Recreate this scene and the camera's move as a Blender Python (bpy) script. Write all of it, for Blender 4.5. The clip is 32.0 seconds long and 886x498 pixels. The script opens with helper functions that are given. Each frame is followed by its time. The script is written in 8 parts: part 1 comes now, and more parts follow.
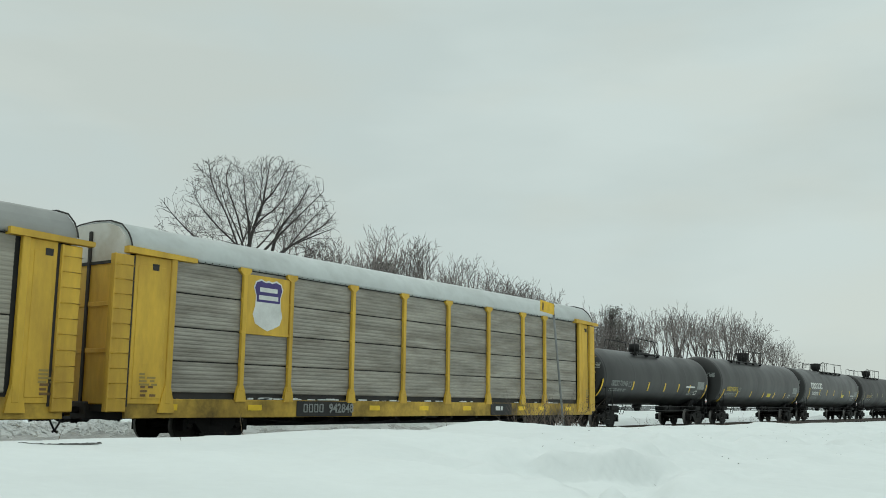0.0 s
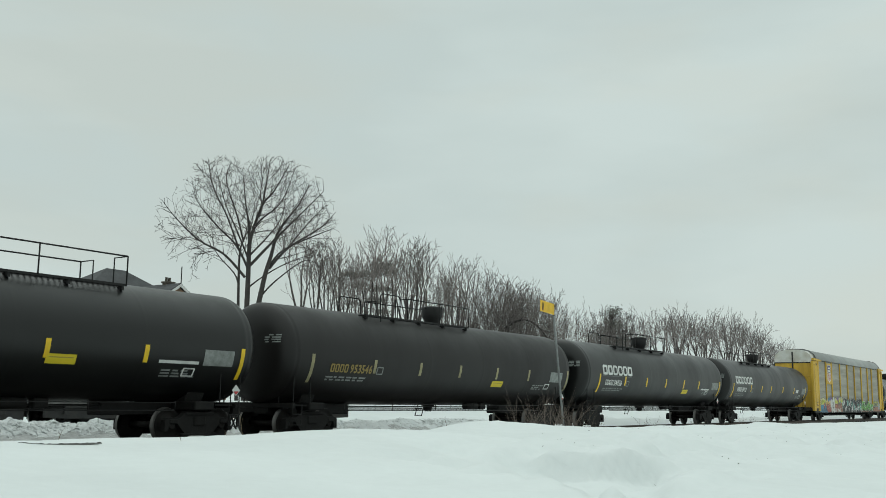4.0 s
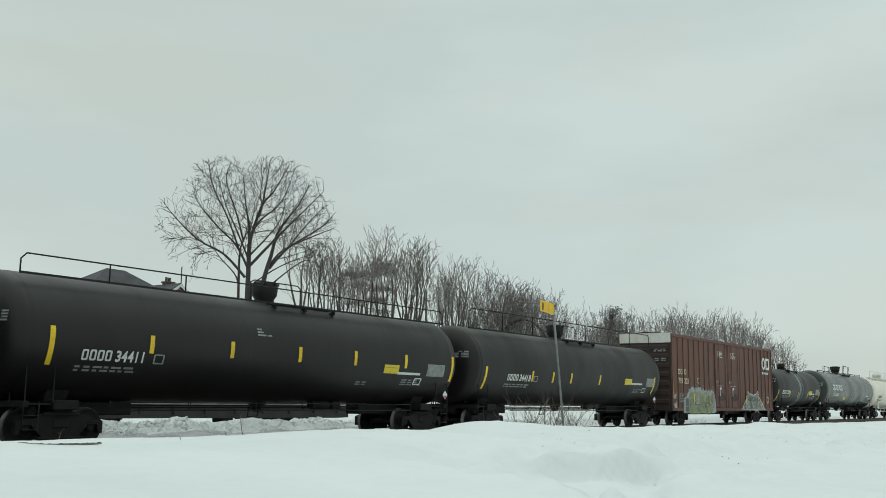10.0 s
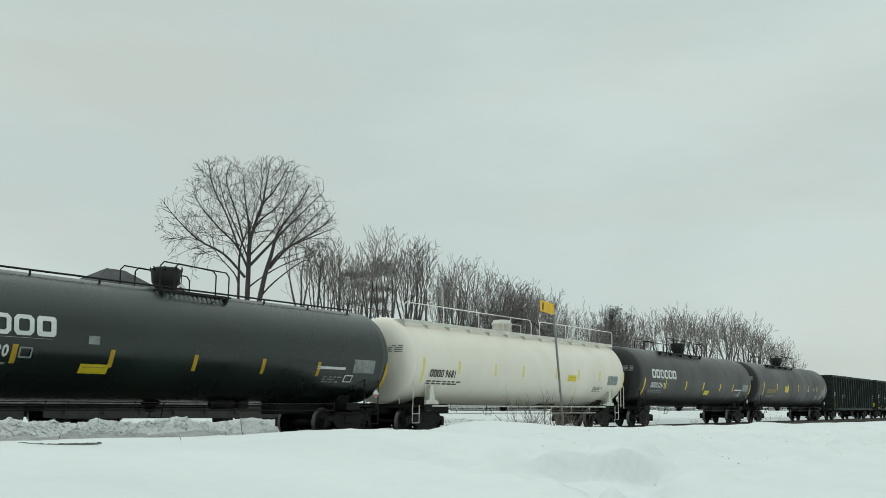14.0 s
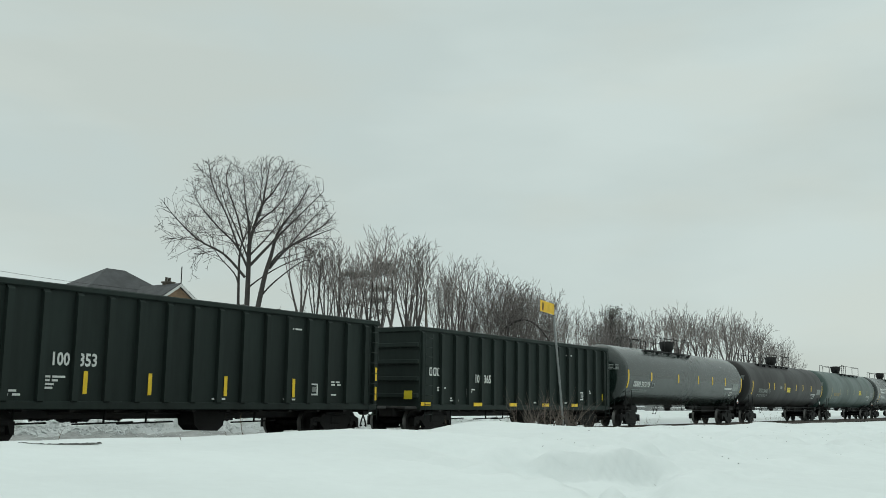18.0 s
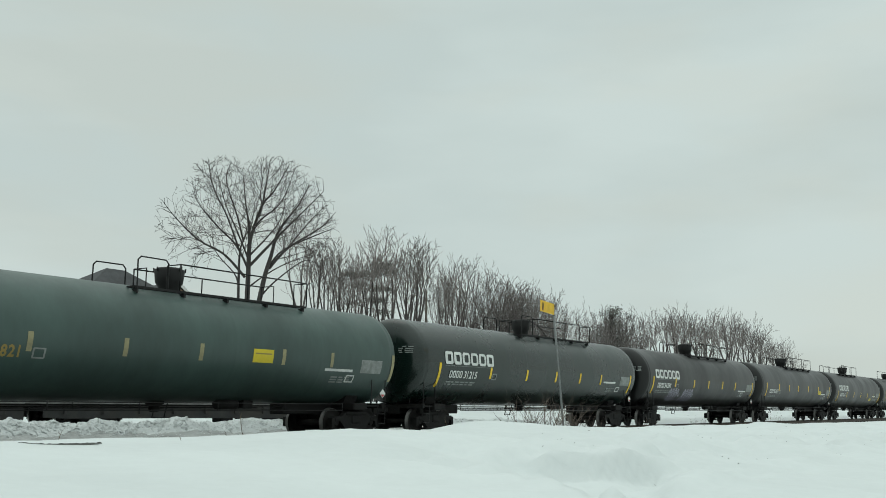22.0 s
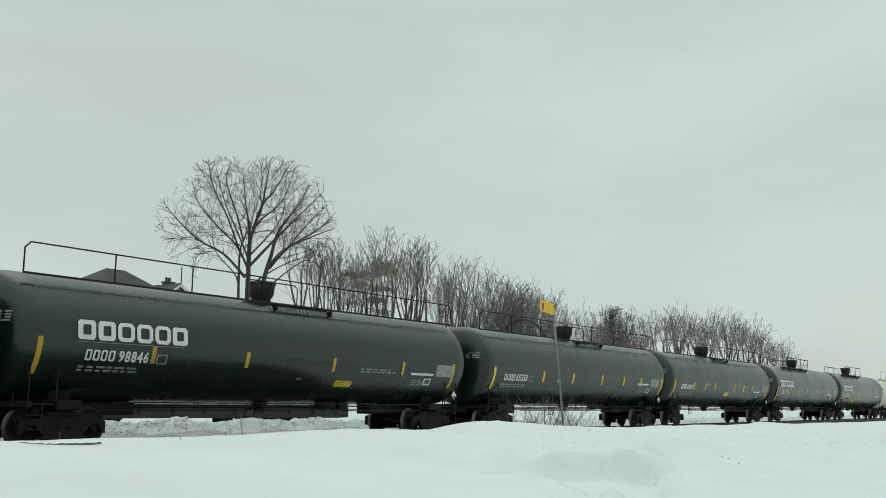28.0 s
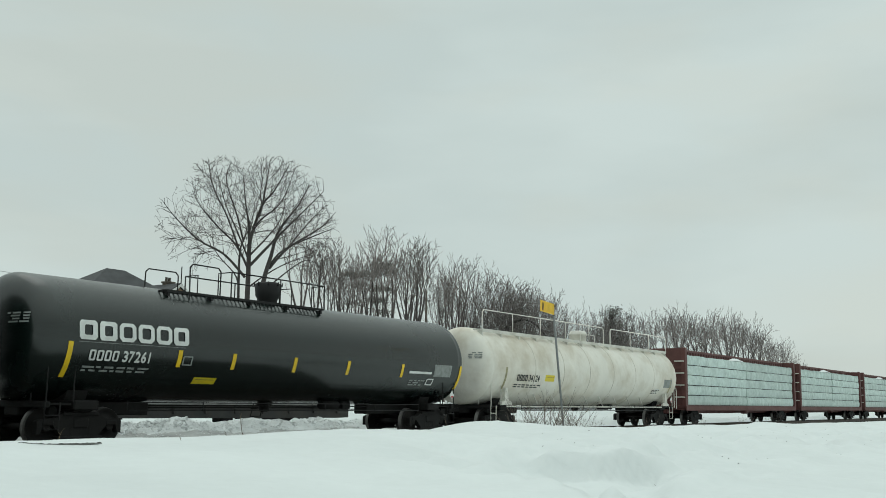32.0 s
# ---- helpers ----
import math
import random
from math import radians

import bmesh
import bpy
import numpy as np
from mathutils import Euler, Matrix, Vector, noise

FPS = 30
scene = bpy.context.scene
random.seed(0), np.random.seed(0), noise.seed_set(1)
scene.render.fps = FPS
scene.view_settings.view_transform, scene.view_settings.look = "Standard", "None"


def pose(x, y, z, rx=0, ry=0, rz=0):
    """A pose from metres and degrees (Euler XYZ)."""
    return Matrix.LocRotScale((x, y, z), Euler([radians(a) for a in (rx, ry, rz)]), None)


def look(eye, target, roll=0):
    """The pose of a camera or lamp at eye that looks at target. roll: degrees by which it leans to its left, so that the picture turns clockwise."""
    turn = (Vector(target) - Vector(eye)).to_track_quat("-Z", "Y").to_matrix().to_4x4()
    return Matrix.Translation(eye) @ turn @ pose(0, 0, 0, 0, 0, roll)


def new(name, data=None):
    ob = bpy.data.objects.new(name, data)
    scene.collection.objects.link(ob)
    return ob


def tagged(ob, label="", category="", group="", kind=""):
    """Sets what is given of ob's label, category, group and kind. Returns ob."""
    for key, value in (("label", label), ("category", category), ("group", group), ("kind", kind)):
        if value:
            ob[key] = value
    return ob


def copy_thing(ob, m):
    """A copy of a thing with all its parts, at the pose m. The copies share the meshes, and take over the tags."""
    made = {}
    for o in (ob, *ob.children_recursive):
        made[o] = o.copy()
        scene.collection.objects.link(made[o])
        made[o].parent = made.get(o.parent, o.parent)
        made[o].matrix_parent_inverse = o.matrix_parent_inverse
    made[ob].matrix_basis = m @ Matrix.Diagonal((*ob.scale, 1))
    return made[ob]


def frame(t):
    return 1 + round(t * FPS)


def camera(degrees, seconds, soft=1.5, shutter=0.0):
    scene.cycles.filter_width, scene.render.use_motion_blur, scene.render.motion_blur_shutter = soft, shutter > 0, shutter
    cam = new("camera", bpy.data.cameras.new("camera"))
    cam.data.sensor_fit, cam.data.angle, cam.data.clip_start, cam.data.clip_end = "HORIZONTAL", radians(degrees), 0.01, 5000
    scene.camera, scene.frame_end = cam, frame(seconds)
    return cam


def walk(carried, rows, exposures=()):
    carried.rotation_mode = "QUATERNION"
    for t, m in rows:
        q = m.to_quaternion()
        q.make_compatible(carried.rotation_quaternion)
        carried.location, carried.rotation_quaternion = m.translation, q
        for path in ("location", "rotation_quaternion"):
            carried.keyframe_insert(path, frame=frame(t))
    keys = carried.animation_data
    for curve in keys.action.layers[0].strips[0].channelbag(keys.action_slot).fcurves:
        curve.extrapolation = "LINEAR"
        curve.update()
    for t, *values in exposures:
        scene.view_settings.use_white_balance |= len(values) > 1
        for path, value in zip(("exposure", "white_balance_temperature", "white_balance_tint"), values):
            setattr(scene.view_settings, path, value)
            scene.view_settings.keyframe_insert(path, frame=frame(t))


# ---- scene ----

# World axes: x along the track (trains run towards -x), y away from the camera, z = 0 at the top of the rails.
SECONDS = 32.0
SPEED = 19.4286
TRACK_Y = 22.23
EYE = (0.0, 0.0, 1.188)
cam = camera(48.5, SECONDS, soft=0.9)
_h, _p = radians(55.278), radians(8.803)
AIM = (EYE[0] + math.sin(_h) * math.cos(_p), EYE[1] + math.cos(_h) * math.cos(_p), EYE[2] + math.sin(_p))
walk(cam, [(0.0, look(EYE, AIM, 0.745)), (SECONDS, look(EYE, AIM, 0.745))], exposures=[(0.0, 0.0), (SECONDS, 0.0)])


# ---- world and light: overcast winter day ----
def make_world():
    w = bpy.data.worlds.new("overcast_sky")
    w.use_nodes = True
    scene.world = w
    nt = w.node_tree
    nt.nodes.clear()
    N = nt.nodes.new
    out, bg = N("ShaderNodeOutputWorld"), N("ShaderNodeBackground")
    sky = N("ShaderNodeTexSky")
    sky.sky_type, sky.sun_disc, sky.sun_elevation, sky.sun_rotation = "NISHITA", False, radians(65), radians(22)
    dim = N("ShaderNodeMix")
    dim.data_type, dim.blend_type = "RGBA", "MULTIPLY"
    dim.inputs[0].default_value = 1.0
    dim.inputs[7].default_value = (0.06, 0.06, 0.06, 1)
    co = N("ShaderNodeTexCoord")
    sep = N("ShaderNodeSeparateXYZ")
    mp = N("ShaderNodeMapping")
    mp.inputs["Scale"].default_value = (1.0, 1.0, 3.4)
    n1 = N("ShaderNodeTexNoise")
    n1.inputs["Scale"].default_value, n1.inputs["Detail"].default_value = 2.1, 5.0
    n1.inputs["Roughness"].default_value = 0.5
    ramp = N("ShaderNodeValToRGB")
    ramp.color_ramp.elements[0].position, ramp.color_ramp.elements[1].position = 0.38, 0.60
    ramp.color_ramp.elements[0].color = (0.556, 0.640, 0.614, 1)
    ramp.color_ramp.elements[1].color = (0.620, 0.708, 0.678, 1)
    up = N("ShaderNodeMapRange")
    up.inputs[1].default_value, up.inputs[2].default_value = 0.38, 1.0
    up.inputs[3].default_value, up.inputs[4].default_value = 1.0, 1.95
    grade = N("ShaderNodeMix")
    grade.data_type, grade.blend_type = "RGBA", "MULTIPLY"
    grade.inputs[0].default_value = 1.0
    cover = N("ShaderNodeMix")
    cover.data_type = "RGBA"
    cover.inputs[0].default_value = 0.95
    L = nt.links.new
    L(co.outputs["Generated"], mp.inputs["Vector"])
    L(mp.outputs["Vector"], n1.inputs["Vector"])
    L(n1.outputs["Fac"], ramp.inputs["Fac"])
    L(co.outputs["Generated"], sep.inputs[0])
    L(sep.outputs["Z"], up.inputs[0])
    n2 = N("ShaderNodeTexNoise")
    n2.inputs["Scale"].default_value, n2.inputs["Detail"].default_value = 3.3, 3.0
    warm = N("ShaderNodeValToRGB")
    warm.color_ramp.elements[0].position, warm.color_ramp.elements[1].position = 0.44, 0.66
    warm.color_ramp.elements[0].color = (0.985, 1.0, 1.004, 1)
    warm.color_ramp.elements[1].color = (1.0, 0.980, 0.955, 1)
    tint = N("ShaderNodeMix")
    tint.data_type, tint.blend_type = "RGBA", "MULTIPLY"
    tint.inputs[0].default_value = 1.0
    L(mp.outputs["Vector"], n2.inputs["Vector"])
    L(n2.outputs["Fac"], warm.inputs["Fac"])
    L(ramp.outputs["Color"], tint.inputs[6])
    L(warm.outputs["Color"], tint.inputs[7])
    L(tint.outputs[2], grade.inputs[6])
    L(up.outputs[0], grade.inputs[7])
    L(sky.outputs["Color"], dim.inputs[6])
    L(dim.outputs[2], cover.inputs[6])
    L(grade.outputs[2], cover.inputs[7])
    L(cover.outputs[2], bg.inputs["Color"])
    bg.inputs["Strength"].default_value = 1.0
    L(bg.outputs[0], out.inputs[0])


make_world()
sun_data = bpy.data.lights.new("sun", "SUN")
sun_data.energy, sun_data.angle, sun_data.color = 0.25, radians(40), (1.0, 0.985, 0.95)
sun = new("sun", sun_data)
sun.matrix_world = look((30, 45, 55), (20, 20, 0))


# ---- materials ----
def material(name, color, rough=0.6, metal=0.0, vary=0.25, scale=1.5, stretch=(1, 1, 1), dirt=None, dirt_amount=0.0,
             dirt_scale=0.8, bump=0.0, bump_scale=30.0, rand=0.0, spec=0.5, island=False):
    """Procedural surface: base colour with two scales of tone variation, a dirt layer with a noise shape, fine relief."""
    m = bpy.data.materials.new(name)
    m.use_nodes = True
    nt = m.node_tree
    N, L = nt.nodes.new, nt.links.new
    b = nt.nodes["Principled BSDF"]
    b.inputs["Roughness"].default_value = rough
    b.inputs["Metallic"].default_value = metal
    b.inputs["Specular IOR Level"].default_value = spec
    co = N("ShaderNodeTexCoord")
    mp = N("ShaderNodeMapping")
    mp.inputs["Scale"].default_value = stretch
    L(co.outputs["Object"], mp.inputs["Vector"])
    info = N("ShaderNodeObjectInfo")
    off = N("ShaderNodeVectorMath")
    off.operation = "MULTIPLY_ADD"
    off.inputs[1].default_value = (17.0, 31.0, 11.0)
    comb = N("ShaderNodeCombineXYZ")
    for i in range(3):
        L(info.outputs["Random"], comb.inputs[i])
    L(comb.outputs[0], off.inputs[0])
    L(mp.outputs[0], off.inputs[2])
    n1 = N("ShaderNodeTexNoise")
    n1.inputs["Scale"].default_value, n1.inputs["Detail"].default_value = scale, 6
    n2 = N("ShaderNodeTexNoise")
    n2.inputs["Scale"].default_value, n2.inputs["Detail"].default_value = scale * 9, 4
    L(off.outputs[0], n1.inputs["Vector"])
    L(off.outputs[0], n2.inputs["Vector"])
    add = N("ShaderNodeMath")
    add.operation = "MULTIPLY_ADD"
    add.inputs[1].default_value = 0.45
    L(n2.outputs["Fac"], add.inputs[0])
    L(n1.outputs["Fac"], add.inputs[2])
    mr = N("ShaderNodeMapRange")
    mr.inputs[1].default_value, mr.inputs[2].default_value = 0.45, 1.0
    mr.inputs[3].default_value, mr.inputs[4].default_value = 1 - vary, 1 + vary
    L(add.outputs[0], mr.inputs[0])
    mul = N("ShaderNodeMix")
    mul.data_type, mul.blend_type = "RGBA", "MULTIPLY"
    mul.inputs[0].default_value = 1
    mul.inputs[6].default_value = (*color, 1)
    L(mr.outputs[0], mul.inputs[7])
    last = mul.outputs[2]
    if rand:
        rr = N("ShaderNodeMapRange")
        rr.inputs[3].default_value, rr.inputs[4].default_value = 1 - rand, 1 + rand
        if island:
            L(N("ShaderNodeNewGeometry").outputs["Random Per Island"], rr.inputs[0])
        else:
            L(info.outputs["Random"], rr.inputs[0])
        m2 = N("ShaderNodeMix")
        m2.data_type, m2.blend_type = "RGBA", "MULTIPLY"
        m2.inputs[0].default_value = 1
        L(last, m2.inputs[6])
        L(rr.outputs[0], m2.inputs[7])
        last = m2.outputs[2]
    if dirt:
        nd = N("ShaderNodeTexNoise")
        nd.inputs["Scale"].default_value, nd.inputs["Detail"].default_value = dirt_scale, 8
        nd.inputs["Roughness"].default_value = 0.62
        L(off.outputs[0], nd.inputs["Vector"])
        dr = N("ShaderNodeMapRange")
        dr.inputs[1].default_value, dr.inputs[2].default_value = 0.42, 0.72
        dr.inputs[3].default_value, dr.inputs[4].default_value = 0.0, dirt_amount
        L(nd.outputs["Fac"], dr.inputs[0])
        md = N("ShaderNodeMix")
        md.data_type = "RGBA"
        L(dr.outputs[0], md.inputs[0])
        L(last, md.inputs[6])
        md.inputs[7].default_value = (*dirt, 1)
        last = md.outputs[2]
        ra = N("ShaderNodeMath")
        ra.operation = "MULTIPLY_ADD"
        ra.inputs[1].default_value = 0.35
        ra.inputs[2].default_value = rough
        L(dr.outputs[0], ra.inputs[0])
        L(ra.outputs[0], b.inputs["Roughness"])
    L(last, b.inputs["Base Color"])
    if bump:
        nb = N("ShaderNodeTexNoise")
        nb.inputs["Scale"].default_value, nb.inputs["Detail"].default_value = bump_scale, 5
        L(co.outputs["Object"], nb.inputs["Vector"])
        bp = N("ShaderNodeBump")
        bp.inputs["Strength"].default_value, bp.inputs["Distance"].default_value = bump, 0.05
        L(nb.outputs["Fac"], bp.inputs["Height"])
        L(bp.outputs[0], b.inputs["Normal"])
    return m


M = {}
M["snow"] = material("snow", (0.675, 0.705, 0.705), 0.75, vary=0.045, scale=0.45, bump=0.45, bump_scale=3.4, spec=0.3)
M["dirty_snow"] = material("plough_thrown_snow", (0.64, 0.665, 0.665), 0.8, vary=0.10, scale=1.2, dirt=(0.52, 0.52, 0.51), dirt_amount=0.5, dirt_scale=3.2, bump=0.35, bump_scale=9)
M["slush"] = material("grey_slush", (0.47, 0.475, 0.47), 0.75, vary=0.16, scale=2.2, stretch=(0.5, 1, 1), dirt=(0.22, 0.22, 0.21), dirt_amount=0.55, dirt_scale=2.6, bump=0.4, bump_scale=10)
M["crumb_snow"] = material("crumbled_snow", (0.66, 0.68, 0.68), 0.8, vary=0.12, scale=1.2, spec=0.2)
M["sliver_dark"] = material("near_black_sliver", (0.050, 0.050, 0.046), 0.85, vary=0.6, scale=7, dirt=(0.35, 0.36, 0.36), dirt_amount=0.35, dirt_scale=9, bump=0.5, bump_scale=25)
M["old_snow"] = material("trodden_old_snow", (0.22, 0.22, 0.215), 0.85, vary=0.3, scale=0.8, dirt=(0.045, 0.042, 0.038), dirt_amount=0.8, dirt_scale=0.6, bump=0.4, bump_scale=8)
M["black"] = material("black_tank_paint", (0.0037, 0.0041, 0.0039), 0.32, dirt=(0.0074, 0.0081, 0.0077), dirt_amount=0.5, vary=0.3, scale=0.5, stretch=(1, 1, 0.35), dirt_scale=0.45, bump=0.03, bump_scale=1.3, spec=0.44)
M["greenblack"] = material("dark_green_tank_paint", (0.0030, 0.0105, 0.0079), 0.23, dirt=(0.0070, 0.0205, 0.0160), dirt_amount=0.5, vary=0.3, scale=0.5, stretch=(1, 1, 0.35), dirt_scale=0.45, bump=0.03, bump_scale=1.3, spec=0.6)
M["brownblack"] = material("brown_black_tank_paint", (0.0065, 0.0054, 0.0052), 0.44, dirt=(0.0109, 0.0095, 0.0091), dirt_amount=0.5, vary=0.3, scale=0.5, stretch=(1, 1, 0.35), dirt_scale=0.45, bump=0.03, bump_scale=1.3, spec=0.38)
M["greygreen"] = material("grey_green_tank_paint", (0.0425, 0.0750, 0.0663), 0.38, dirt=(0.0275, 0.0438, 0.0387), dirt_amount=0.5, vary=0.3, scale=0.5, stretch=(1, 1, 0.35), dirt_scale=0.45, bump=0.03, bump_scale=1.3, spec=0.5)
M["ink"] = material("glossy_green_black_tank_paint", (0.0040, 0.0085, 0.0070), 0.20, dirt=(0.008, 0.014, 0.012), dirt_amount=0.4, vary=0.3, scale=0.5, stretch=(1, 1, 0.35), dirt_scale=0.45, bump=0.03, bump_scale=1.3, spec=0.65)
M["slate"] = material("slate_tank_paint", (0.0078, 0.0155, 0.0128), 0.18, dirt=(0.016, 0.026, 0.023), dirt_amount=0.4, vary=0.3, scale=0.5, stretch=(1, 1, 0.35), dirt_scale=0.45, bump=0.03, bump_scale=1.3, spec=0.7)
M["white_tank"] = material("cream_white_tank_paint", (0.76, 0.715, 0.635), 0.5, vary=0.05, scale=0.4, dirt=(0.55, 0.51, 0.42), dirt_amount=0.4, dirt_scale=0.45, bump=0.04, bump_scale=1.5)
M["stained_tank"] = material("stained_white_tank_paint", (0.72, 0.695, 0.63), 0.55, vary=0.08, scale=0.5, dirt=(0.38, 0.30, 0.19), dirt_amount=0.65, dirt_scale=0.6, bump=0.04, bump_scale=1.5)
M["steel"] = material("grimy_cast_steel", (0.0095, 0.0092, 0.0090), 0.75, 0.0, vary=0.4, scale=3, dirt=(0.018, 0.0165, 0.015), dirt_amount=0.4, dirt_scale=2.0, bump=0.2, bump_scale=25, spec=0.25)
M["wheel"] = material("wheel_steel", (0.011, 0.0105, 0.010), 0.65, 0.2, vary=0.4, scale=4, dirt=(0.024, 0.020, 0.017), dirt_amount=0.5, dirt_scale=3, spec=0.3)
# Dark ground out of view behind the bank; cuts snow bounce onto the cars.
M["unseen_dark_ground"] = material("dark_ground_cutting_bounce", (0.040, 0.038, 0.036), 0.7, vary=0.5, scale=3, dirt=(0.16, 0.16, 0.16), dirt_amount=0.5, dirt_scale=1.2, bump=0.8, bump_scale=16)
M["tread"] = material("polished_wheel_tread", (0.13, 0.125, 0.12), 0.45, 0.7, vary=0.2, scale=6)
M["rail"] = material("rail_steel", (0.09, 0.065, 0.05), 0.5, 0.6, vary=0.3, scale=3)
M["railing"] = material("black_railing_steel", (0.010, 0.010, 0.010), 0.6, 0.0, vary=0.2, scale=4, spec=0.3)
M["white_rail"] = material("white_painted_railing", (0.60, 0.59, 0.54), 0.5, vary=0.12, scale=3, dirt=(0.25, 0.2, 0.14), dirt_amount=0.4, dirt_scale=2)
M["reflect_yellow"] = material("yellow_reflective_tape", (0.80, 0.53, 0.012), 0.45, vary=0.12, scale=3, dirt=(0.40, 0.27, 0.03), dirt_amount=0.25, dirt_scale=4)
M["dull_tape"] = material("dirty_reflective_tape", (0.33, 0.30, 0.16), 0.5, vary=0.2, scale=3, dirt=(0.12, 0.11, 0.08), dirt_amount=0.5, dirt_scale=4)
M["ochre_tape"] = material("ochre_reflective_tape", (0.50, 0.31, 0.02), 0.5, vary=0.2, scale=3, dirt=(0.22, 0.14, 0.03), dirt_amount=0.4, dirt_scale=4)
M["decal_white"] = material("white_stencil_paint", (0.66, 0.68, 0.66), 0.55, vary=0.1, scale=2, dirt=(0.3, 0.3, 0.28), dirt_amount=0.3, dirt_scale=3)
M["decal_grey"] = material("grey_stencil_paint", (0.25, 0.27, 0.26), 0.6, vary=0.25, scale=5, dirt=(0.08, 0.085, 0.08), dirt_amount=0.5, dirt_scale=6)
M["decal_yellow"] = material("yellow_stencil_paint", (0.50, 0.38, 0.03), 0.55, vary=0.15, scale=2)
M["decal_orange"] = material("ochre_stencil_paint", (0.30, 0.22, 0.06), 0.55, vary=0.15, scale=2)
M["stencil_brown"] = material("brown_stencil_smudge", (0.16, 0.09, 0.03), 0.6, vary=0.3, scale=4)
M["decal_black"] = material("black_stencil_paint", (0.02, 0.02, 0.02), 0.55, vary=0.15, scale=2)
M["panel_yellow"] = material("yellow_notice_panel", (0.66, 0.52, 0.02), 0.5, vary=0.1, scale=3)
M["placard_red"] = material("red_placard", (0.45, 0.05, 0.05), 0.5, vary=0.1, scale=6)
M["greyband"] = material("grey_weathered_band", (0.20, 0.245, 0.245), 0.6, vary=0.5, scale=1.4, stretch=(7, 0.6, 0.6), dirt=(0.02, 0.023, 0.022), dirt_amount=1.0, dirt_scale=1.1)
M["bark"] = material("winter_bark", (0.058, 0.051, 0.048), 0.9, vary=0.3, scale=2, rand=0.25)
M["bark_grey"] = material("grey_twig_bark", (0.165, 0.145, 0.138), 0.9, vary=0.25, scale=1, rand=0.3)
M["bark_belt"] = material("grey_brown_bark", (0.085, 0.074, 0.070), 0.9, vary=0.3, scale=2, rand=0.25)
M["needles"] = material("dark_conifer_needles", (0.15, 0.152, 0.138), 0.8, vary=0.4, scale=2, rand=0.4, island=True)
M["twig_brown"] = material("brown_shrub_bark", (0.12, 0.095, 0.08), 0.9, vary=0.3, scale=2, rand=0.2)
M["weed"] = material("dead_weed_stalk", (0.13, 0.095, 0.06), 0.9, vary=0.3, scale=3)


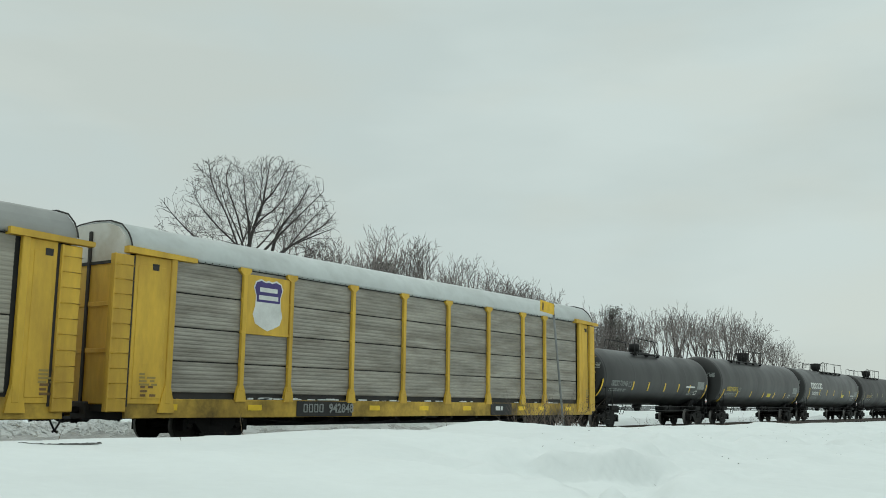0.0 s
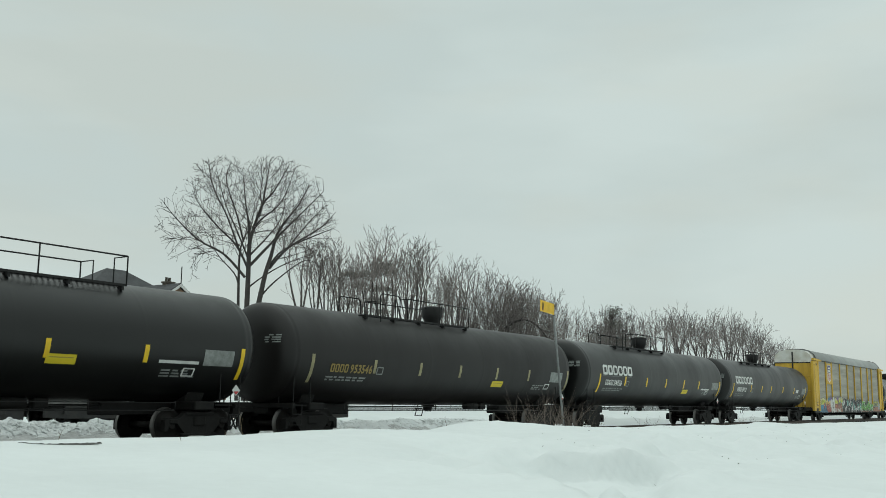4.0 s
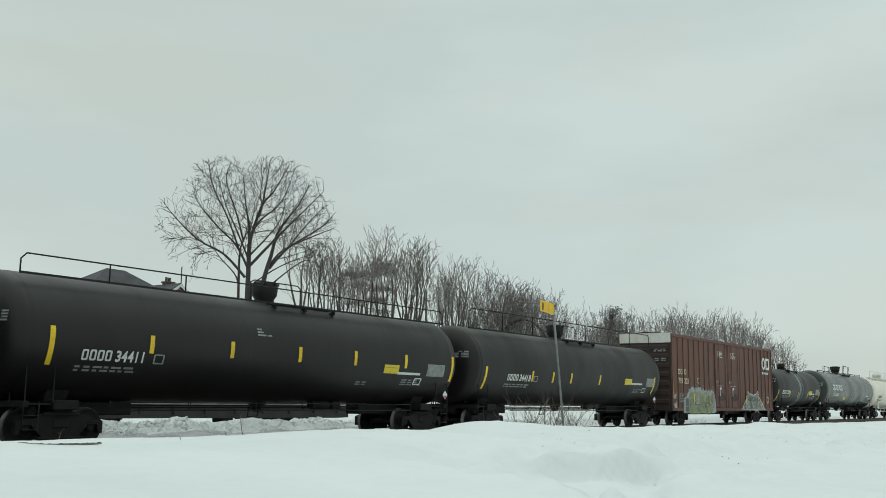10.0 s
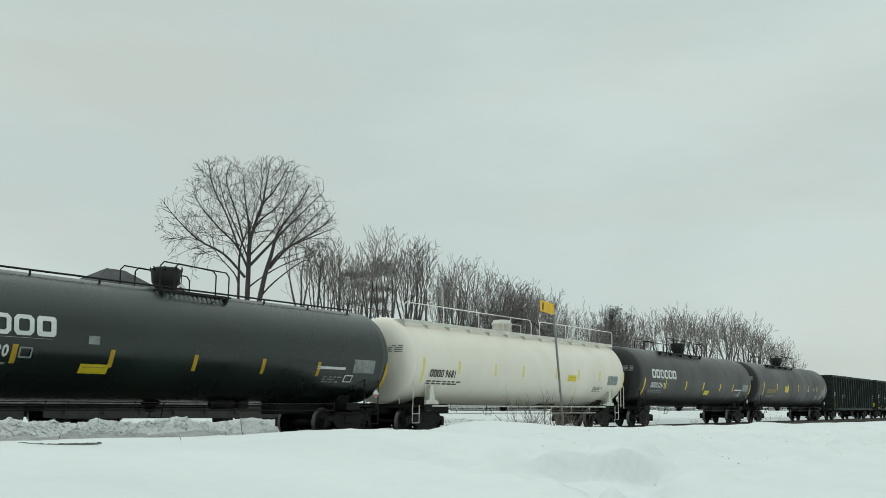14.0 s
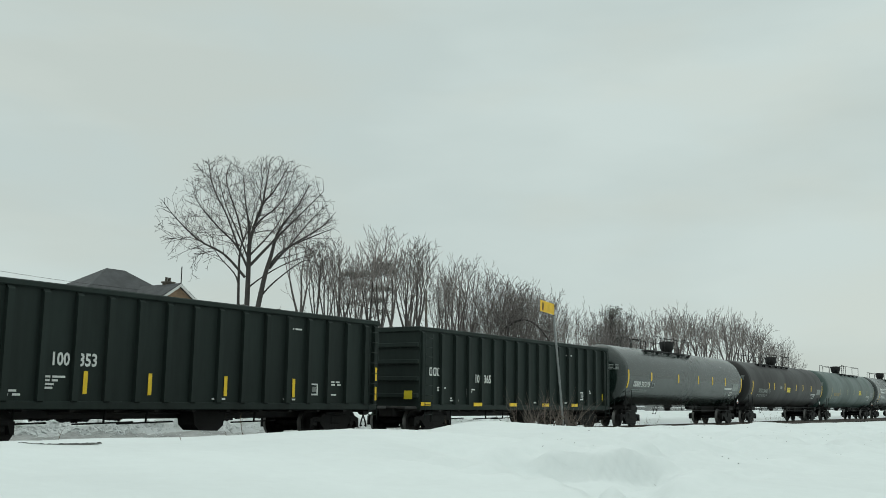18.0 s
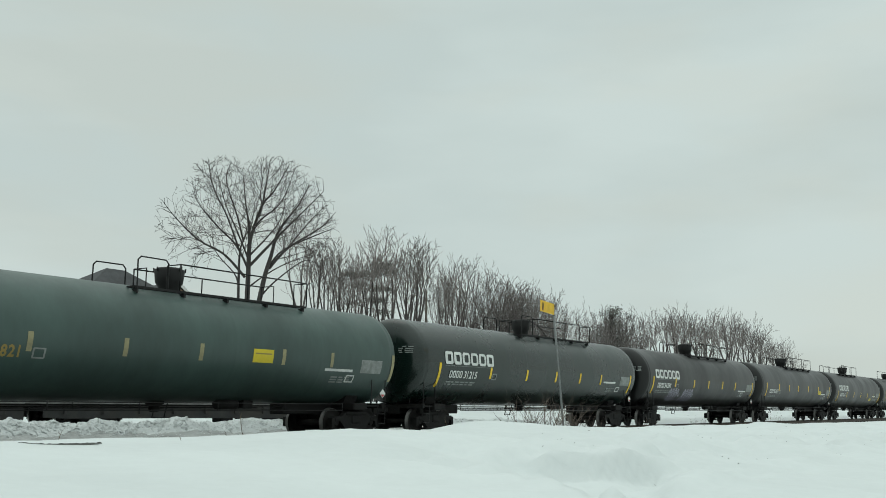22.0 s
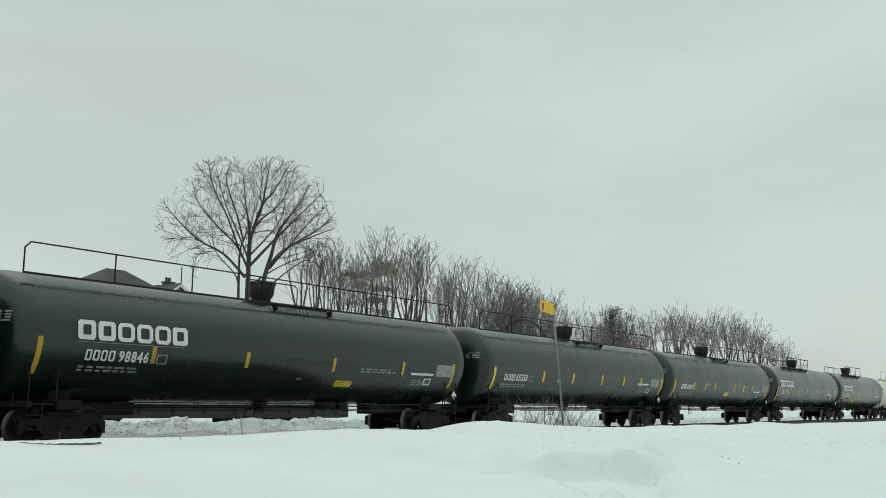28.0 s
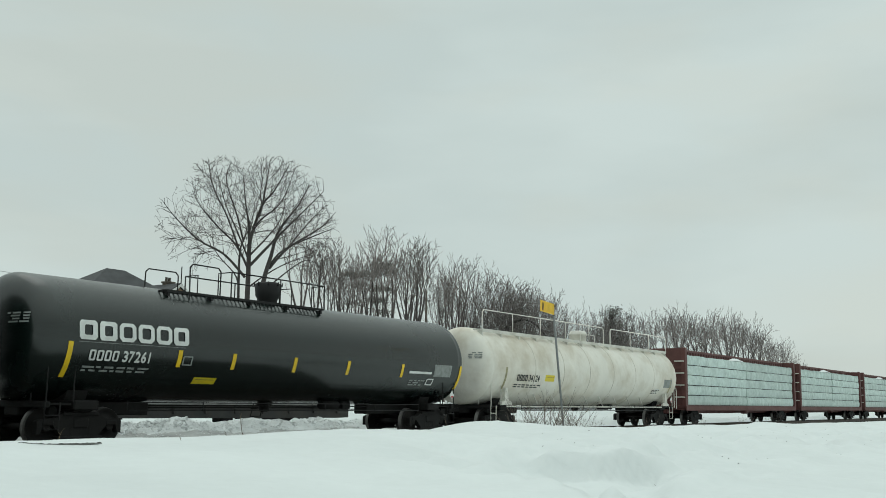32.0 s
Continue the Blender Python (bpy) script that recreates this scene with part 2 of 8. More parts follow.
# ---- mesh builder ----
class Mesh:
    """Collects primitive forms into one mesh."""

    def __init__(self):
        self.v, self.f, self.s, self.mi = [], [], [], []
        self.slot = 0

    def add(self, verts, faces, smooth=False):
        o = len(self.v)
        self.v.extend(verts)
        for f in faces:
            self.f.append([i + o for i in f])
            self.s.append(smooth)
            self.mi.append(self.slot)
        return self

    def box(self, x0, x1, y0, y1, z0, z1, c=0.0):
        if c <= 0:
            p = [(x, y, z) for z in (z0, z1) for y in (y0, y1) for x in (x0, x1)]
            return self.add(p, [(0, 2, 3, 1), (4, 5, 7, 6), (0, 1, 5, 4), (2, 6, 7, 3), (0, 4, 6, 2), (1, 3, 7, 5)])
        c = min(c, (x1 - x0) * 0.45, (y1 - y0) * 0.45, (z1 - z0) * 0.45)
        lo, hi = (x0, y0, z0), (x1, y1, z1)
        idx, p = {}, []
        for sx in (0, 1):
            for sy in (0, 1):
                for sz in (0, 1):
                    sg = (sx, sy, sz)
                    for a in range(3):
                        q = []
                        for k in range(3):
                            e = hi[k] if sg[k] else lo[k]
                            q.append(e if k == a else (e - c if sg[k] else e + c))
                        idx[(sx, sy, sz, a)] = len(p)
                        p.append(tuple(q))
        F = []
        for a in range(3):
            b, d = (a + 1) % 3, (a + 2) % 3
            for s in (0, 1):
                loop = []
                for (u, w) in ((0, 0), (1, 0), (1, 1), (0, 1)):
                    g = [0, 0, 0]
                    g[a], g[b], g[d] = s, u, w
                    loop.append(idx[(*g, a)])
                F.append(loop if s else loop[::-1])
            for u in (0, 1):
                for w in (0, 1):
                    g0, g1 = [0, 0, 0], [0, 0, 0]
                    g0[a], g0[b], g0[d] = 0, u, w
                    g1[a], g1[b], g1[d] = 1, u, w
                    q = [idx[(*g0, b)], idx[(*g1, b)], idx[(*g1, d)], idx[(*g0, d)]]
                    F.append(q if u == w else q[::-1])
        for sx in (0, 1):
            for sy in (0, 1):
                for sz in (0, 1):
                    q = [idx[(sx, sy, sz, 0)], idx[(sx, sy, sz, 1)], idx[(sx, sy, sz, 2)]]
                    F.append(q if (sx + sy + sz) % 2 else q[::-1])
        return self.add(p, F)

    def rod(self, p0, p1, r0, r1=None, n=6, cap=True, smooth=True):
        r1 = r0 if r1 is None else r1
        a, b = Vector(p0), Vector(p1)
        d = (b - a)
        if d.length < 1e-6:
            return self
        d.normalize()
        u = d.cross(Vector((0, 0, 1)) if abs(d.z) < 0.9 else Vector((1, 0, 0))).normalized()
        w = d.cross(u)
        vs = []
        for c, r in ((a, r0), (b, r1)):
            for i in range(n):
                t = 2 * math.pi * i / n
                vs.append(tuple(c + u * (r * math.cos(t)) + w * (r * math.sin(t))))
        fs = [(i, (i + 1) % n, n + (i + 1) % n, n + i) for i in range(n)]
        self.add(vs, fs, smooth)
        if cap:
            o = len(self.v) - 2 * n
            for f in (list(range(n))[::-1], list(range(n, 2 * n))):
                self.f.append([i + o for i in f])
                self.s.append(False)
                self.mi.append(self.slot)
        return self

    def pipe(self, pts, r, n=6):
        """One bent tube through the points."""
        P = [Vector(p) for p in pts]
        m = len(P) - 1
        u = None
        vs = []
        for k in range(m + 1):
            d0 = (P[k] - P[k - 1]).normalized() if k else (P[1] - P[0]).normalized()
            d1 = (P[k + 1] - P[k]).normalized() if k < m else d0
            d = (d0 + d1).normalized() if (d0 + d1).length > 1e-4 else d0
            if u is None:
                u = d.cross(Vector((0, 0, 1)) if abs(d.z) < 0.9 else Vector((1, 0, 0))).normalized()
            u = (u - d * u.dot(d)).normalized()
            w = d.cross(u)
            for i in range(n):
                t = 2 * math.pi * i / n
                vs.append(tuple(P[k] + u * (r * math.cos(t)) + w * (r * math.sin(t))))
        fs = [(k * n + i, k * n + (i + 1) % n, (k + 1) * n + (i + 1) % n, (k + 1) * n + i) for k in range(m) for i in range(n)]
        return self.add(vs, fs, True)

    def prism(self, prof, y0, y1):
        """Closed outline of (x, z) pushed from y0 to y1."""
        n = len(prof)
        vs = [(x, y0, z) for x, z in prof] + [(x, y1, z) for x, z in prof]
        fs = [tuple(range(n)), tuple(range(2 * n - 1, n - 1, -1))]
        fs += [(i, n + i, n + (i + 1) % n, (i + 1) % n) for i in range(n)]
        return self.add(vs, fs)

    def prism_x(self, prof, x0, x1, smooth=False):
        """Closed outline of (y, z) pushed from x0 to x1."""
        n = len(prof)
        vs = [(x0, y, z) for y, z in prof] + [(x1, y, z) for y, z in prof]
        self.add(vs, [tuple(range(n)), tuple(range(2 * n - 1, n - 1, -1))])
        o = len(self.v) - 2 * n
        for i in range(n):
            self.f.append([o + i, o + n + i, o + n + (i + 1) % n, o + (i + 1) % n])
            self.s.append(smooth)
            self.mi.append(self.slot)
        return self

    def turn_x(self, prof, cz, n=56, cy=0.0):
        """Outline of (x, radius) turned round the level axis at height cz."""
        vs, fs = [], []
        for x, r in prof:
            for i in range(n):
                t = 2 * math.pi * i / n
                vs.append((x, cy + r * math.cos(t), cz + r * math.sin(t)))
        for j in range(len(prof) - 1):
            for i in range(n):
                fs.append((j * n + i, j * n + (i + 1) % n, (j + 1) * n + (i + 1) % n, (j + 1) * n + i))
        self.add(vs, fs, True)
        k = len(prof) - 1
        return self.add([vs[i] for i in range(n)] + [vs[k * n + i] for i in range(n)], [tuple(range(n))[::-1], tuple(range(n, 2 * n))], True)

    def turn_z(self, prof, cx, cy, n=20):
        """Outline of (z, radius) turned round the upright axis."""
        vs, fs = [], []
        for z, r in prof:
            for i in range(n):
                t = 2 * math.pi * i / n
                vs.append((cx + r * math.cos(t), cy + r * math.sin(t), z))
        for j in range(len(prof) - 1):
            for i in range(n):
                fs.append((j * n + i, j * n + (i + 1) % n, (j + 1) * n + (i + 1) % n, (j + 1) * n + i))
        self.add(vs, fs, True)
        k = len(prof) - 1
        return self.add([vs[i] for i in range(n)] + [vs[k * n + i] for i in range(n)], [tuple(range(n))[::-1], tuple(range(n, 2 * n))])

    def done(self, name, *mats, fix=True):
        me = bpy.data.meshes.new(name)
        me.from_pydata(self.v, [], self.f)
        me.polygons.foreach_set("use_smooth", self.s)
        for m in mats:
            me.materials.append(m)
        if len(mats) > 1:
            me.polygons.foreach_set("material_index", self.mi)
        if fix and len(self.f) < 30000:
            bm = bmesh.new()
            bm.from_mesh(me)
            bmesh.ops.recalc_face_normals(bm, faces=bm.faces)
            bm.to_mesh(me)
            bm.free()
        me.update()
        return me


KEPT = {}


def kept(key, build):
    """A mesh that alike parts share."""
    if key not in KEPT:
        KEPT[key] = build()
    return KEPT[key]


def part(name, mesh, parent, label="", at=(0, 0, 0), turn=(0, 0, 0), kind=""):
    ob = new(name, mesh)
    ob.parent = parent
    ob.matrix_basis = pose(*at, *turn)
    return tagged(ob, label=label, kind=kind)


def thing(name, label, category, at=(0, 0, 0), group="", kind=""):
    ob = new(name)
    ob.empty_display_size = 0.3
    ob.matrix_basis = pose(*at)
    return tagged(ob, label, category, group, kind)

# ---- ground, track ----
def hill(x, m, w):
    return math.exp(-((x - m) / w) ** 2)


def ramp01(v, a, b):
    t = min(max((v - a) / (b - a), 0), 1)
    return t * t * (3 - 2 * t)


def trench(x, y):
    """A dug-out hollow in the bank: a sharp near lip, a low floor with a lump, a steep far face."""
    if y < 2 or x < 5:
        return 0.0
    az, r = math.degrees(math.atan2(x, y)), math.hypot(x, y)
    lip = 11.8 + max(64.3 - az, 0) * 0.40 + 0.25 * noise.noise((x * 0.9, y * 0.9, 3.3))
    face = 16.6 + 0.22 * abs(az - 63.5) + 0.5 * noise.noise((x * 0.8, y * 0.8, 6.1))
    wide = ramp01(az, 58.3, 61.3) * (1 - ramp01(az, 66.6, 69.0))
    d = -0.34 * ramp01(r, lip, lip + 0.35) * (1 - ramp01(r, face - 0.32, face)) * wide
    d += 0.06 * ramp01(r, lip - 1.2, lip) * (1 - ramp01(r, lip, lip + 0.3)) * wide
    d += 0.10 * ramp01(r, face - 0.3, face) * (1 - ramp01(r, face, face + 1.8)) * wide
    d += 0.46 * hill(az, 65.0, 1.25) * hill(r, 12.8, 0.55)
    return d


def ground_height(x, y):
    """Snow level: a ploughed bank in front of the track, a hollow at the rails, a thrown ridge beyond them, a flat field."""
    n1 = noise.noise((x * 0.16, y * 0.28, 0.3))
    n2 = noise.noise((x * 0.5, y * 0.7, 4.1))
    n3 = noise.noise((x * 1.7, y * 1.9, 9.0))
    far = min(max((x - 20) / 60, 0), 1)
    crest = 0.55 - 0.13 * min(max((x - 20) / 11, 0), 1) - 0.16 * min(max((x - 31) / 38, 0), 1) + 0.02 * n1 + 0.02 * n2
    crest += 0.06 * hill(x, 15.4, 0.9) + 0.17 * hill(x, 21.35, 0.75) + 0.05 * hill(x, 22.9, 0.8) - 0.05 * hill(x, 19.0, 1.2) + 0.04 * hill(x, 26.0, 1.5)
    mid = 13.0 + 0.5 * n1
    if y < mid:
        t = min(max((y - 2.5) / (mid - 2.5), 0), 1)
        z = -0.05 + (crest + 0.05) * (t * t * (3 - 2 * t))
        z += 0.10 * n1 * t + 0.07 * n2 * t + 0.015 * n3
        rough = min(max((x - 9) / 4, 0), 1) * hill(y, 7.6, 3.2)
        z += rough * (0.24 * noise.noise((x * 0.45, y * 0.9, 12.0)) + 0.17 * noise.noise((x * 1.1, y * 1.8, 5.0)) + 0.06 * noise.noise((x * 3.1, y * 3.4, 8.0)))
        z += 0.022 * min(max((x - 11) / 5, 0), 1) * noise.noise((x * 2.6, y * 5.2, 15.0))
        z += trench(x, y) - 0.17 * hill(x, 14.2, 1.1) * hill(y, 9.2, 0.7)
        z += 0.05 * hill(x, 12.4, 1.5) * hill(y, 6.0, 0.5) + 0.06 * hill(x, 15.2, 1.2) * hill(y, 7.0, 0.5)
    elif y < 19.0:
        t = (y - mid) / (19.0 - mid)
        z = crest + (-0.20 - crest) * (t * t * (3 - 2 * t)) + 0.03 * n2 + 0.012 * n3
    elif y < 24.6:
        z = -0.20 + 0.03 * n2 + 0.02 * n3
    else:
        ridge = hill(y, 26.3, 1.05)
        lump = 0.50 + 0.08 * noise.noise((x * 0.6, 2.0, 1.0)) + 0.09 * noise.noise((x * 2.1, y * 1.5, 3.0)) + 0.10 * noise.noise((x * 4.3, y * 3.5, 7.0)) + 0.05 * noise.noise((x * 8.5, y * 7.5, 2.0))
        z = -0.20 + ridge * lump * (1.25 - 0.45 * far)
        z += 0.02 * n3 + 0.05 * n2
        if y > 33:
            z += 1.28 * ramp01(y, 33.5, 46) + 0.06 * n1
    return z


def steps(*spans):
    out = []
    for a, b, d in spans:
        k = max(1, int(round((b - a) / d)))
        out += [a + (b - a) * i / k for i in range(k)]
    out.append(spans[-1][1])
    return out


GRID_X = steps((-1500, -100, 200), (-100, -10, 6), (-10, 4, 1.0), (4, 22, 0.13), (22, 50, 0.24), (50, 90, 0.6), (90, 220, 3), (220, 800, 20), (800, 3000, 220))
GRID_Y = steps((-1500, -60, 180), (-60, 0, 5), (0, 5, 0.6), (5, 10, 0.14), (10, 15, 0.22), (15, 24.4, 0.45), (24.4, 27.8, 0.11), (27.8, 28.4, 0.3), (28.4, 36, 0.6), (36, 80, 3), (80, 300, 20), (300, 3000, 270))


def surface_height(x, y):
    """Height of the meshed snow surface, between its grid points."""
    i, j = bisect(GRID_X, x), bisect(GRID_Y, y)
    u, v = (x - GRID_X[i]) / (GRID_X[i + 1] - GRID_X[i]), (y - GRID_Y[j]) / (GRID_Y[j + 1] - GRID_Y[j])
    a, b = (ground_height(GRID_X[i], GRID_Y[q]) * (1 - u) + ground_height(GRID_X[i + 1], GRID_Y[q]) * u for q in (j, j + 1))
    return a * (1 - v) + b * v


def bisect(row, v):
    lo, hi = 0, len(row) - 2
    while lo < hi:
        m = (lo + hi + 1) // 2
        lo, hi = (m, hi) if row[m] <= v else (lo, m - 1)
    return lo


def build_ground():
    xs, ys = GRID_X, GRID_Y
    v = [(x, y, ground_height(x, y)) for y in ys for x in xs]
    nx = len(xs)
    f, mi = [], []
    for j in range(len(ys) - 1):
        slush = 24.3 < ys[j] < 27.6
        for i in range(nx - 1):
            f.append((j * nx + i, j * nx + i + 1, (j + 1) * nx + i + 1, (j + 1) * nx + i))
            # unseen strip beside and under the track, darkened to keep the cars' undersides dark
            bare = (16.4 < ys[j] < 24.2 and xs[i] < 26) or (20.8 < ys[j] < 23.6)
            low = ys[j] < 25.35 + 0.35 * noise.noise((xs[i] * 1.1, ys[j] * 1.5, 4.0))
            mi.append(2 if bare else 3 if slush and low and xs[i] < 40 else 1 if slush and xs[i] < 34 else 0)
    me = bpy.data.meshes.new("ground")
    me.from_pydata(v, [], f)
    me.polygons.foreach_set("use_smooth", [True] * len(f))
    me.materials.append(M["snow"])
    me.materials.append(M["dirty_snow"])
    me.materials.append(M["unseen_dark_ground"])
    me.materials.append(M["slush"])
    me.polygons.foreach_set("material_index", mi)
    tagged(new("ground", me), "snow-covered ground with a ploughed bank beside the railway", "ground", kind="structure")


build_ground()


def build_track(y, x0, x1, name):
    t = thing(name, "steel railway rails on snowed-in ties", "railway track", kind="structure")
    prof = [(-0.075, -0.17), (0.075, -0.17), (0.075, -0.155), (0.012, -0.135), (0.012, -0.045), (0.036, -0.035), (0.036, 0), (-0.036, 0), (-0.036, -0.035), (-0.012, -0.045), (-0.012, -0.135), (-0.075, -0.155)]
    for s in (-1, 1):
        part("rail", Mesh().prism_x([(py + y + s * 0.755, pz) for py, pz in prof], x0, x1).done("rail", M["rail"]), t)
    b = Mesh()
    rnd = random.Random(4)
    x = x0
    while x < min(x1, 260):
        w = 0.11
        b.box(x - w, x + w, y - 1.3 + rnd.uniform(-0.05, 0.05), y + 1.3, -0.33, -0.175)
        x += 0.53
    part("ties", b.done("ties", M["tie"], fix=False), t, "dark wooden ties mostly under snow", kind="stuff")


M["tie"] = material("creosoted_tie_wood", (0.05, 0.042, 0.035), 0.9, vary=0.3, scale=4, rand=0.3, island=True)
M["gravel"] = material("dark_ballast", (0.10, 0.095, 0.09), 0.9, vary=0.5, scale=9, bump=0.8, bump_scale=18)
build_track(TRACK_Y, -120, 900, "track_main")
SIDING_Y = 30.6
build_track(SIDING_Y, -120, 120, "track_siding")


def build_ballast():
    b = Mesh()
    for s in (-1, 1):
        rnd = random.Random(11 + s)
        for k in range(2600):
            x = rnd.uniform(4, 150)
            yy = TRACK_Y + s * rnd.uniform(0.85, 1.75)
            z = ground_height(x, yy) + rnd.uniform(-0.01, 0.02)
            r = rnd.uniform(0.02, 0.05)
            a = rnd.uniform(0, 6.3)
            pts = [(x + r * math.cos(a + q), yy + r * math.sin(a + q), z - 0.01) for q in (0, 1.6, 3.1, 4.7)]
            b.add(pts + [(x + r * 0.2, yy, z + r * 0.8)], [(0, 1, 4), (1, 2, 4), (2, 3, 4), (3, 0, 4)])
    tagged(new("ballast_stones", b.done("ballast_stones", M["gravel"], fix=False)), "dark ballast stones showing through the snow beside the rails", "ballast", kind="stuff")


build_ballast()


def build_lumps():
    rnd = random.Random(7)
    b = Mesh()
    for k in range(14000):
        x = 4 + 41 * rnd.random() ** 1.4 if k < 13500 else rnd.uniform(70, 150)
        y = rnd.gauss(26.1, 0.48)
        if y < 26.3 and noise.noise((x * 0.9, y * 1.3, 5.0)) < -0.12 and rnd.random() < 0.7:
            continue
        z = surface_height(x, y)
        r = abs(rnd.gauss(0.0, 0.017)) + 0.010
        ph, q = rnd.uniform(0, 6.3), rnd.uniform(0.6, 1.0)
        ring = []
        for zz, rr in ((-0.4, 1.5), (0.25, 1.1), (0.75, 0.6)):
            for i in range(5):
                a = ph + i * 1.257 + zz
                j = rnd.uniform(0.75, 1.2)
                ring.append((x + r * rr * j * math.cos(a), y + r * rr * j * math.sin(a), z + r * zz * q))
        fs = [(j * 5 + i, j * 5 + (i + 1) % 5, (j + 1) * 5 + (i + 1) % 5, (j + 1) * 5 + i) for j in (0, 1) for i in range(5)] + [(10, 11, 12, 13, 14)]
        b.add(ring, fs, True)
    tagged(new("snow_lumps", b.done("snow_lumps", M["crumb_snow"], fix=False)), "broken dirty snow lumps thrown up by the plough", "snow lumps", kind="stuff")


build_lumps()


def build_litter():
    """Twigs and dirt crumbs on the snow bank."""
    rnd = random.Random(19)
    b = Mesh()
    for k in range(110):
        x, y = rnd.uniform(13, 40), rnd.uniform(5.5, 12.8)
        if math.degrees(math.atan2(x, y)) < 61:
            continue
        z = ground_height(x, y)
        a, ln = rnd.uniform(-0.5, 0.9), rnd.uniform(0.015, 0.06) * (1.0 if rnd.random() < 0.85 else 2.0)
        e = (x + ln * math.cos(a), y + ln * math.sin(a))
        b.rod((x, y, z + 0.003), (e[0], e[1], ground_height(*e) + 0.006), rnd.uniform(0.003, 0.008), 0.003, n=4)
    tagged(new("snow_litter", b.done("snow_litter", M["tie"], fix=False)), "small dark twigs and crumbs lying on the snow bank", "litter", kind="stuff")


build_litter()


# ---- bare trees ----
def bough(rnd, segs, p, d, length, r, level, deepest, angle, up, twig_r, inside):
    """A curving limb that puts out side shoots, each with shoots of its own."""
    n = (7, 6, 5, 4, 3)[min(level, 4)]
    q, step = Vector(p), length / n
    turn = rnd.uniform(0, 6.283)
    for i in range(n):
        w = 0.020 + 0.018 * level
        d = (d + Vector((rnd.gauss(0, w), rnd.gauss(0, w), rnd.gauss(0, w) + up))).normalized()
        e = q + d * step
        r1 = max(r * (1 - 1.15 / n), twig_r)
        if not inside(e):
            return
        segs.append((q.copy(), e.copy(), r, r1, level))
        q, r = e, r1
        if level < deepest and i >= (2 if level == 0 else 1):
            turn += 2.4 + rnd.uniform(-0.5, 0.5)
            u = d.cross(Vector((0.3, 0.2, 1)) if abs(d.z) < 0.95 else Vector((1, 0, 0))).normalized()
            side = u * math.cos(turn) + d.cross(u) * math.sin(turn)
            t = math.radians(angle * rnd.uniform(0.75, 1.25))
            nd = d * math.cos(t) + side * math.sin(t)
            k = (0.55, 0.52, 0.46, 0.42)[min(level, 3)] * (1.12 - 0.5 * i / n) * rnd.uniform(0.8, 1.2)
            bough(rnd, segs, q, nd, length * k, max(r * 0.60, twig_r), level + 1, deepest, angle, up, twig_r, inside)
            if level >= 2 and deepest > 4 and rnd.random() < 0.4:
                nd = d * math.cos(t) - side * math.sin(t)
                bough(rnd, segs, q, nd, length * k * 0.9, twig_r, level + 1, deepest, angle, up, twig_r, inside)


def tree_thing(name, label, segs, bark, twigs):
    trunk, crown = Mesh(), Mesh()
    for p, q, r0, r1, lv in segs:
        if lv <= 1:
            trunk.rod(p, q, r0, r1, n=7, cap=False)
        else:
            crown.rod(p, q, r0, r1, n=4 if lv == 2 else 3, cap=False, smooth=False)
    t = thing(name, label, "tree")
    part("trunk", trunk.done("trunk", bark, fix=False), t)
    part("crown", crown.done("crown", twigs, fix=False), t, "bare winter twigs")
    return t


def limb_path(segs, pts, r0, r1, level):
    """A smooth limb through given places; gives back its points and radii."""
    out = []
    n = len(pts) - 1
    for k in range(n):
        p0, p1, p2, p3 = pts[max(k - 1, 0)], pts[k], pts[k + 1], pts[min(k + 2, n)]
        for i in range(4):
            t = i / 4
            q = 0.5 * ((2 * p1) + (p2 - p0) * t + (2 * p0 - 5 * p1 + 4 * p2 - p3) * t * t + (3 * p1 - p0 - 3 * p2 + p3) * t ** 3)
            out.append(q)
    out.append(pts[-1])
    m = len(out) - 1
    rs = [r0 + (r1 - r0) * k / m for k in range(m + 1)]
    for k in range(m):
        segs.append((out[k], out[k + 1], rs[k], rs[k + 1], level))
    return out, rs


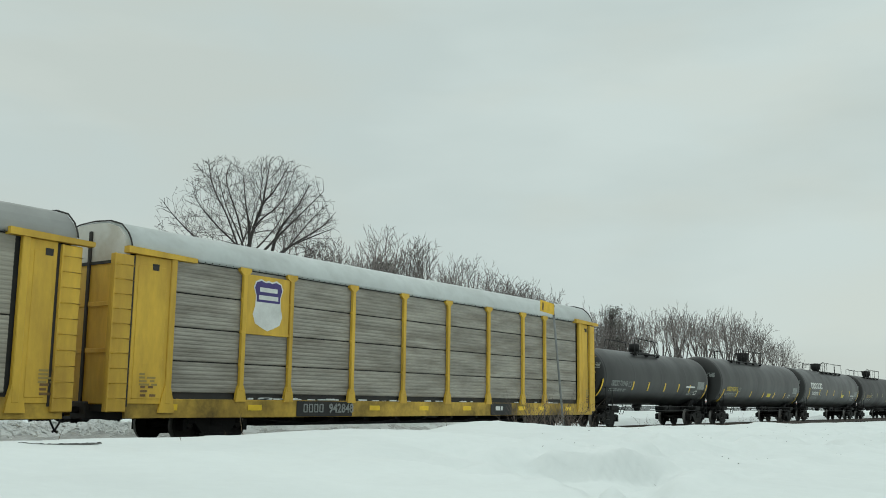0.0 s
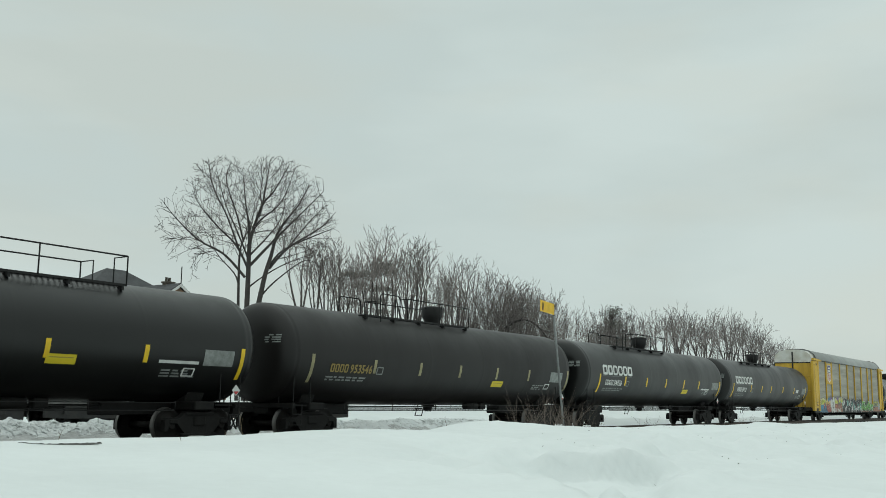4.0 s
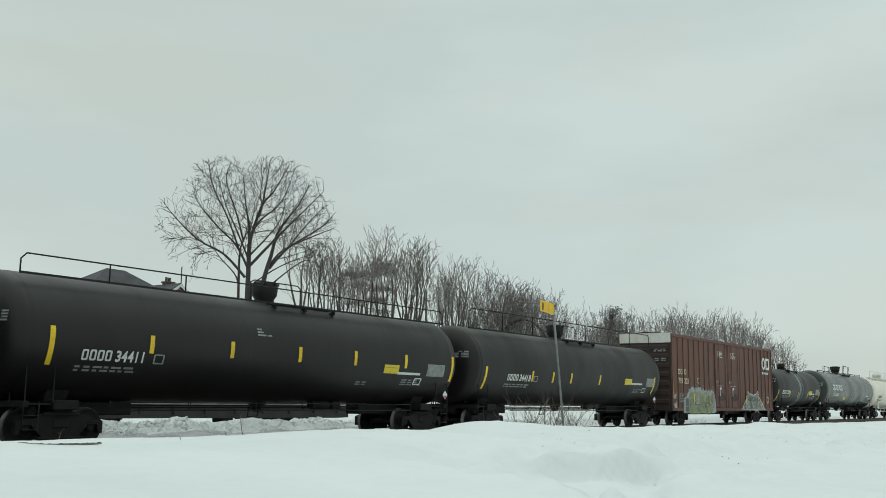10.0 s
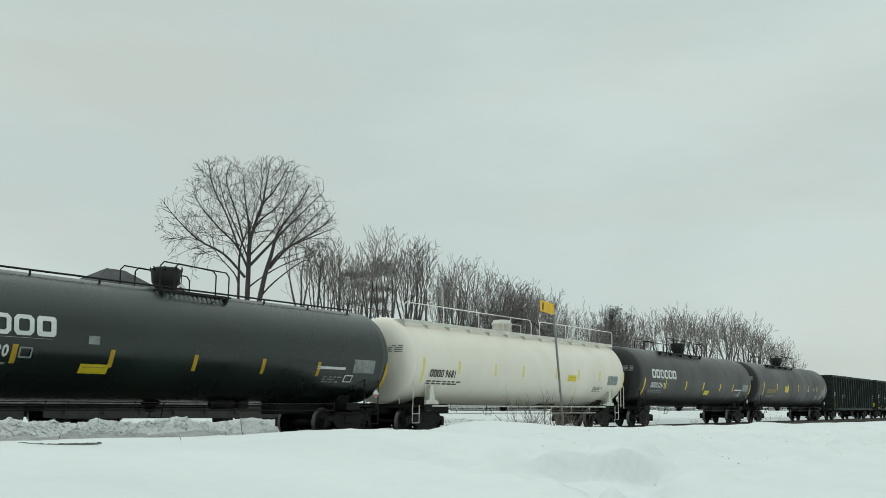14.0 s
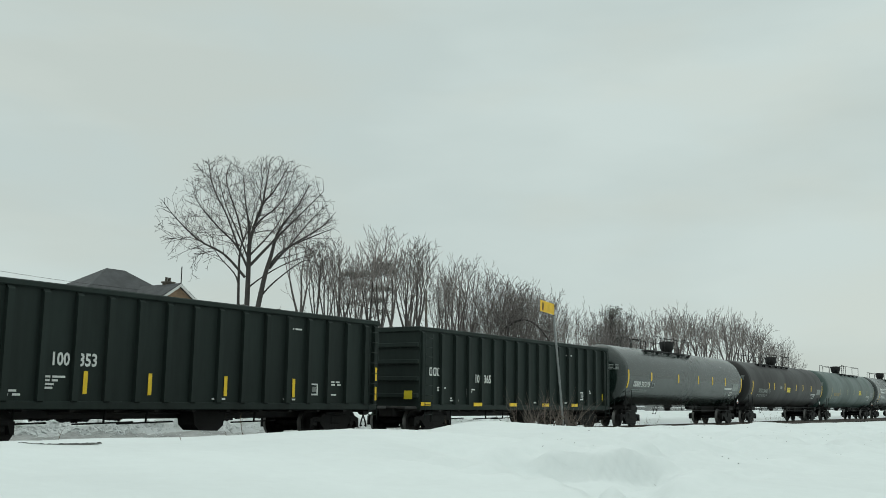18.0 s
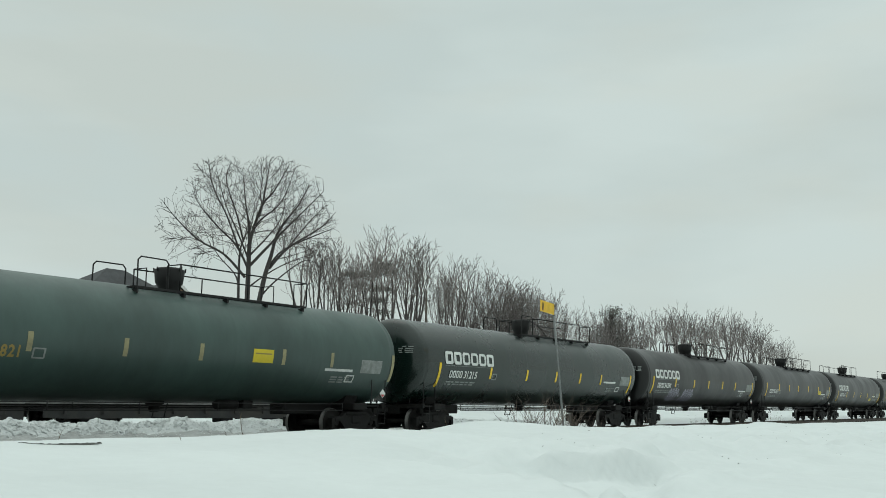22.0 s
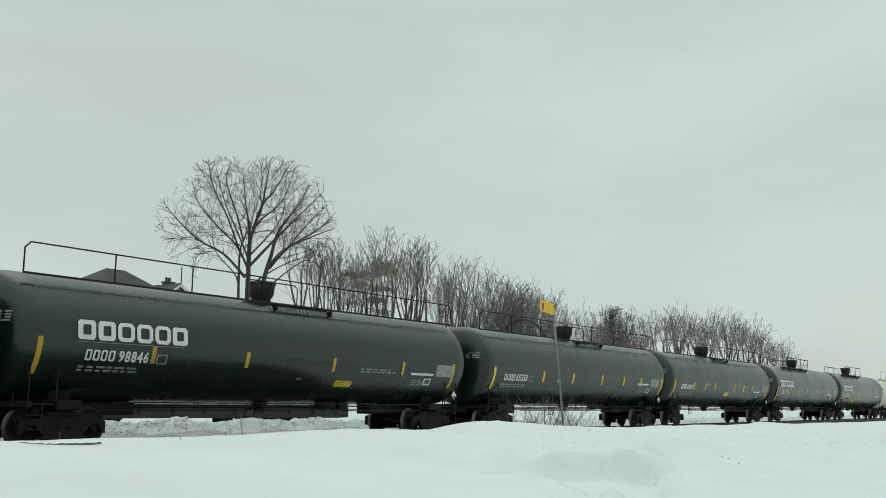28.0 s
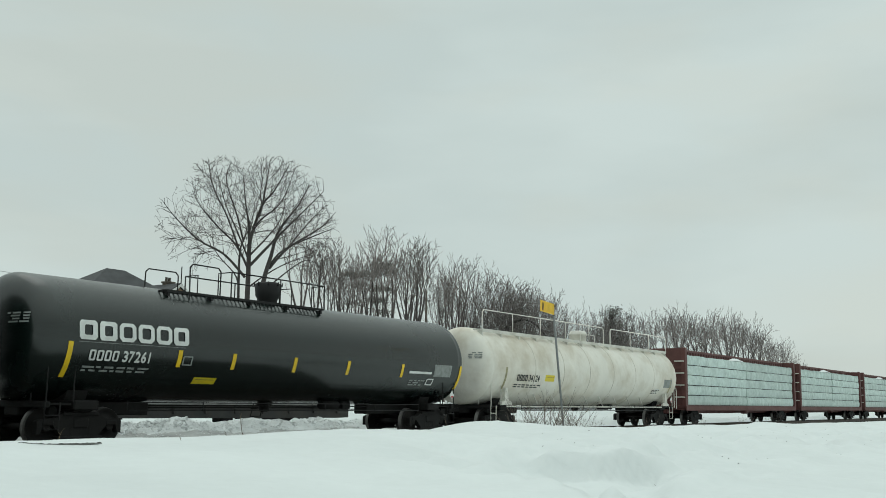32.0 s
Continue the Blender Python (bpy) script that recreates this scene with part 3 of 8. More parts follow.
def big_tree():
    """Two tall trunks and a thin one, whose limbs fan out into one rounded crown."""
    rnd = random.Random(41)
    segs = []
    right = Vector((0.57, -0.82, 0))
    ahead = Vector((0.82, 0.57, 0))

    def inside(p):
        u, w = p.dot(right) + 0.4, p.dot(ahead)
        return p.z < 9.2 or (u / 5.85) ** 2 + (w / 5.35) ** 2 + ((p.z - 11.9 + 0.08 * u) / 4.8) ** 2 < 1.0 + 0.30 * noise.noise(p * 0.7)

    def at(u, z, w=0.0):
        return right * u + ahead * w + Vector((0, 0, z))
    # (across, height, depth) along each limb, with its radius at both ends
    limbs = [
        ([(-0.5, -0.4), (-0.6, 4.0), (-0.6, 8.4), (-0.6, 10.8), (-0.4, 11.8), (0.2, 13.4, -0.3), (0.9, 14.2, -0.5), (1.8, 15.7, -0.8)], 0.215, 0.03),
        ([(-0.8, 8.7), (-2.1, 10.1, -0.5), (-3.6, 10.9, -1.0), (-5.0, 12.2, -1.3), (-5.9, 13.3, -1.5)], 0.095, 0.022),
        ([(-1.3, 8.3, 0.5), (-1.7, 9.1, 0.8), (-3.1, 10.6, 1.4), (-3.5, 12.2, 1.9)], 0.06, 0.02),
        ([(-0.7, 9.4), (-1.6, 10.9, 0.5), (-2.9, 12.1, 1.2), (-4.2, 13.5, 1.7), (-4.8, 14.4, 1.9)], 0.085, 0.022),
        ([(-1.3, 10.4, 0.5), (-2.0, 12.5, -0.4), (-2.9, 14.4, -1.0), (-3.2, 16.0, -1.2)], 0.07, 0.022),
        ([(-1.1, 11.1, 0.5), (-1.7, 12.9, 1.0), (-2.6, 15.3, 1.4), (-2.4, 16.5, 1.6)], 0.07, 0.022),
        ([(-0.6, 10.7), (-0.8, 12.4, 0.3), (-1.1, 13.5, 0.8), (-1.5, 16.0, 1.2)], 0.11, 0.025),
        ([(-0.2, 12.5), (0.0, 13.3, 0.5), (-0.2, 14.4, 0.9), (-0.1, 16.1, 1.2)], 0.075, 0.022),
        ([(0.2, 13.4, -0.3), (0.5, 14.6, -1.0), (0.8, 16.0, -1.6)], 0.065, 0.022),
        ([(-0.4, 11.7), (0.2, 12.3, -0.8), (1.6, 13.3, -1.6), (2.5, 15.4, -2.2)], 0.075, 0.022),
        ([(-0.5, 9.5), (1.1, 11.1, -0.5), (2.7, 12.6, -1.0), (4.2, 14.1, -1.3)], 0.105, 0.022),
        ([(-0.3, -0.4, -0.4), (-0.2, 4.0, -0.4), (0.4, 8.2, -0.3), (0.8, 10.1), (1.2, 11.8, 0.3), (2.3, 13.6, 0.9), (2.8, 14.8, 1.2)], 0.225, 0.03),
        ([(0.7, 9.3), (1.8, 10.8, 0.8), (3.7, 12.3, 1.8), (4.6, 13.4, 2.1)], 0.10, 0.022),
        ([(0.4, 7.6, -0.3), (1.3, 8.4, -0.9), (3.0, 9.5, -1.8), (3.8, 9.5, -2.2)], 0.065, 0.02),
        ([(0.8, 9.6), (1.7, 10.4, -0.7), (3.9, 11.2, -1.8), (5.1, 11.6, -2.2)], 0.075, 0.02),
        ([(-0.5, 8.1), (0.0, 8.6, 0.3), (1.2, 9.6, 1.2), (2.6, 10.4, 2.2), (3.4, 10.6, 2.7)], 0.06, 0.018),
        ([(1.7, 10.7, 0.7), (2.2, 11.6, 1.4), (3.0, 12.9, 2.2), (3.8, 13.9, 2.6)], 0.065, 0.022),
        ([(-1.1, -0.4, 0.5), (-1.2, 5.0, 0.5), (-1.3, 8.4, 0.5), (-1.3, 10.4, 0.5), (-1.1, 11.2, 0.5)], 0.125, 0.07),
        ([(-0.6, 9.8), (-1.0, 11.2, -1.6), (-1.6, 12.8, -2.8), (-2.0, 14.4, -3.4)], 0.07, 0.022),
        ([(-0.5, 10.2), (0.2, 11.6, 1.7), (0.8, 13.0, 3.0), (1.0, 14.6, 3.6)], 0.07, 0.022),
        ([(-3.1, 10.6, 1.4), (-3.9, 10.5, 1.7), (-4.6, 10.2, 1.9)], 0.03, 0.014),
        ([(-3.4, 10.8, -0.9), (-4.2, 11.0, -1.6), (-5.0, 10.8, -2.0)], 0.03, 0.014),
    ]
    for pts, r0, r1 in limbs:
        line, rs = limb_path(segs, [at(*p) for p in pts], r0, r1 * 0.6, 1)
        turn = rnd.uniform(0, 6.283)
        m = len(line) - 1
        for k in range(2, m + 1):
            q = line[k]
            d = (line[k] - line[k - 1]).normalized()
            if q.z < 9.8 or rs[k] > 0.11 or rnd.random() < 0.14:
                continue
            for twice in range(2 if k > m * 0.35 else 1):
                turn += 2.4 + rnd.uniform(-0.6, 0.6)
                u = d.cross(Vector((0.3, 0.2, 1)) if abs(d.z) < 0.95 else Vector((1, 0, 0))).normalized()
                side = u * math.cos(turn) + d.cross(u) * math.sin(turn)
                t = math.radians(rnd.uniform(30, 62))
                nd = d * math.cos(t) + side * math.sin(t)
                bough(rnd, segs, q, nd, rnd.uniform(1.3, 2.6) * (1.15 - 0.35 * k / m), max(rs[k] * 0.42, 0.019), 2, 4, 46, 0.02, 0.0090, inside)
        bough(rnd, segs, line[-1], d, rnd.uniform(1.0, 1.7), r1, 2, 4, 36, 0.03, 0.0092, inside)
    return tree_thing("bare_tree", "tall spreading bare deciduous tree with a forked dark trunk", segs, M["bark"], M["bark"])


def fork(rnd, segs, p, d, length, r, level, deepest, twig_r, lean):
    """A limb that bends upright, carries short shoots and ends in a fork."""
    n = 4 if level < 3 else 3
    q, step = Vector(p), length / n
    for i in range(n):
        d = (d + Vector((rnd.gauss(0, 0.035), rnd.gauss(0, 0.035), 0.10 + rnd.gauss(0, 0.02)))).normalized()
        e = q + d * step
        r1 = max(r * 0.90, twig_r)
        segs.append((q.copy(), e.copy(), r, r1, level))
        q, r = e, r1
        if level >= 1 and (i >= 1 or level > 1) and rnd.random() < 0.85:
            a = rnd.uniform(0, 6.283)
            u = d.cross(Vector((0.3, 0.2, 1)) if abs(d.z) < 0.95 else Vector((1, 0, 0))).normalized()
            side = u * math.cos(a) + d.cross(u) * math.sin(a)
            t = math.radians(rnd.uniform(22, 46))
            bough(rnd, segs, q, d * math.cos(t) + side * math.sin(t), length * rnd.uniform(0.4, 0.8), max(r * 0.4, twig_r), 3, 4, 32, 0.07, twig_r, lambda _: True)
    if level >= deepest:
        return
    a = rnd.uniform(0, 6.283)
    count = rnd.choice((3, 4)) if level == 0 else rnd.choice((2, 2, 3))
    for k in range(count):
        a += 6.283 / count + rnd.uniform(-0.35, 0.35)
        u = d.cross(Vector((1, 0.2, 0))).normalized()
        side = u * math.cos(a) + d.cross(u) * math.sin(a)
        t = math.radians(rnd.uniform(0.6, 1.25) * lean)
        fork(rnd, segs, q, d * math.cos(t) + side * math.sin(t), length * rnd.uniform(0.55, 0.78) * (0.8 if level == 0 else 1), max(r * (0.62 if level == 0 else 0.7), twig_r), level + 1, deepest, twig_r, lean)


def belt_tree(seed, stems, lean, bare, deepest):
    """One or two straight stems that fork into steep limbs under a rounded crown."""
    rnd = random.Random(seed)
    segs = []
    for s in range(stems):
        a = 6.283 * s / stems + rnd.uniform(-0.4, 0.4)
        o = 0.25 if stems > 1 else 0.0
        d = Vector((math.cos(a) * 0.3 * o, math.sin(a) * 0.3 * o, 1)).normalized()
        fork(rnd, segs, Vector((math.cos(a) * o, math.sin(a) * o, -0.3)), d, rnd.uniform(0.9, 1.1) * bare, rnd.uniform(0.17, 0.21) / stems ** 0.4, 0, deepest, 0.0120, lean)
    top = max(q.z for _, q, *_ in segs)
    return tree_thing("bare_tree", "slender grey-brown bare tree in the belt behind the railway", segs, M["bark_belt"], M["bark_grey"]), top


def thicket_tree(seed, stems, angle, spread):
    """Many slim stems from one root, bushy with fine twigs."""
    rnd = random.Random(seed)
    segs = []
    for s in range(stems):
        a = 6.283 * s / stems + rnd.uniform(-0.4, 0.4)
        d = Vector((math.cos(a) * spread, math.sin(a) * spread, 1)).normalized()
        bough(rnd, segs, Vector((math.cos(a) * 0.35, math.sin(a) * 0.35, -0.3)), d, rnd.uniform(9.5, 12.5), rnd.uniform(0.08, 0.12), 0, 3, angle, 0.09, 0.0175, lambda p: True)
    top = max(q.z for _, q, *_ in segs)
    return tree_thing("bare_tree", "bushy many-stemmed bare tree in the belt behind the railway", segs, M["bark_belt"], M["bark_grey"]), top


def plant(t, top, height, x, y, spin, first=False, group="trees along the railway"):
    s = height / top
    m = pose(x, y, ground_height(x, y) - 0.05, 0, 0, spin)
    t.scale = (s, s, s)
    if first:
        t.matrix_basis = m @ Matrix.Diagonal((s, s, s, 1))
        return tagged(t, group=group)
    return copy_thing(t, m)


def belt_height(x):
    pts = [(48, 11.5), (55, 13.6), (60, 15.6), (64.7, 17.2), (69.5, 17.0), (72.5, 13.6), (75.7, 15.8), (81.6, 15.8), (86.5, 15.0), (93.4, 12.9), (100, 11.6), (109, 13.6), (122.5, 14.8), (140, 15.6), (157, 16.4), (175, 13.4), (188, 10.0), (230, 6)]
    for (a, h0), (b, h1) in zip(pts[:-1], pts[1:]):
        if a <= x <= b:
            return h0 + (h1 - h0) * (x - a) / (b - a)
    return 8


def build_trees():
    big = big_tree()
    big.matrix_basis = pose(44.3, 45.0, 0.1)
    tall = [belt_tree(*k) for k in ((5, 1, 22, 4.4, 3), (8, 2, 17, 4.0, 3), (13, 1, 25, 4.0, 3), (21, 1, 20, 5.0, 3), (34, 1, 23, 4.4, 3), (55, 1, 27, 3.6, 3))]
    slim = [tall[3], belt_tree(89, 1, 17, 5.2, 3), belt_tree(96, 1, 15, 4.6, 3), belt_tree(104, 2, 14, 5.0, 2)]
    bushy = [thicket_tree(*k) for k in ((61, 4, 30, 0.20), (67, 5, 34, 0.26))]
    rnd = random.Random(3)
    used = set()

    def grow(kind, height, x, y, group="trees along the railway"):
        t, top = kind
        plant(t, top, height, x, y, rnd.uniform(0, 360), first=t not in used, group=group)
        used.add(t)
    x = 52.5
    while x < 188:
        if 94 < x < 102 and rnd.random() < 0.35:
            x += 2.0
            continue
        kinds = slim if x < 76 else tall
        level = 0.90 if x < 70 else 0.91 if x < 96 else 0.95
        grow(kinds[rnd.randrange(len(kinds))], belt_height(x) * rnd.uniform(0.84, 0.99) * level, x, 50 + rnd.uniform(-1.2, 1.2))
        if x > 54 and rnd.random() < 0.5:
            grow(kinds[rnd.randrange(len(kinds))], belt_height(x) * 1.09 * rnd.uniform(0.78, 0.96) * level, x * 1.09, 54.5 + rnd.uniform(-1.0, 1.0))
        x += rnd.uniform(1.5, 2.5) * (0.95 if x < 76 else 1 + (x - 56) / 120)
    # dense thickets
    for k in range(12):
        x = 78.0 + 1.15 * k + rnd.uniform(-0.4, 0.4)
        grow(bushy[k % 2], (belt_height(x) - 1.6) * rnd.uniform(0.78, 0.94), x, 49 + rnd.uniform(-1.5, 1.5))
    for k in range(9):
        x = 103.5 + 1.3 * k
        grow(bushy[k % 2], belt_height(x) * rnd.uniform(0.70, 0.92), x, 51 + rnd.uniform(-1.5, 1.5))
    for k in range(16):
        grow(tall[rnd.randrange(len(tall))], rnd.uniform(7, 12), 300 + k * 26, 62 + rnd.uniform(-5, 30), group="far trees")


build_trees()


def leaning_tree():
    """A broken tree bent over between the others."""
    rnd = random.Random(77)
    t = thing("bent_tree", "broken bare tree bent over in an arch", "tree", at=(82.0, 47.0, 0.45))
    segs = []
    right = Vector((0.51, -0.86, 0))
    pts = [right * u + Vector((0, 0, z)) for u, z in ((-3.6, -0.2), (-3.4, 4.0), (-2.6, 7.0), (-1.2, 8.3), (0.2, 8.5), (1.2, 7.8), (2.0, 6.8), (2.4, 5.6))]
    line, rs = limb_path(segs, pts, 0.17, 0.05, 1)
    for k in range(8, len(line), 2):
        d = (line[k] - line[k - 1]).normalized()
        nd = (d + Vector((rnd.gauss(0, 0.5), rnd.gauss(0, 0.5), rnd.uniform(-0.4, 0.7)))).normalized()
        bough(rnd, segs, line[k], nd, rnd.uniform(1.0, 2.2), 0.03, 2, 3, 36, 0.03, 0.018, lambda p: True)
    trunk, crown = Mesh(), Mesh()
    for p, q, r0, r1, lv in segs:
        (trunk if lv <= 1 else crown).rod(p, q, r0, r1, n=6 if lv <= 1 else 3, cap=False)
    part("trunk", trunk.done("trunk", M["bark"], fix=False), t)
    part("crown", crown.done("crown", M["bark"], fix=False), t, "bare winter twigs")


leaning_tree()
# ---- railway cars: shared parts ----
HALF_GAUGE = 0.755
WHEEL_R = 0.457
ROLLING = []  # wheelsets with their car's place, for motions()
CARS = []


def bogie_side():
    prof = [(-1.18, 0.30), (-1.18, 0.60), (-1.02, 0.66), (-0.70, 0.66), (-0.52, 0.78), (0.52, 0.78), (0.70, 0.66), (1.02, 0.66), (1.18, 0.60), (1.18, 0.30), (1.08, 0.30), (1.02, 0.50), (0.76, 0.50), (0.46, 0.20), (-0.46, 0.20), (-0.76, 0.50), (-1.02, 0.50), (-1.08, 0.30)]
    b = Mesh().prism(prof, -0.09, 0.09)
    b.box(-0.62, 0.62, -0.13, 0.13, 0.17, 0.24, 0.02)
    b.box(-0.50, 0.50, -0.13, 0.13, 0.72, 0.82, 0.02)
    return b


def wheelset_mesh():
    b = Mesh()
    for s in (-1, 1):
        prof = [(-0.07, 0.10), (-0.07, 0.17), (-0.03, 0.20), (-0.03, 0.37), (-0.068, 0.40), (-0.068, WHEEL_R - 0.006)]
        tread = [(-0.068, WHEEL_R - 0.006), (-0.06, WHEEL_R), (0.055, WHEEL_R), (0.055, WHEEL_R + 0.025), (0.075, WHEEL_R + 0.025)]
        back = [(0.075, WHEEL_R + 0.025), (0.075, 0.40), (0.03, 0.37), (0.03, 0.18), (0.07, 0.16), (0.07, 0.10)]
        n = 28
        for slot, pr in ((0, prof), (1, tread), (0, back)):
            b.slot = slot
            vs = [(r * math.cos(2 * math.pi * i / n), s * (HALF_GAUGE - yy), r * math.sin(2 * math.pi * i / n)) for yy, r in pr for i in range(n)]
            fs = [(j * n + i, j * n + (i + 1) % n, (j + 1) * n + (i + 1) % n, (j + 1) * n + i) for j in range(len(pr) - 1) for i in range(n)]
            b.add(vs, fs, True)
        b.slot = 0
        b.rod((0, s * 0.80, 0), (0, s * 1.03, 0), 0.11, 0.10, n=12)
        for k in range(3):
            a = k * 2.094
            b.rod((0.06 * math.cos(a), s * 1.03, 0.06 * math.sin(a)), (0.06 * math.cos(a), s * 1.05, 0.06 * math.sin(a)), 0.018, n=6)
    b.rod((0, -0.85, 0), (0, 0.85, 0), 0.085, n=12)
    return b


def add_bogie(car, cx, frame_mat):
    bo = part("bogie", kept(("bolster", frame_mat), lambda: Mesh().box(-0.22, 0.22, -1.12, 1.12, 0.42, 0.70, 0.04).box(-0.35, 0.35, -0.35, 0.35, 0.70, 0.86, 0.03).done("bolster", M[frame_mat])), car, at=(cx, 0, 0))
    for s in (-1, 1):
        part("side_frame", kept(("side_frame", frame_mat), lambda: bogie_side().done("side_frame", M[frame_mat])), bo, at=(0, s * 0.99, 0))

        for dx in (-0.26, 0.0, 0.26):
            part("spring", kept(("spring", frame_mat), lambda: Mesh().turn_z([(0.24 + 0.03 * i, 0.085 if i % 2 else 0.105) for i in range(9)], 0, 0, n=10).done("spring", M[frame_mat])), bo, at=(dx, s * 0.99, 0))

        for dx in (-0.889, 0.889):
            part("bearing_adapter", kept(("adapter", frame_mat), lambda: Mesh().box(-0.15, 0.15, -0.11, 0.11, 0.50, 0.62, 0.02).done("bearing_adapter", M[frame_mat])), bo, at=(dx, s * 0.99, 0))
    part("brake_beam", kept("brake_beam", lambda: Mesh().box(-0.40, -0.34, -0.7, 0.7, 0.36, 0.44).box(0.34, 0.40, -0.7, 0.7, 0.36, 0.44).done("brake_beam", M["steel"])), bo)
    for dx in (-0.889, 0.889):
        w = part("wheelset", kept("wheelset", lambda: wheelset_mesh().done("wheelset", M["wheel"], M["tread"])), bo, at=(dx, 0, WHEEL_R))
        ROLLING.append((w, dx, car, cx + dx))


def add_coupler(car, x, s):
    """Knuckle coupler at the end x, pointing along s, with its hose."""
    def build():
        b = Mesh()
        b.box(-0.75, -0.05, -0.08, 0.08, 0.78, 0.94, 0.02)
        b.prism([(-0.22, 0.70), (-0.22, 1.00), (-0.04, 1.02), (0.02, 0.98), (0.02, 0.72), (-0.04, 0.68)], -0.17, 0.02)
        b.box(-0.14, 0.03, 0.02, 0.16, 0.72, 0.99, 0.03)
        return b.done("coupler", M["steel"])
    part("coupler", kept("coupler", build), car, at=(x, 0, 0), turn=(0, 0, 0 if s > 0 else 180))

    def hose():
        b = Mesh()
        pts = [(-0.45, -0.35, 0.72), (-0.36, -0.36, 0.52), (-0.22, -0.30, 0.36), (-0.06, -0.18, 0.30), (0.03, -0.05, 0.32)]
        b.pipe(pts, 0.026, 7)
        return b.done("brake_hose", M["rubber"])
    part("brake_hose", kept("hose", hose), car, at=(x, 0, 0), turn=(0, 0, 0 if s > 0 else 180))


M["rubber"] = material("black_rubber", (0.015, 0.015, 0.015), 0.7, vary=0.2, scale=4)


# ---- markings that lie on a tank's curved side or on a flat side ----
TANK_R, TANK_Z = 1.56, 2.63


def on_shell(x, z, lift=0.006):
    """Point on the shell's near side: z is the girth, level with the axis at its height."""
    a = (z - TANK_Z) / TANK_R
    return (x, -(TANK_R + lift) * math.cos(a), TANK_Z + (TANK_R + lift) * math.sin(a))


def on_flat(y):
    return lambda x, z, lift=0.006: (x, y - lift, z)


def sheet(b, x0, x1, z0, z1, to, slant=0.0, lift=0.006):
    """A thin rectangle laid on the side."""
    n = max(1, int((z1 - z0) / 0.08))
    lift = max(lift, 0.012) if to is on_shell else lift
    vs, fs = [], []
    for i in range(n + 1):
        t = i / n
        z = z0 + (z1 - z0) * t
        for x in (x0, x1):
            vs.append(to(x + slant * t, z, lift))
    fs = [(2 * i, 2 * i + 1, 2 * i + 3, 2 * i + 2) for i in range(n)]
    b.add(vs, fs)
    # thin edge
    return b


def outline(b, pts, to, lift=0.006):
    """A filled polygon given as (x, z)."""
    b.add([to(x, z, lift) for x, z in pts], [tuple(range(len(pts)))])
    return b


def ring_block(b, x0, x1, z0, z1, t, to, r=0.06, lift=0.026):
    """A hollow block with cut corners."""
    o = [(x0 + r, z0), (x1 - r, z0), (x1, z0 + r), (x1, z1 - r), (x1 - r, z1), (x0 + r, z1), (x0, z1 - r), (x0, z0 + r)]
    q = r * 0.4
    i = [(x0 + t + q, z0 + t * 0.8), (x1 - t - q, z0 + t * 0.8), (x1 - t, z0 + t * 0.8 + q), (x1 - t, z1 - t * 0.8 - q), (x1 - t - q, z1 - t * 0.8), (x0 + t + q, z1 - t * 0.8), (x0 + t, z1 - t * 0.8 - q), (x0 + t, z0 + t * 0.8 + q)]
    vs = [to(x, z, lift) for x, z in o + i]
    b.add(vs, [(k, (k + 1) % 8, 8 + (k + 1) % 8, 8 + k) for k in range(8)])
    return b


def logo_block(width, height, slot):
    """One of the plain hollow white blocks that stand for the owner's mark."""
    def build():
        b = Mesh()
        z0 = 2.56
        if slot in (0, 1, 5):
            ring_block(b, 0.0, width, z0, z0 + height, 0.14, on_shell)
        else:
            ring_block(b, 0.0, width, z0, z0 + height, 0.12, on_shell, r=0.09)
        return b.done("mark_block", M["decal_white"])
    return kept(("logo", width, height, slot in (0, 1, 5)), build)


def text_mesh(text, height, mat, to, width=None):
    """Characters in the built-in font, laid on the side. Origin at the lower left."""
    def build():
        cu = bpy.data.curves.new("characters", "FONT")
        cu.body, cu.size, cu.resolution_u = text, height / 0.70, 2
        cu.offset = 0.012
        ob = new("characters", cu)
        me = bpy.data.meshes.new_from_object(ob.evaluated_get(bpy.context.evaluated_depsgraph_get()))
        bpy.data.objects.remove(ob)
        bpy.data.curves.remove(cu)
        if len(me.vertices):
            wide = max(v.co.x for v in me.vertices)
            k = width / wide if width else 1.0
            for v in me.vertices:
                v.co = to(v.co.x * k, v.co.y, 0.014)
        me.materials.clear()
        me.materials.append(M[mat])
        return me
    return kept(("text", text, height, mat, width, str(to)), build)


def digit_mesh(digit, mat, to):
    return text_mesh(digit, 0.27, mat, to, width=0.165 if digit != "1" else 0.10)


def bars_mesh(key, rows, mat, to, z0, seed, long=1.2, tall=0.07):
    """Lines of writing too small to read, as plain bars."""
    def build():
        rnd = random.Random(seed)
        b = Mesh()
        for k in range(rows):
            x = 0
            while x < long:
                w = rnd.uniform(0.12, 0.35)
                if x + w > long * rnd.uniform(0.85, 1.1):
                    break
                sheet(b, x, x + w, z0 - k * tall * 1.75, z0 - k * tall * 1.75 + tall, to)
                x += w + rnd.uniform(0.05, 0.12)
        return b.done("stencil", M[mat])
    return kept(("bars", key, rows, mat, z0, seed, long, tall), build)


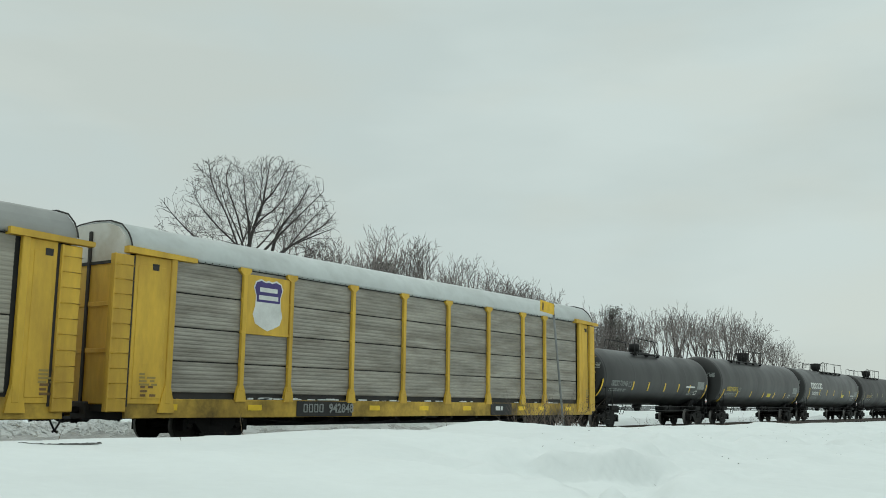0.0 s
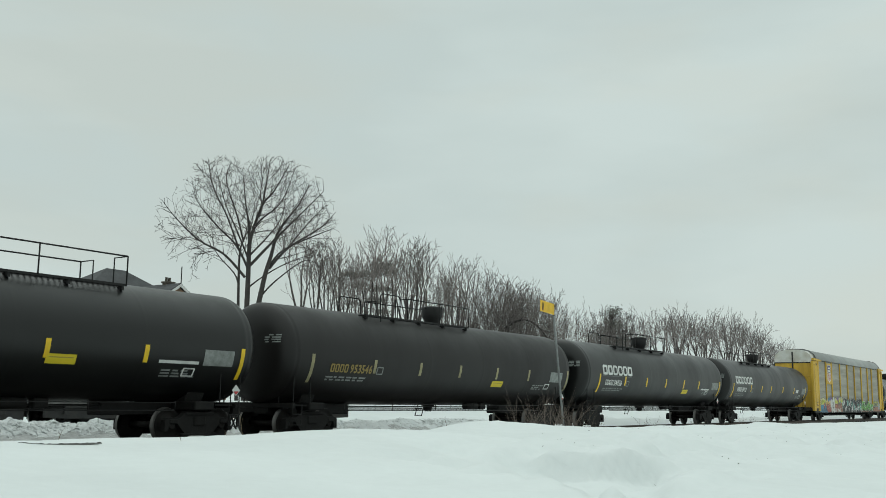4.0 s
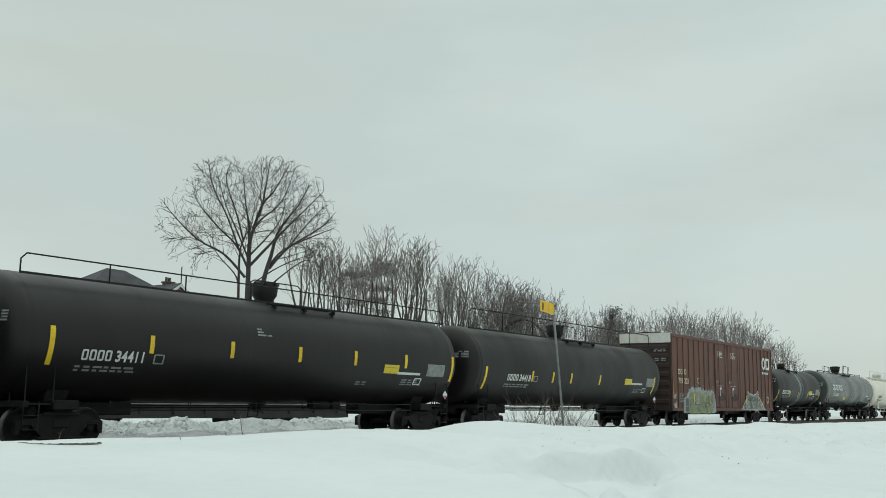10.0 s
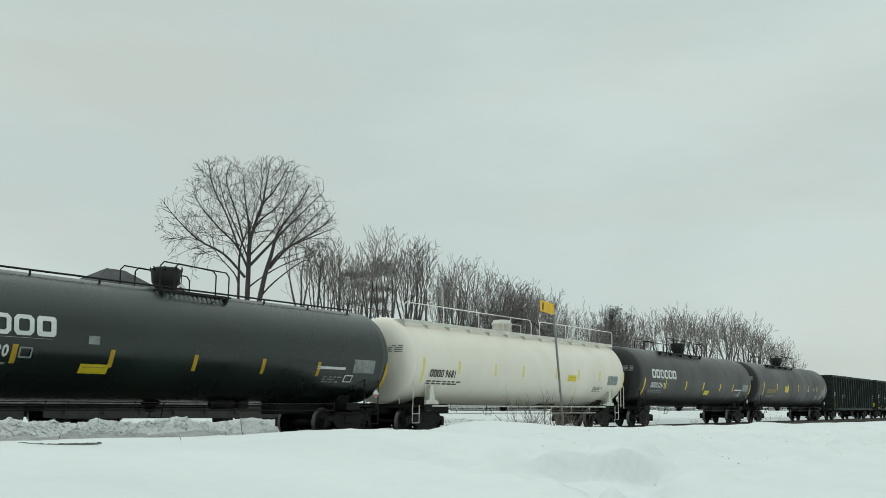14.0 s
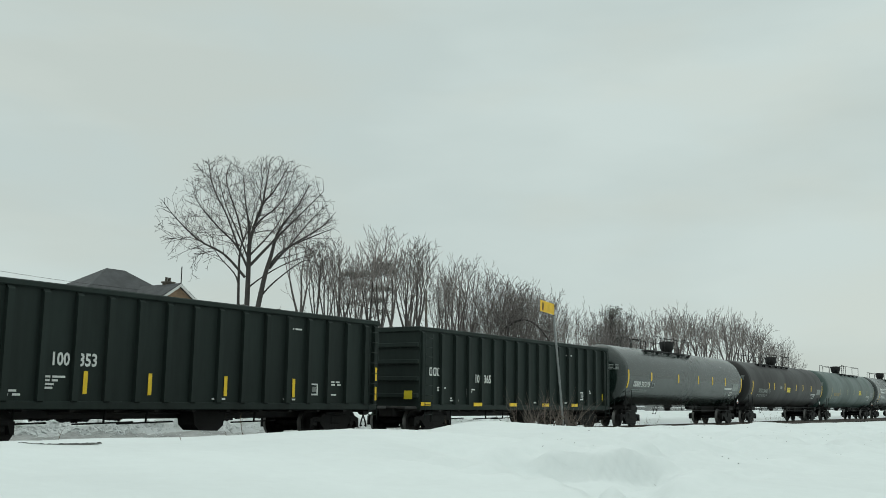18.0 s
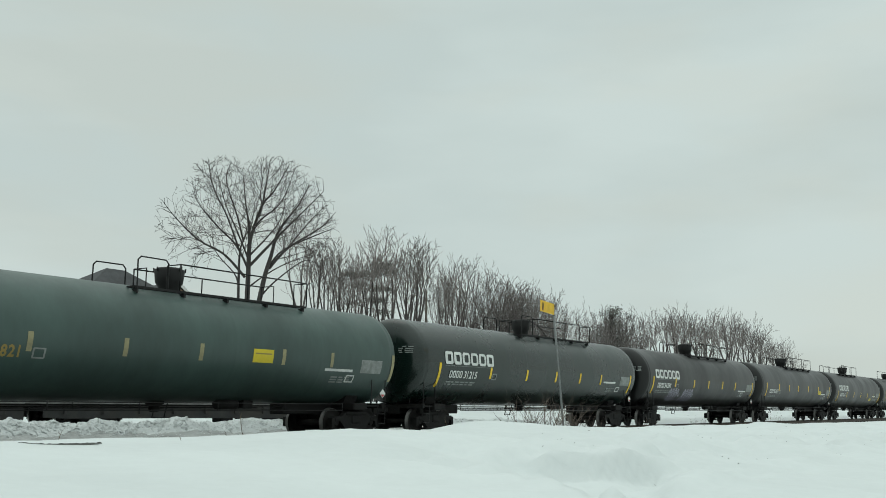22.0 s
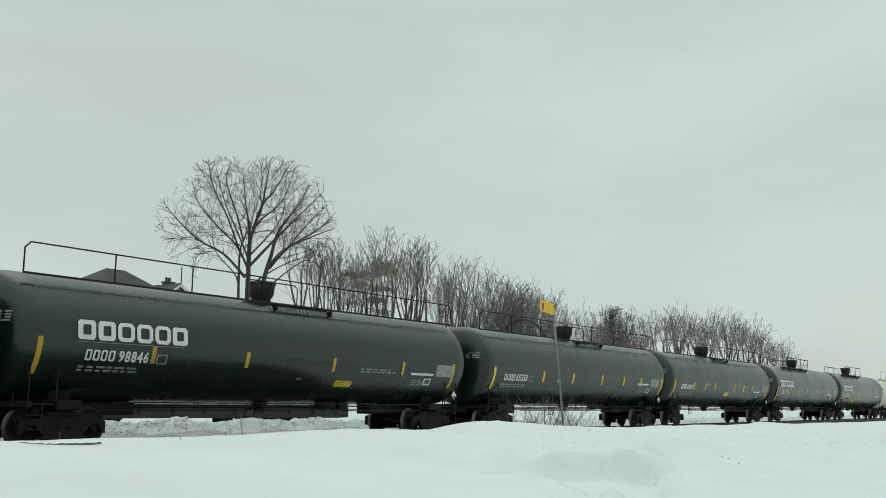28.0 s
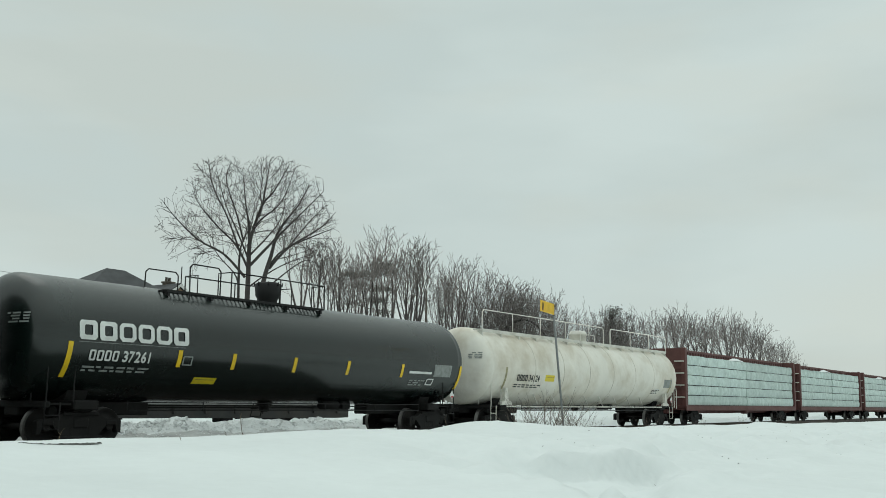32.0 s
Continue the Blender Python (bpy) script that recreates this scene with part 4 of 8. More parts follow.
# ---- tank car ----
def tank_shell(length, r, cz, seams=4, head=0.50):
    h = length / 2
    prof = []
    for i in range(13):
        a = math.pi / 2 * i / 12
        prof.append((-h + head - head * math.cos(a), max(r * math.sin(a) ** 0.52, 0.02)))
    prof[0] = (-h, 0.02)
    xs = [-h + head + (length - 2 * head) * (k + 1) / (seams + 1) for k in range(seams)]
    prof.append((-h + head + 0.10, r))
    prof += [(-h + head + 0.11, r + 0.004), (-h + head + 0.20, r + 0.004)]
    for x in xs:
        prof += [(x - 0.12, r + 0.004), (x - 0.05, r + 0.004), (x - 0.02, r + 0.0052), (x + 0.02, r + 0.0052), (x + 0.05, r + 0.004), (x + 0.12, r + 0.004)]
    prof += [(h - head - 0.20, r + 0.004), (h - head - 0.11, r + 0.004)]
    prof.append((h - head - 0.10, r))
    for i in range(12, -1, -1):
        a = math.pi / 2 * i / 12
        prof.append((h - head + head * math.cos(a), max(r * math.sin(a) ** 0.52, 0.02)))
    return Mesh().turn_x(prof, cz, n=64)


def tank_car(k0, k1, shift=0.0, trim=0.0, dome_r=0.43, shell="black", number="", mark="white", logo=True, dome=0.0, deck=(-2.6, 4.6), rails="short", stripes=(-8.1, -4.75, -2.8, -0.3, 2.2, 5.1, 8.5),
             stripe_mat="reflect_yellow", bogie="steel", notice=(-3.9,), label="", pale=False, seams=4, band=None, seed=0, head_text=True, placard=True, logo_x=-7.8, sz=2.30, num_x=None, rail_tall=None, platform=None, top_pipe=False, plates=(), captions=()):
    L = k1 - k0
    car = thing("tank_car", label or "black railway tank car with yellow reflective stripes", "tank car", at=((k0 + k1) / 2 + shift, TRACK_Y, 0), group="railway cars of the passing train")
    CARS.append(car)
    h = L / 2 - 0.58
    hs = L / 2 - 0.48 - trim
    body = shell
    part("tank_shell", kept(("shell", round(hs, 2), shell, seams), lambda: tank_shell(2 * hs, TANK_R, TANK_Z, seams).done("tank_shell", M[body])), car)
    metal = "white_rail" if pale else "railing"
    truck = L / 2 - (2.30 if dome_r > 0.4 else 1.95)
    ends = L / 2 - 3.05
    rnd = random.Random(seed + 17)
    for s in (-1, 1):
        # stub sill, saddle, end sill platform
        def sill():
            b = Mesh()
            b.box(-1.9, 1.95, -0.30, 0.30, 0.72, 1.06, 0.03)
            b.box(0.40, 1.10, -1.28, 1.28, 0.86, 1.10, 0.03)
            b.box(1.15, 1.80, -1.22, 1.22, 0.98, 1.03, 0.0)
            b.box(1.25, 1.70, -0.72, -0.34, 0.66, 0.96, 0.02)
            b.rod((1.45, 0.35, 0.84), (1.45, 0.95, 0.84), 0.12, n=12)
            b.prism_x([(-0.75, 1.05), (0.75, 1.05), (0.95, 1.48), (0.6, 1.25), (0.3, 1.16), (-0.3, 1.16), (-0.6, 1.25), (-0.95, 1.48)], 0.45, 1.05)
            b.box(1.80, 1.98, -1.35, 1.35, 0.92, 1.08, 0.02)
            return b.done("stub_sill", M["steel"])
        part("stub_sill", kept("sill", sill), car, at=(s * ends, 0, 0), turn=(0, 0, 0 if s > 0 else 180))

        def steps_mesh(y):
            def build():
                b = Mesh()
                b.pipe([(1.55, y, 1.05), (1.55, y, 0.42), (1.95, y, 0.42), (1.95, y, 1.05)], 0.02, 5)
                b.rod((1.55, y, 0.74), (1.95, y, 0.74), 0.016, n=5)
                b.pipe([(1.2, y, 1.06), (1.2, y, 1.95), (1.93, y, 1.95), (1.93, y, 1.06)], 0.02, 5)
                q = 0.75 * (1 if y > 0 else -1)
                b.pipe([(1.93, y, 1.95), (1.93, q, 1.95), (1.93, q, 1.06)], 0.02, 5)
                return b.done("end_step", M[metal])
            return build
        for y in (-1.36, 1.36):
            part("end_step", kept(("end_step", pale, y), steps_mesh(y)), car, at=(s * ends, 0, 0), turn=(0, 0, 0 if s > 0 else 180))
        add_bogie(car, s * truck, bogie)
        add_coupler(car, s * L / 2, s)
        # low side rail between the bogies
    span = truck - 1.15

    def low_rail(y):
        def build():
            b = Mesh()
            b.rod((-span, y, 0.86), (span, y, 0.86), 0.016, n=5)
            b.rod((-span, y, 1.06), (span, y, 1.06), 0.013, n=5)
            n = 5
            for i in range(n + 1):
                x = -span + 2 * span * i / n
                b.rod((x, y, 0.84), (x, y, 1.10), 0.014, n=5)
            return b.done("side_safety_rail", M["railing"])
        return build
    for y in (-1.40, 1.40):
        part("side_safety_rail", kept(("low_rail", round(span, 1), y), low_rail(y)), car)

    def rigging():
        b = Mesh()
        b.rod((-span + 0.3, -0.25, 0.98), (span - 0.3, -0.25, 0.98), 0.025, n=6)
        b.rod((-span + 1.2, 0.2, 0.92), (span - 2.2, 0.2, 0.92), 0.022, n=6)
        b.rod((2.1, -0.45, 1.02), (2.9, -0.45, 1.02), 0.14, n=12)
        b.box(3.1, 3.5, -0.55, -0.3, 0.90, 1.14, 0.02)
        return b.done("brake_rigging", M["steel"])
    part("brake_rigging", kept(("rigging", round(span, 1)), rigging), car)
    part("bottom_outlet", kept("outlet", lambda: Mesh().turn_z([(0.80, 0.12), (0.86, 0.16), (0.98, 0.16), (1.02, 0.26), (1.16, 0.28)], 0, 0, 16).done("bottom_outlet", M["steel"])), car, at=(dome * 0.5, 0, 0))
    # manway and deck
    top = TANK_Z + TANK_R

    def manway():
        b = Mesh()
        if pale:
            b.turn_z([(top - 0.08, 0.42), (top + 0.28, 0.42), (top + 0.30, 0.46), (top + 0.37, 0.46), (top + 0.40, 0.42), (top + 0.50, 0.38), (top + 0.53, 0.20)], 0, 0, 24)
            return b.done("manway", M[metal])
        k = dome_r / 0.43
        if k < 0.9:
            b.turn_z([(top - 0.08, 0.24), (top + 0.05, 0.24), (top + 0.06, dome_r), (top + 0.40, dome_r), (top + 0.47, dome_r * 0.85), (top + 0.50, dome_r * 0.4)], 0, 0, 22)
            b.box(-0.62, 0.95, -0.40, 0.40, top - 0.05, top + 0.03, 0.02)
            b.turn_z([(top, 0.09), (top + 0.16, 0.09), (top + 0.18, 0.05)], 0.62, -0.1, 10)
            return b.done("manway", M[metal])
        b.turn_z([(top - 0.08, 0.30), (top + 0.08, 0.30), (top + 0.22, 0.39), (top + 0.58, 0.43), (top + 0.60, 0.41)], 0, 0, 22)
        b.turn_z([(top + 0.60, 0.37), (top + 0.64, 0.34), (top + 0.66, 0.18)], 0, 0, 22)
        for k in range(8):
            a = k * math.pi / 4
            b.rod((0.43 * math.cos(a), 0.43 * math.sin(a), top + 0.52), (0.44 * math.cos(a), 0.44 * math.sin(a), top + 0.64), 0.022, n=5)
        return b.done("manway", M[metal])
    part("manway", kept(("manway", pale, dome_r), manway), car, "black flanged manway housing" if not pale else "white manway housing", at=(dome, 0, 0))
    d0, d1 = deck
    if rails == "full":
        d0, d1 = -h + 0.35, h - 0.35
        if not pale:
            platform = platform or (dome - 0.3, dome + 2.4)

    w0, w1 = platform or (d0, d1)

    def deck_mesh(s):
        def build():
            b = Mesh()
            y0, y1 = (0.62, 0.95) if s > 0 else (-0.95, -0.62)
            for y in (y0, y1):
                b.box(w0, w1, y - 0.015, y + 0.015, top - 0.15, top - 0.09)
            count = int((w1 - w0) / 0.16)
            for i in range(count + 1):
                x = w0 + (w1 - w0) * i / count
                b.box(x - 0.014, x + 0.014, y0, y1, top - 0.12, top - 0.09)
            n = int((w1 - w0) / 1.4)
            for i in range(n + 1):
                x = w0 + 0.1 + (w1 - w0 - 0.2) * i / max(n, 1)
                b.prism_x([(s * 0.55, top - 0.20), (s * 0.93, top - 0.13), (s * 0.93, top - 0.26)] if not pale else [(s * 0.55, top - 0.20), (s * 0.96, top - 0.13), (s * 1.02, top - 0.42)], x - 0.035, x + 0.035)
            return b.done("walkway", M[metal])
        return build
    for s in (-1, 1):
        part("walkway", kept(("deck", round(w0, 1), round(w1, 1), pale, s), deck_mesh(s)), car, "grated steel walkway")
    posts = max(2, int((d1 - d0) / 2.4))
    tall = rail_tall or (0.64 if pale else 0.74)
    hoop = (d0 + 0.78, d0 + 1.95) if dome > (d0 + d1) / 2 else (d0 + 0.05, d0 + 1.10)
    for s in (-1, 1):
        if rails == "full" and s > 0:
            continue

        def run():
            b = Mesh()
            z = top - 0.11
            xa, xb = (hoop[1] + 0.35 if rails == "short" else d0 + 0.05), d1 - 0.05
            if rails == "hoop":
                for w in (0.0, 0.5):
                    b.pipe([(d0 + w, s * 0.85, z - 0.1), (d0 + w, s * 0.85, z + 0.66), (d0 + w + 0.12, s * 0.85, z + 0.78), (d1 - w - 0.12, s * 0.85, z + 0.72), (d1 - w, s * 0.85, z + 0.60), (d1 - w, s * 0.85, z - 0.1)], 0.022, 5)
                return b.done("handrail", M[metal])
            for k in range(posts + 1):
                x = xa + (xb - xa) * k / posts
                if 0 < k < posts or rails == "short":
                    b.rod((x, s, z), (x, s, z + tall), 0.021, n=5)
            if pale:
                for ua, ub in ((xa, dome + 0.80), (dome + 1.55, xb)):
                    b.pipe([(ua, s, z), (ua, s, z + tall - 0.12), (ua + 0.12, s, z + tall), (ub - 0.12, s, z + tall), (ub, s, z + tall - 0.12), (ub, s, z)], 0.024, 5)
                b.pipe([(dome - 0.9, s * 0.6, z), (dome - 0.9, s * 0.6, z + 0.42), (dome + 0.6, s * 0.6, z + 0.42), (dome + 0.6, s * 0.6, z)], 0.02, 5)
                b.box(xa, xb, s - 0.02, s + 0.02, z - 0.10, z + 0.03)
            elif rails == "full":
                b.pipe([(xa, s, z), (xa, s, z + tall - 0.15), (xa + 0.15, s, z + tall), (xb - 0.15, s, z + tall), (xb, s, z + tall - 0.15), (xb, s, z)], 0.022, 5)
                b.box(xa, xb, s - 0.03, s + 0.03, z - 0.03, z + 0.02)
                q = [dome - 1.1, dome - 0.95, dome + 0.95, dome + 1.1]
                b.pipe([(q[0], s * 0.5, z), (q[0], s * 0.5, z + 0.62), (q[1], s * 0.5, z + 0.7), (q[2], s * 0.5, z + 0.7), (q[3], s * 0.5, z + 0.62), (q[3], s * 0.5, z)], 0.02, 5)
            else:
                b.rod((xa, s, z + tall), (xb, s, z + tall), 0.022, n=5)
                for x in (xa, xb):
                    b.pipe([(x, s, z + tall), (x, s * 0.45, z + tall), (x, s * 0.45, z)], 0.02, 5)
                # hoop beside the ladder opening
                b.pipe([(hoop[0], s * 0.98, top - 0.30), (hoop[0], s * 0.95, top + 0.60), (hoop[0] + 0.10, s * 0.95, top + 0.70), (hoop[1] - 0.10, s * 0.92, top + 0.70), (hoop[1], s * 0.92, top + 0.60), (hoop[1], s * 0.92, top - 0.14)], 0.022, 5)
            return b.done("handrail", M[metal])
        part("handrail", kept(("handrail", round(d0, 1), round(d1, 1), s, pale, rails, dome, tall), run), car)
    if top_pipe:
        def rail_pipe():
            b = Mesh()
            b.rod((-h + 1.1, -0.55, top + 0.02), (h - 1.1, -0.55, top + 0.02), 0.028, n=6)
            for i in range(9):
                x = -h + 1.3 + (2 * h - 2.6) * i / 8
                b.rod((x, -0.55, top - 0.16), (x, -0.55, top + 0.02), 0.03, n=5)
            return b.done("top_pipe", M[metal])
        part("top_pipe", rail_pipe(), car, "low black pipe along the tank's top")
    # ladder up to the deck
    for s in (-1, 1):
        def ladder():
            b = Mesh()
            for dx in (-0.22, 0.22):
                pts = []
                for i in range(9):
                    a = math.radians(-52 + i * 14)
                    pts.append((dx, s * (TANK_R + 0.13) * math.cos(a), TANK_Z + (TANK_R + 0.13) * math.sin(a)))
                b.pipe([(dx, s * 1.25, 0.60)] + pts, 0.02, 5)
            for i in range(10):
                a = math.radians(-50 + i * 11)
                y, z = s * (TANK_R + 0.13) * math.cos(a), TANK_Z + (TANK_R + 0.13) * math.sin(a)
                b.rod((-0.22, y, z), (0.22, y, z), 0.014, n=5)
            for i in range(3):
                b.rod((-0.22, s * 1.24, 0.62 + i * 0.26), (0.22, s * 1.24, 0.62 + i * 0.26), 0.014, n=5)
            return b.done("ladder", M[metal])
        if s > 0:
            part("ladder", kept(("ladder", s, pale), ladder), car, at=(dome + (0.9 if s > 0 else -3.2), 0, 0))
    # markings
    for i, x in enumerate(stripes):
        end = i in (0, len(stripes) - 1)
        z0, z1 = (sz - 0.64, sz + 0.29) if end else (sz - 0.23, sz + 0.23)
        part("reflective_stripe", kept(("stripe", end, stripe_mat, sz), lambda: sheet(Mesh(), -0.07, 0.07, z0, z1, on_shell).done("reflective_stripe", M[stripe_mat])), car, at=(x, 0, 0))
    for q, (x, z, rows, long) in enumerate(captions):
        part("stencil", bars_mesh(("note", rows, long, z), rows, "decal_grey", on_shell, z, 80 + q, long=long, tall=0.05), car, at=(x, 0, 0), kind="stuff")
    for x, z, w, solid in plates:
        part("stencil_plate", kept(("plate", z, w, solid), lambda: (sheet(Mesh(), -w, w, z - 0.10, z + 0.10, on_shell) if solid else ring_block(Mesh(), -w, w, z - 0.17, z + 0.15, 0.06, on_shell, r=0.02)).done("stencil_plate", M["decal_grey"])), car, at=(x, 0, 0))
    ink = {"white": "decal_white", "yellow": "decal_yellow", "ochre": "decal_orange", "black": "decal_black", "grey": "decal_grey"}[mark]
    lx = max(logo_x, -h + 0.6)
    if logo:
        om = part("owner_mark", kept("mark_line", lambda: sheet(Mesh(), 0, 3.3, 2.50, 2.512, on_shell, lift=0.004).done("owner_mark", M["decal_grey"])), car, "white block owner's mark", at=(lx, 0, 0))
        for k in range(6):
            part("mark_block", logo_block(0.51, 0.47, k), om, at=(k * 0.575, 0, 0))
    if number:
        size = 0.98 + 0.19 * len(number)
        nx = stripes[1] - 0.12 - size if len(stripes) > 2 else -7.7
        nx = max(min(lx + 0.35, nx) if logo else nx, stripes[0] + 0.12) if num_x is None else num_x
        if len(stripes) > 2 and not pale:
            part("stencil_box", kept("stencil_box", lambda: ring_block(Mesh(), 0.10, 0.44, 2.04, 2.30, 0.045, on_shell, r=0.02).done("stencil_box", M["decal_grey"])), car, at=(max(nx + size, stripes[1]) if num_x is None else nx + size, 0, 0))

        block = kept(("code", ink), lambda: ring_block(Mesh(), 0, 0.185, 0, 0.27, 0.055, number_place, r=0.03).done("code_block", M[ink]))
        oc = part("owner_code", block, car, at=(nx, 0, 0))
        for k in range(1, 4):
            part("code_block", block, oc, at=(k * 0.225, 0, 0))
        first_digit = part("car_number", digit_mesh(number[0], ink, number_place), car, at=(nx + 0.98, 0, 0))
        for k in range(1, len(number)):
            part("digit", digit_mesh(number[k], ink, number_place), first_digit, at=(k * 0.19, 0, 0))
    part("stencil", bars_mesh("cap", 2, "decal_grey" if mark != "black" else ink, on_shell, 1.86, seed % 3, long=2.2, tall=0.055), car, at=(nx - 0.1 if number else lx + 0.2, 0, 0), kind="stuff")
    part("stencil", bars_mesh("end", 3, "decal_grey" if mark != "black" else ink, on_shell, 1.86, 5 + seed % 3, long=1.1, tall=0.05), car, at=(h - 3.4, 0, 0), kind="stuff")
    part("inspection_panel", kept(("panel_grey", ink), lambda: sheet(Mesh(), 0, 1.08, 2.06, 2.50, on_shell).done("inspection_panel", M["decal_grey"])), car, at=(h - 2.05, 0, 0))
    part("inspection_panel", kept("panel_small", lambda: ring_block(Mesh(), 0, 0.42, 1.72, 1.98, 0.05, on_shell, r=0.02).done("inspection_panel", M["decal_white"])), car, at=(h - 3.0 + (seed % 3) * 0.3, 0, 0))
    if not pale and seed not in (3, 5, 7, 9, 17):
        zb = 2.02 + 0.06 * (seed % 3)
        part("white_bar", kept(("white_bar", zb), lambda: sheet(Mesh(), 0, 1.35, zb, zb + 0.085, on_shell, lift=0.012).done("white_bar", M["decal_white"])), car, "white stencil bar", at=(h - 3.55 - 0.12 * (seed % 4), 0, 0))
    if seed == 7:
        part("inspection_panel", sheet(Mesh(), 5.83, 6.47, 2.14, 2.37, on_shell).done("inspection_panel", M["decal_white"]), car, "white stencil panel")
    for x in notice:
        x, zn, tall_ = x if isinstance(x, tuple) else (x, 1.74, 0.26)
        board = part("notice_panel", kept(("notice", zn, tall_), lambda: sheet(Mesh(), 0, 0.82, zn, zn + tall_, on_shell).done("notice_panel", M["panel_yellow"])), car, "yellow notice panel", at=(x, 0, 0))
        part("notice_line", kept(("notice_line", zn, tall_), lambda: sheet(Mesh(), 0.08, 0.74, zn + tall_ * 0.62, zn + tall_ * 0.72, on_shell, lift=0.012).done("notice_line", M["decal_orange"])), board)
    if placard:
        for s in (1,):
            def diamond():
                b = Mesh()
                b.box(-0.11, 0.11, -0.012, 0, -0.11, 0.11)
                c = math.sqrt(0.5)
                b.v = [((x * c - z * c), y, (x * c + z * c)) for x, y, z in b.v]
                return b.done("placard", M["decal_white"])
            pl = part("placard", kept("placard", diamond), car, "white and red diamond placard", at=(s * (ends + 1.78), -1.37, 1.42))
            part("placard_field", kept("placard_field", lambda: Mesh().add([(-0.10, -0.016, -0.03), (0.10, -0.016, -0.03), (0, -0.016, -0.13)], [(0, 1, 2)]).done("placard_field", M["placard_red"])), pl)
    if head_text:
        def on_head(u, z, lift=0.006):
            q = min(((u / TANK_R) ** 2 + ((z - TANK_Z) / TANK_R) ** 2), 0.98) ** (1 / 0.52)
            return (-hs + 0.50 * (1 - math.sqrt(1 - q)) - lift - 0.012, u, z)
        part("head_stencil", bars_mesh(("head", round(hs, 2)), 4, "decal_grey", lambda x, z, l=0.006: on_head(x - 1.25, z, l), 3.10, 3 + seed % 2, long=0.65, tall=0.04), car, kind="stuff")
    if band:
        def bandmesh():
            r = TANK_R + 0.012
            return Mesh().turn_x([(-0.30, TANK_R - 0.01), (-0.28, r), (0.24, r), (0.26, TANK_R - 0.01)], TANK_Z, n=64).turn_x([(0.62, TANK_R - 0.01), (0.64, r), (0.84, r), (0.86, TANK_R - 0.01)], TANK_Z, n=64).done("worn_band", M["greyband"])
        part("worn_band", kept("band", bandmesh), car, "pale weathered band", at=(band, 0, 0))
    return car


def number_place(x, z, lift=0.006):
    return on_shell(x, z + 2.06, lift)


def flat_number_place(x, z, lift=0.006):
    return (x, -lift, z)

# ---- more paints for the mixed freight ----
M["yellow_paint"] = material("weathered_yellow_paint", (0.63, 0.395, 0.040), 0.55, vary=0.2, scale=0.8, stretch=(1, 1, 0.3), dirt=(0.34, 0.20, 0.045), dirt_amount=0.6, dirt_scale=1.3, bump=0.05, bump_scale=3)
M["sill_yellow"] = material("grimy_yellow_sill_paint", (0.50, 0.32, 0.04), 0.6, vary=0.3, scale=0.9, dirt=(0.035, 0.028, 0.02), dirt_amount=1.0, dirt_scale=0.7, bump=0.08, bump_scale=5)
M["galv_old"] = material("weathered_galvanised_sheet", (0.31, 0.294, 0.255), 0.62, 0.15, vary=0.30, scale=1.6, stretch=(0.35, 1, 2.2), dirt=(0.125, 0.105, 0.082), dirt_amount=0.6, dirt_scale=1.5, rand=0.10)
M["galv"] = material("galvanised_sheet", (0.330, 0.312, 0.262), 0.55, 0.2, vary=0.34, scale=0.9, stretch=(0.14, 1, 2.4), dirt=(0.22, 0.21, 0.18), dirt_amount=0.5, dirt_scale=0.8, rand=0.06)
M["roof_white"] = material("pale_painted_roof", (0.50, 0.535, 0.53), 0.5, vary=0.08, scale=0.6, dirt=(0.3, 0.31, 0.3), dirt_amount=0.4, dirt_scale=1.0)
M["roof_grey"] = material("grey_painted_roof", (0.30, 0.31, 0.30), 0.5, vary=0.08, scale=0.6, dirt=(0.2, 0.2, 0.19), dirt_amount=0.4, dirt_scale=0.8)
M["cap_white"] = material("white_end_cap", (0.62, 0.62, 0.58), 0.5, vary=0.08, scale=0.8, dirt=(0.36, 0.3, 0.2), dirt_amount=0.6, dirt_scale=1.2)
M["deck_dark"] = material("dark_underframe_and_gap_tone", (0.02, 0.02, 0.02), 0.7, vary=0.3, scale=2, dirt=(0.07, 0.06, 0.05), dirt_amount=0.5, dirt_scale=1.5)
M["box_brown"] = material("boxcar_brown_paint", (0.138, 0.061, 0.047), 0.65, vary=0.45, scale=0.9, stretch=(1.6, 1, 0.14), dirt=(0.085, 0.048, 0.037), dirt_amount=0.85, dirt_scale=0.9, bump=0.05, bump_scale=3)
M["faded_tape"] = material("grimed_orange_tape", (0.26, 0.13, 0.03), 0.6, vary=0.3, scale=3)
M["soot"] = material("sooty_smear", (0.058, 0.034, 0.029), 0.8, vary=0.4, scale=2)
M["box_end"] = material("grimy_brown_end", (0.040, 0.022, 0.019), 0.75, vary=0.3, scale=1, dirt=(0.03, 0.025, 0.022), dirt_amount=0.6, dirt_scale=1)
M["gondola"] = material("dark_green_gondola_paint", (0.0135, 0.0215, 0.0188), 0.6, spec=0.22, vary=0.35, scale=0.8, stretch=(1.4, 1, 0.2), dirt=(0.024, 0.031, 0.028), dirt_amount=0.5, dirt_scale=0.9, bump=0.06, bump_scale=3)
M["scrap"] = material("dark_heaped_load", (0.05, 0.048, 0.045), 0.9, vary=0.5, scale=4, bump=0.8, bump_scale=8)
M["beam_brown"] = material("oxide_brown_paint", (0.105, 0.036, 0.032), 0.65, vary=0.2, scale=1, dirt=(0.06, 0.035, 0.03), dirt_amount=0.6, dirt_scale=1)
